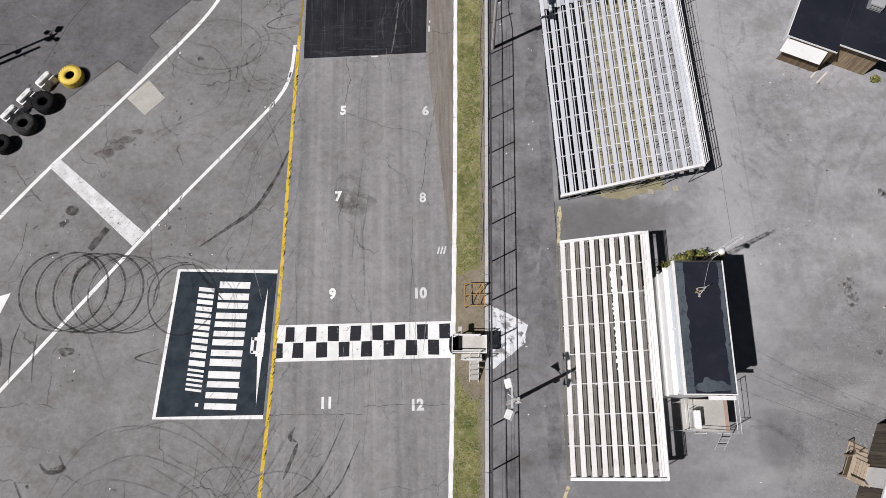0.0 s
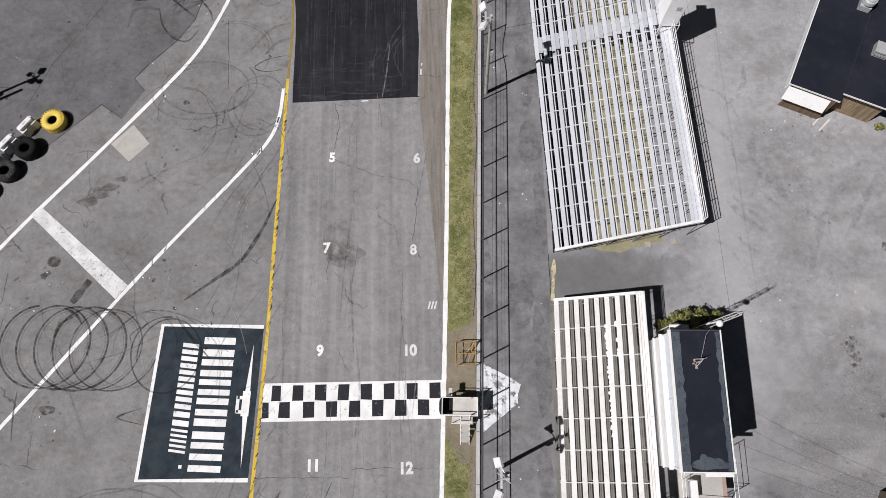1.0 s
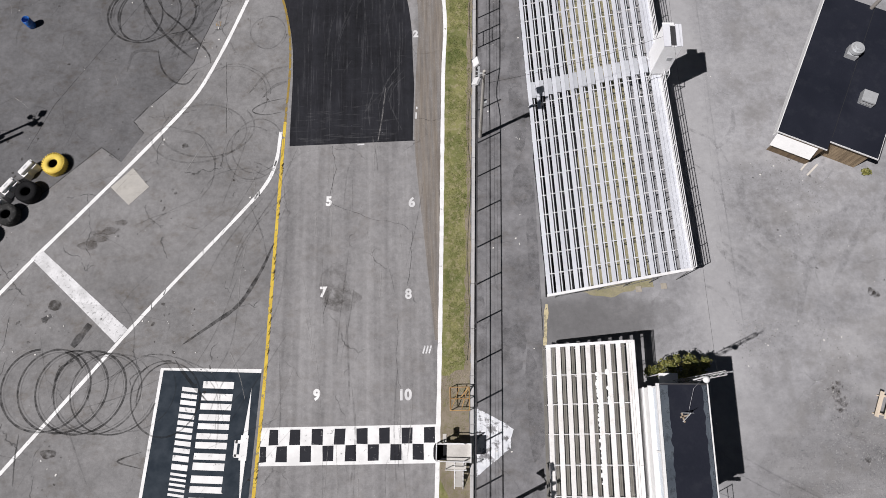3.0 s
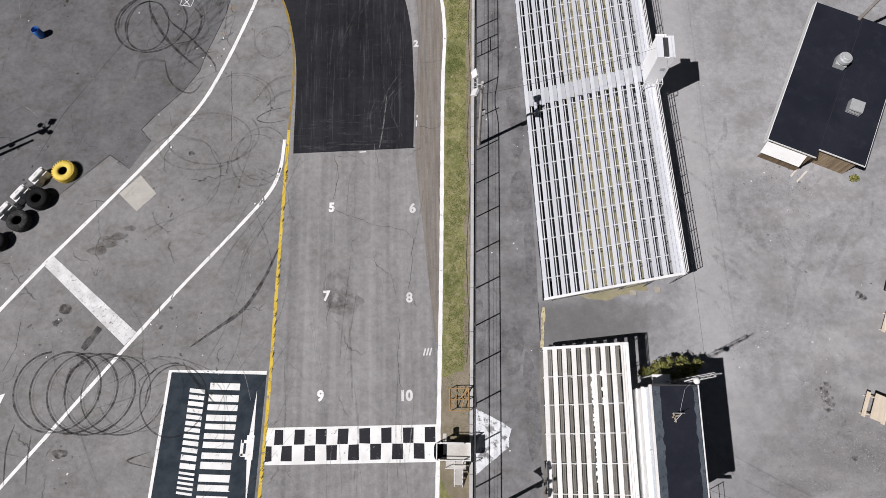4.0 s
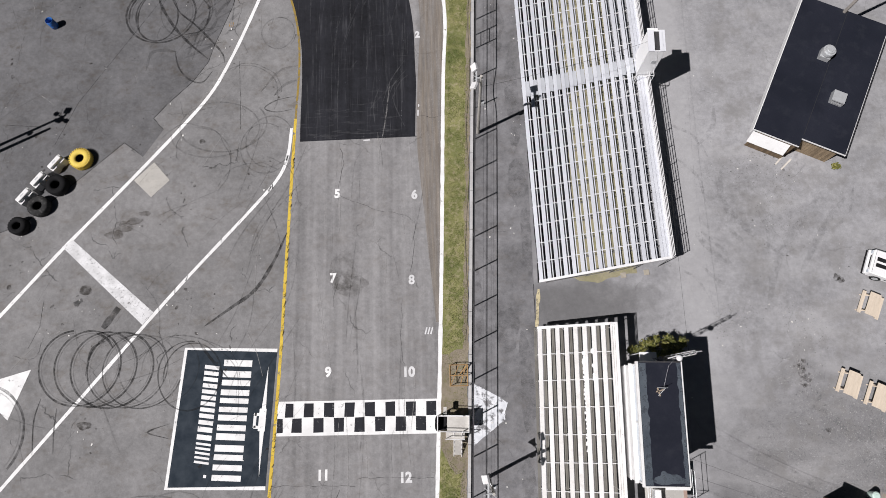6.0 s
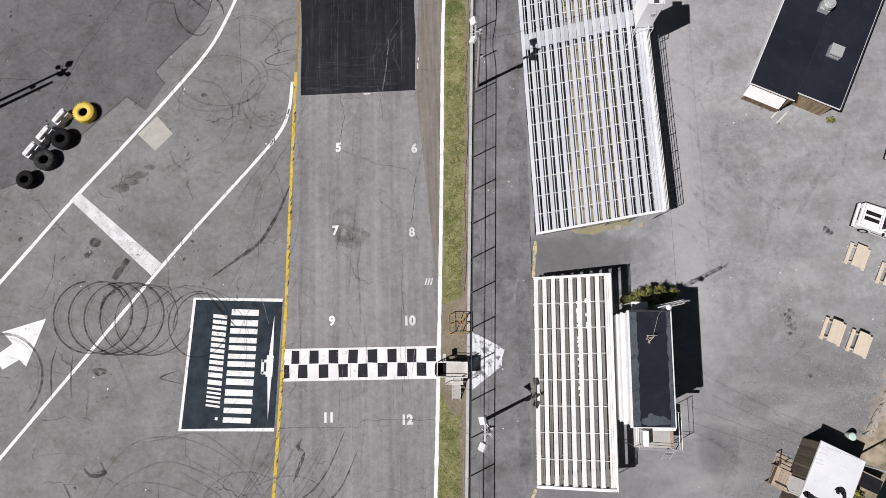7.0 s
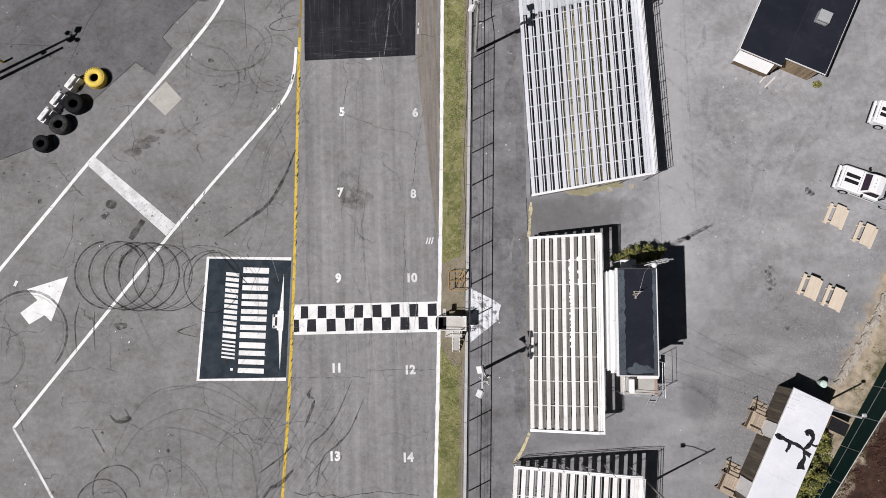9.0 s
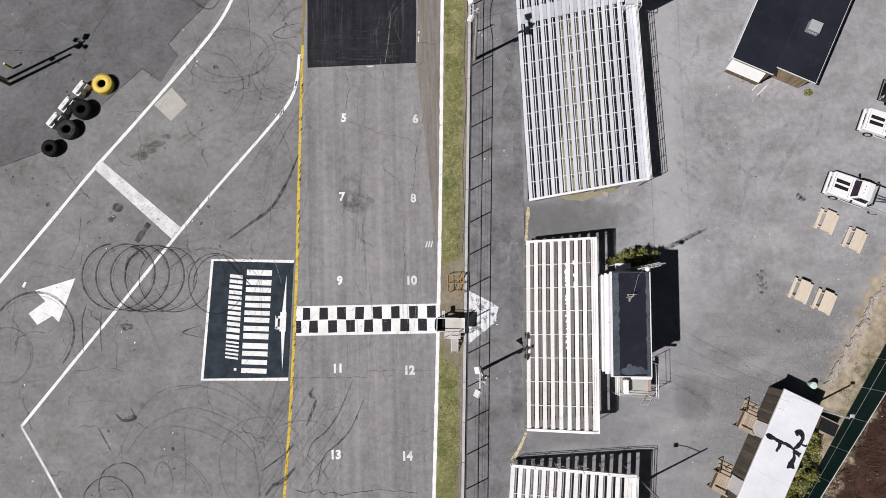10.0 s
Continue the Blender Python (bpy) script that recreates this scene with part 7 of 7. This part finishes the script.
# ---- pickups ----
def pickup(label, m, paint, stripes=True, bed="flat"):
    """Front bumper at x = 0, nose towards +x, so the body runs to -x."""
    t = thing("pickup_truck", label, "pickup truck", m, "parked pickups")
    W = 1.0

    def loft(rows):
        """Rows of (x, half width, z low, z high), one after another."""
        bm = bmesh.new()
        prev = None
        for x, w, z0, z1 in rows:
            cur = [bm.verts.new(p) for p in ((x, -w, z0), (x, w, z0), (x, w * 1.0, z1 - 0.06), (x, w * 0.92, z1), (x, -w * 0.92, z1), (x, -w, z1 - 0.06))]
            if prev:
                for i in range(6):
                    bm.faces.new((prev[i], prev[(i + 1) % 6], cur[(i + 1) % 6], cur[i]))
            else:
                bm.faces.new(cur[::-1])
            prev = cur
        bm.faces.new(prev)
        bmesh.ops.recalc_face_normals(bm, faces=bm.faces)
        return bm
    part("body", loft([(-0.1, 0.9, 0.45, 0.98), (-0.22, 0.98, 0.4, 1.06), (-1.5, W, 0.4, 1.14), (-1.62, W, 0.4, 1.16), (-3.25, W, 0.4, 1.14), (-3.35, W, 0.4, 1.1)]), paint, t)
    part("bumper", boxes((-0.12, 0.05, -0.98, 0.98, 0.42, 0.62), bev=0.03), paint if stripes else CHROME, t)
    part("valance", boxes((-0.2, 0.09, -0.96, 0.96, 0.28, 0.41), bev=0.02), BLACK, t)
    part("grille", boxes((-0.12, -0.08, -0.5, 0.5, 0.72, 0.82)), BLACK, t)
    for y in (-0.78, 0.78):
        part("headlight", boxes((-0.13, -0.07, y - 0.12, y + 0.12, 0.68, 0.88), bev=0.01), LENS, t)
    if stripes:
        for y in (-0.24, 0.24):
            part("bonnet_stripe", boxes((-1.5, -0.4, y - 0.14, y + 0.14, 1.08, 1.15)), BLACK, t, "black bonnet stripe")
    part("cab", loft([(-1.75, 0.86, 1.1, 1.2), (-2.16, 0.75, 1.1, 1.8), (-2.6, 0.76, 1.1, 1.87), (-3.05, 0.76, 1.1, 1.82), (-3.3, 0.84, 1.1, 1.2)]), paint, t)
    bm = bmesh.new()
    vs = [bm.verts.new(p) for p in ((-1.76, -0.74, 1.24), (-1.76, 0.74, 1.24), (-2.06, 0.66, 1.68), (-2.06, -0.66, 1.68))]
    bm.faces.new(vs)
    bmesh.ops.recalc_face_normals(bm, faces=bm.faces)
    bmesh.ops.solidify(bm, geom=bm.faces, thickness=-0.02)
    part("windscreen", bm, GLASS_DARK, t)
    for s in (-1, 1):
        bm = bmesh.new()
        vs = [bm.verts.new(p) for p in ((-1.95, s * 0.86, 1.22), (-3.1, s * 0.86, 1.22), (-3.0, s * 0.775, 1.72), (-2.32, s * 0.775, 1.72))]
        bm.faces.new(vs)
        bmesh.ops.solidify(bm, geom=bm.faces, thickness=0.02)
        part("side_window", bm, GLASS_DARK, t)
        part("door_mirror", boxes((-2.0, -1.88, s * 1.12 - 0.1, s * 1.12 + 0.1, 1.2, 1.38), bev=0.02), BLACK, t)
    if bed == "flat":
        part("bed_floor", boxes((-5.4, -3.4, -0.95, 0.95, 0.85, 0.95)), GREY_BED, t, "worn grey utility bed")
        for s in (-1, 1):
            part("bed_side", boxes((-5.4, -3.4, s * 1.0 - 0.06, s * 1.0 + 0.06, 0.5, 1.12), bev=0.02), GREY_BED, t)
        part("headache_rack", rods(((-3.42, -0.9, 1.0), (-3.42, -0.9, 1.75), 0.04), ((-3.42, 0.9, 1.0), (-3.42, 0.9, 1.75), 0.04), ((-3.42, -0.9, 1.75), (-3.42, 0.9, 1.75), 0.04)), BLACK, t)
        part("tow_boom", rods(((-3.7, 0, 1.0), (-5.2, 0, 1.5), 0.06), ((-3.7, 0.3, 1.0), (-5.2, 0.05, 1.5), 0.04), ((-3.7, -0.3, 1.0), (-5.2, -0.05, 1.5), 0.04)), STEEL_DARK, t)
    else:
        part("bed_floor", boxes((-5.3, -3.4, -0.8, 0.8, 0.7, 0.76)), BLACK, t)
        for s in (-1, 1):
            part("bed_side", boxes((-5.3, -3.36, s * 0.9 - 0.09, s * 0.9 + 0.09, 0.45, 1.1), bev=0.03), paint, t)
        part("tailgate", boxes((-5.36, -5.28, -0.98, 0.98, 0.45, 1.1), bev=0.02), paint, t)
    for x in (-0.95, -4.35):
        for s in (-1, 1):
            bm = bmesh.new()
            rod(bm, (x, s * 0.78, 0.37), (x, s * 1.03, 0.37), 0.37, 20)
            wheel = part("wheel", bm, TYRE, t)
            bm = bmesh.new()
            rod(bm, (x, s * 1.0, 0.37), (x, s * 1.045, 0.37), 0.22, 14)
            part("rim", bm, STEEL, wheel)
    # thin black strip drawn along each flank
    for s in (-1, 1):
        part("side_strip", boxes((-3.3, -1.4, s * 1.0 - 0.015, s * 1.0 + 0.015, 0.62, 0.7)), BLACK, t)
    for y in (-0.3, 0.0, 0.3):
        part("marker_light", boxes((-2.38, -2.34, y - 0.035, y + 0.035, 1.83, 1.875)), STEEL_DARK, t)
    for x in (-0.25, -1.62, -3.34):
        part("panel_gap", boxes((x - 0.008, x + 0.008, -0.9, 0.9, 1.0, 1.163 if x < -1 else 1.068)), BLACK, t)
    return t


SIZE = Matrix.Diagonal((0.93, 0.92, 0.97, 1.0))
pickup("white pickup with two black bonnet stripes and a grey tow bed", pose(30.35, 8.5, 0, 0, 0, 156) @ SIZE, CAR_WHITE)
pickup("white pickup with two black bonnet stripes", pose(33.4, 13.35, 0, 0, 0, 157) @ SIZE, CAR_WHITE, bed="box")
pickup("black pickup parked beyond the white ones", pose(35.25, 15.7, 0, 0, 0, 158) @ SIZE, CAR_BLACK, False, bed="box")


# ---- infield things ----
def big_tyre(label, x, y, r, h, mat, lugs=26, lug_out=0.014):
    t = thing("tractor_tyre", label, "tyre", pose(x, y, 0, 0, 0, x * 37), "tractor tyres")
    bm = bmesh.new()
    prof = [(r * 0.4, h * 0.12), (r * 0.4, h * 0.88), (r * 0.55, h), (r * 0.82, h * 0.98), (r * 0.95, h * 0.86), (r * 0.97, h * 0.5), (r * 0.95, h * 0.14), (r * 0.82, h * 0.02), (r * 0.55, 0.0)]
    n = 40
    rings = [[bm.verts.new((pr * math.cos(2 * math.pi * i / n), pr * math.sin(2 * math.pi * i / n), pz)) for pr, pz in prof] for i in range(n)]
    for i in range(n):
        a, b = rings[i], rings[(i + 1) % n]
        for j in range(len(prof)):
            k = (j + 1) % len(prof)
            bm.faces.new((a[j], b[j], b[k], a[k]))
    bmesh.ops.recalc_face_normals(bm, faces=bm.faces)
    part("carcass", bm, mat, t, smooth=True)
    # unpainted black inside; its black floor paints in the hole's shade
    bm = bmesh.new()
    inner = [[bm.verts.new((pr * math.cos(2 * math.pi * i / n), pr * math.sin(2 * math.pi * i / n), pz)) for pr, pz in ((r * 0.385, h * 0.86), (r * 0.385, 0.02), (r * 0.02, 0.015))] for i in range(n)]
    for i in range(n):
        a, b = inner[i], inner[(i + 1) % n]
        for j in range(2):
            bm.faces.new((a[j], a[j + 1], b[j + 1], b[j]))
    part("inner_lining", bm, BLACK, t, "unpainted black inside of the tyre with the hole's shade painted in")
    lug = finish("tread_lug", boxes((-lug_out, lug_out, -0.05, 0.05, -h * 0.24, h * 0.24)), mat)
    for k in range(lugs):
        a = 2 * math.pi * k / lugs
        for zz, da in ((h * 0.3, 0.06), (h * 0.72, -0.06)):
            piece("tread_lug", lug, t, Matrix.Rotation(a + da, 4, "Z") @ Matrix.Translation((r * (0.95 if lug_out > 0.03 else 0.925), 0, zz)) @ Matrix.Rotation(0.5 if da > 0 else -0.5, 4, "X"))
    return t


big_tyre("yellow painted tractor tyre lying flat on asphalt", -26.6, 18.62, 0.8, 0.62, TYRE_YELLOW, 26, 0.06)
big_tyre("black tractor tyre lying flat on asphalt", -28.15, 16.55, 0.82, 0.75, TYRE)
big_tyre("dusty grey tractor tyre lying flat on asphalt", -29.35, 14.95, 0.82, 0.7, TYRE_GREY)
big_tyre("smaller black tractor tyre lying flat on asphalt", -30.7, 13.45, 0.7, 0.72, TYRE, 22)


def barrier(m):
    t = thing("barrier_block", "white plastic barrier block standing behind the tyres", "barrier", m, "barrier blocks")
    bm = bmesh.new()
    prism(bm, [(-0.28, -0.55), (0.28, -0.55), (0.28, -0.2), (0.2, -0.12), (0.2, 0.12), (0.28, 0.2), (0.28, 0.55), (-0.28, 0.55), (-0.28, 0.2), (-0.2, 0.12), (-0.2, -0.12), (-0.28, -0.2)], 0, 0.62)
    part("base", bm, WHITE, t)
    part("top", boxes((-0.16, 0.16, -0.5, 0.5, 0.62, 0.85), bev=0.03), WHITE, t)
    part("slot", boxes((-0.05, 0.05, -0.14, 0.14, 0.85, 0.854)), STEEL, t)
    return t


b0 = barrier(pose(-28.3, 18.25, 0, 0, 0, -38) @ Matrix.Diagonal((1.15, 1.12, 1.1, 1.0)))
for x, y in ((-29.45, 16.95), (-30.4, 15.7)):
    copy_thing(b0, pose(x, y, 0, 0, 0, -38))
drum = thing("plastic_drum", "open blue plastic drum standing on asphalt", "drum", pose(-30.15, 30.35, 0))
bm = bmesh.new()
prof = [(0.27, 0.0), (0.3, 0.04), (0.3, 0.28), (0.315, 0.31), (0.3, 0.34), (0.3, 0.56), (0.315, 0.59), (0.3, 0.62), (0.3, 0.86), (0.285, 0.88), (0.27, 0.86), (0.27, 0.1)]
n = 24
rings = [[bm.verts.new((pr * math.cos(2 * math.pi * i / n), pr * math.sin(2 * math.pi * i / n), pz)) for pr, pz in prof] for i in range(n)]
for i in range(n):
    a, b = rings[i], rings[(i + 1) % n]
    for j in range(len(prof) - 1):
        bm.faces.new((a[j], b[j], b[j + 1], a[j + 1]))
bm.faces.new([r[-1] for r in rings])
bm.faces.new([r[0] for r in rings][::-1])
bmesh.ops.recalc_face_normals(bm, faces=bm.faces)
part("shell", bm, BLUE, drum, smooth=True)
part("bottom", rods(((0, 0, 0.101), (0, 0, 0.11), 0.265), n=24), BLACK, drum)
# sprayed survey box and orange marks
bm = bmesh.new()
ribbon(bm, [(-19.2, 33.2), (-18.3, 33.0), (-18.5, 32.4), (-19.4, 32.6), (-19.2, 33.2)], 0.08, 0.03)
ribbon(bm, [(-19.0, 33.0), (-18.6, 32.5)], 0.06, 0.031)
ribbon(bm, [(-18.7, 33.0), (-19.1, 32.6)], 0.06, 0.032)
mark("survey_mark", bm, PAINT_OLD, infield, "white sprayed survey box")
for x, y in ((-15.9, 29.8), (-15.3, 32.2)):
    bm = bmesh.new()
    for k in range(3):
        ribbon(bm, [(x + k * 0.14, y - 0.2), (x + k * 0.14 + 0.05, y + 0.2)], 0.07, 0.03)
    mark("survey_mark", bm, PAINT_ORANGE, infield, "orange sprayed survey mark")


# ---- overhead wires ----
def wire(a, b, droop, r=0.006):
    a, b = Vector(a), Vector(b)
    bm = tube([a.lerp(b, i / 24) - Vector((0, 0, droop * 4 * (i / 24) * (1 - i / 24))) for i in range(25)], r, 5)
    tagged(new("overhead_wire", finish("overhead_wire", bm, CABLE)), "thin black wire strung between buildings", "cable", "overhead wires")


wire((14.4, -3.6, 5.6), (24.9, -7.6, 3.1), 0.5)
wire((14.4, -4.6, 5.2), (24.6, -8.2, 3.0), 0.5)
wire((14.38, 2.1, 8.6), (15.9, 60.0, 9.0), 0.8)
wire((3.6, 19.6, 7.2), (15.8, 23.2, 6.2), 0.5, 0.009)
wire((24.8, -7.1, 3.2), (27.75, -8.3, 4.6), 0.1)
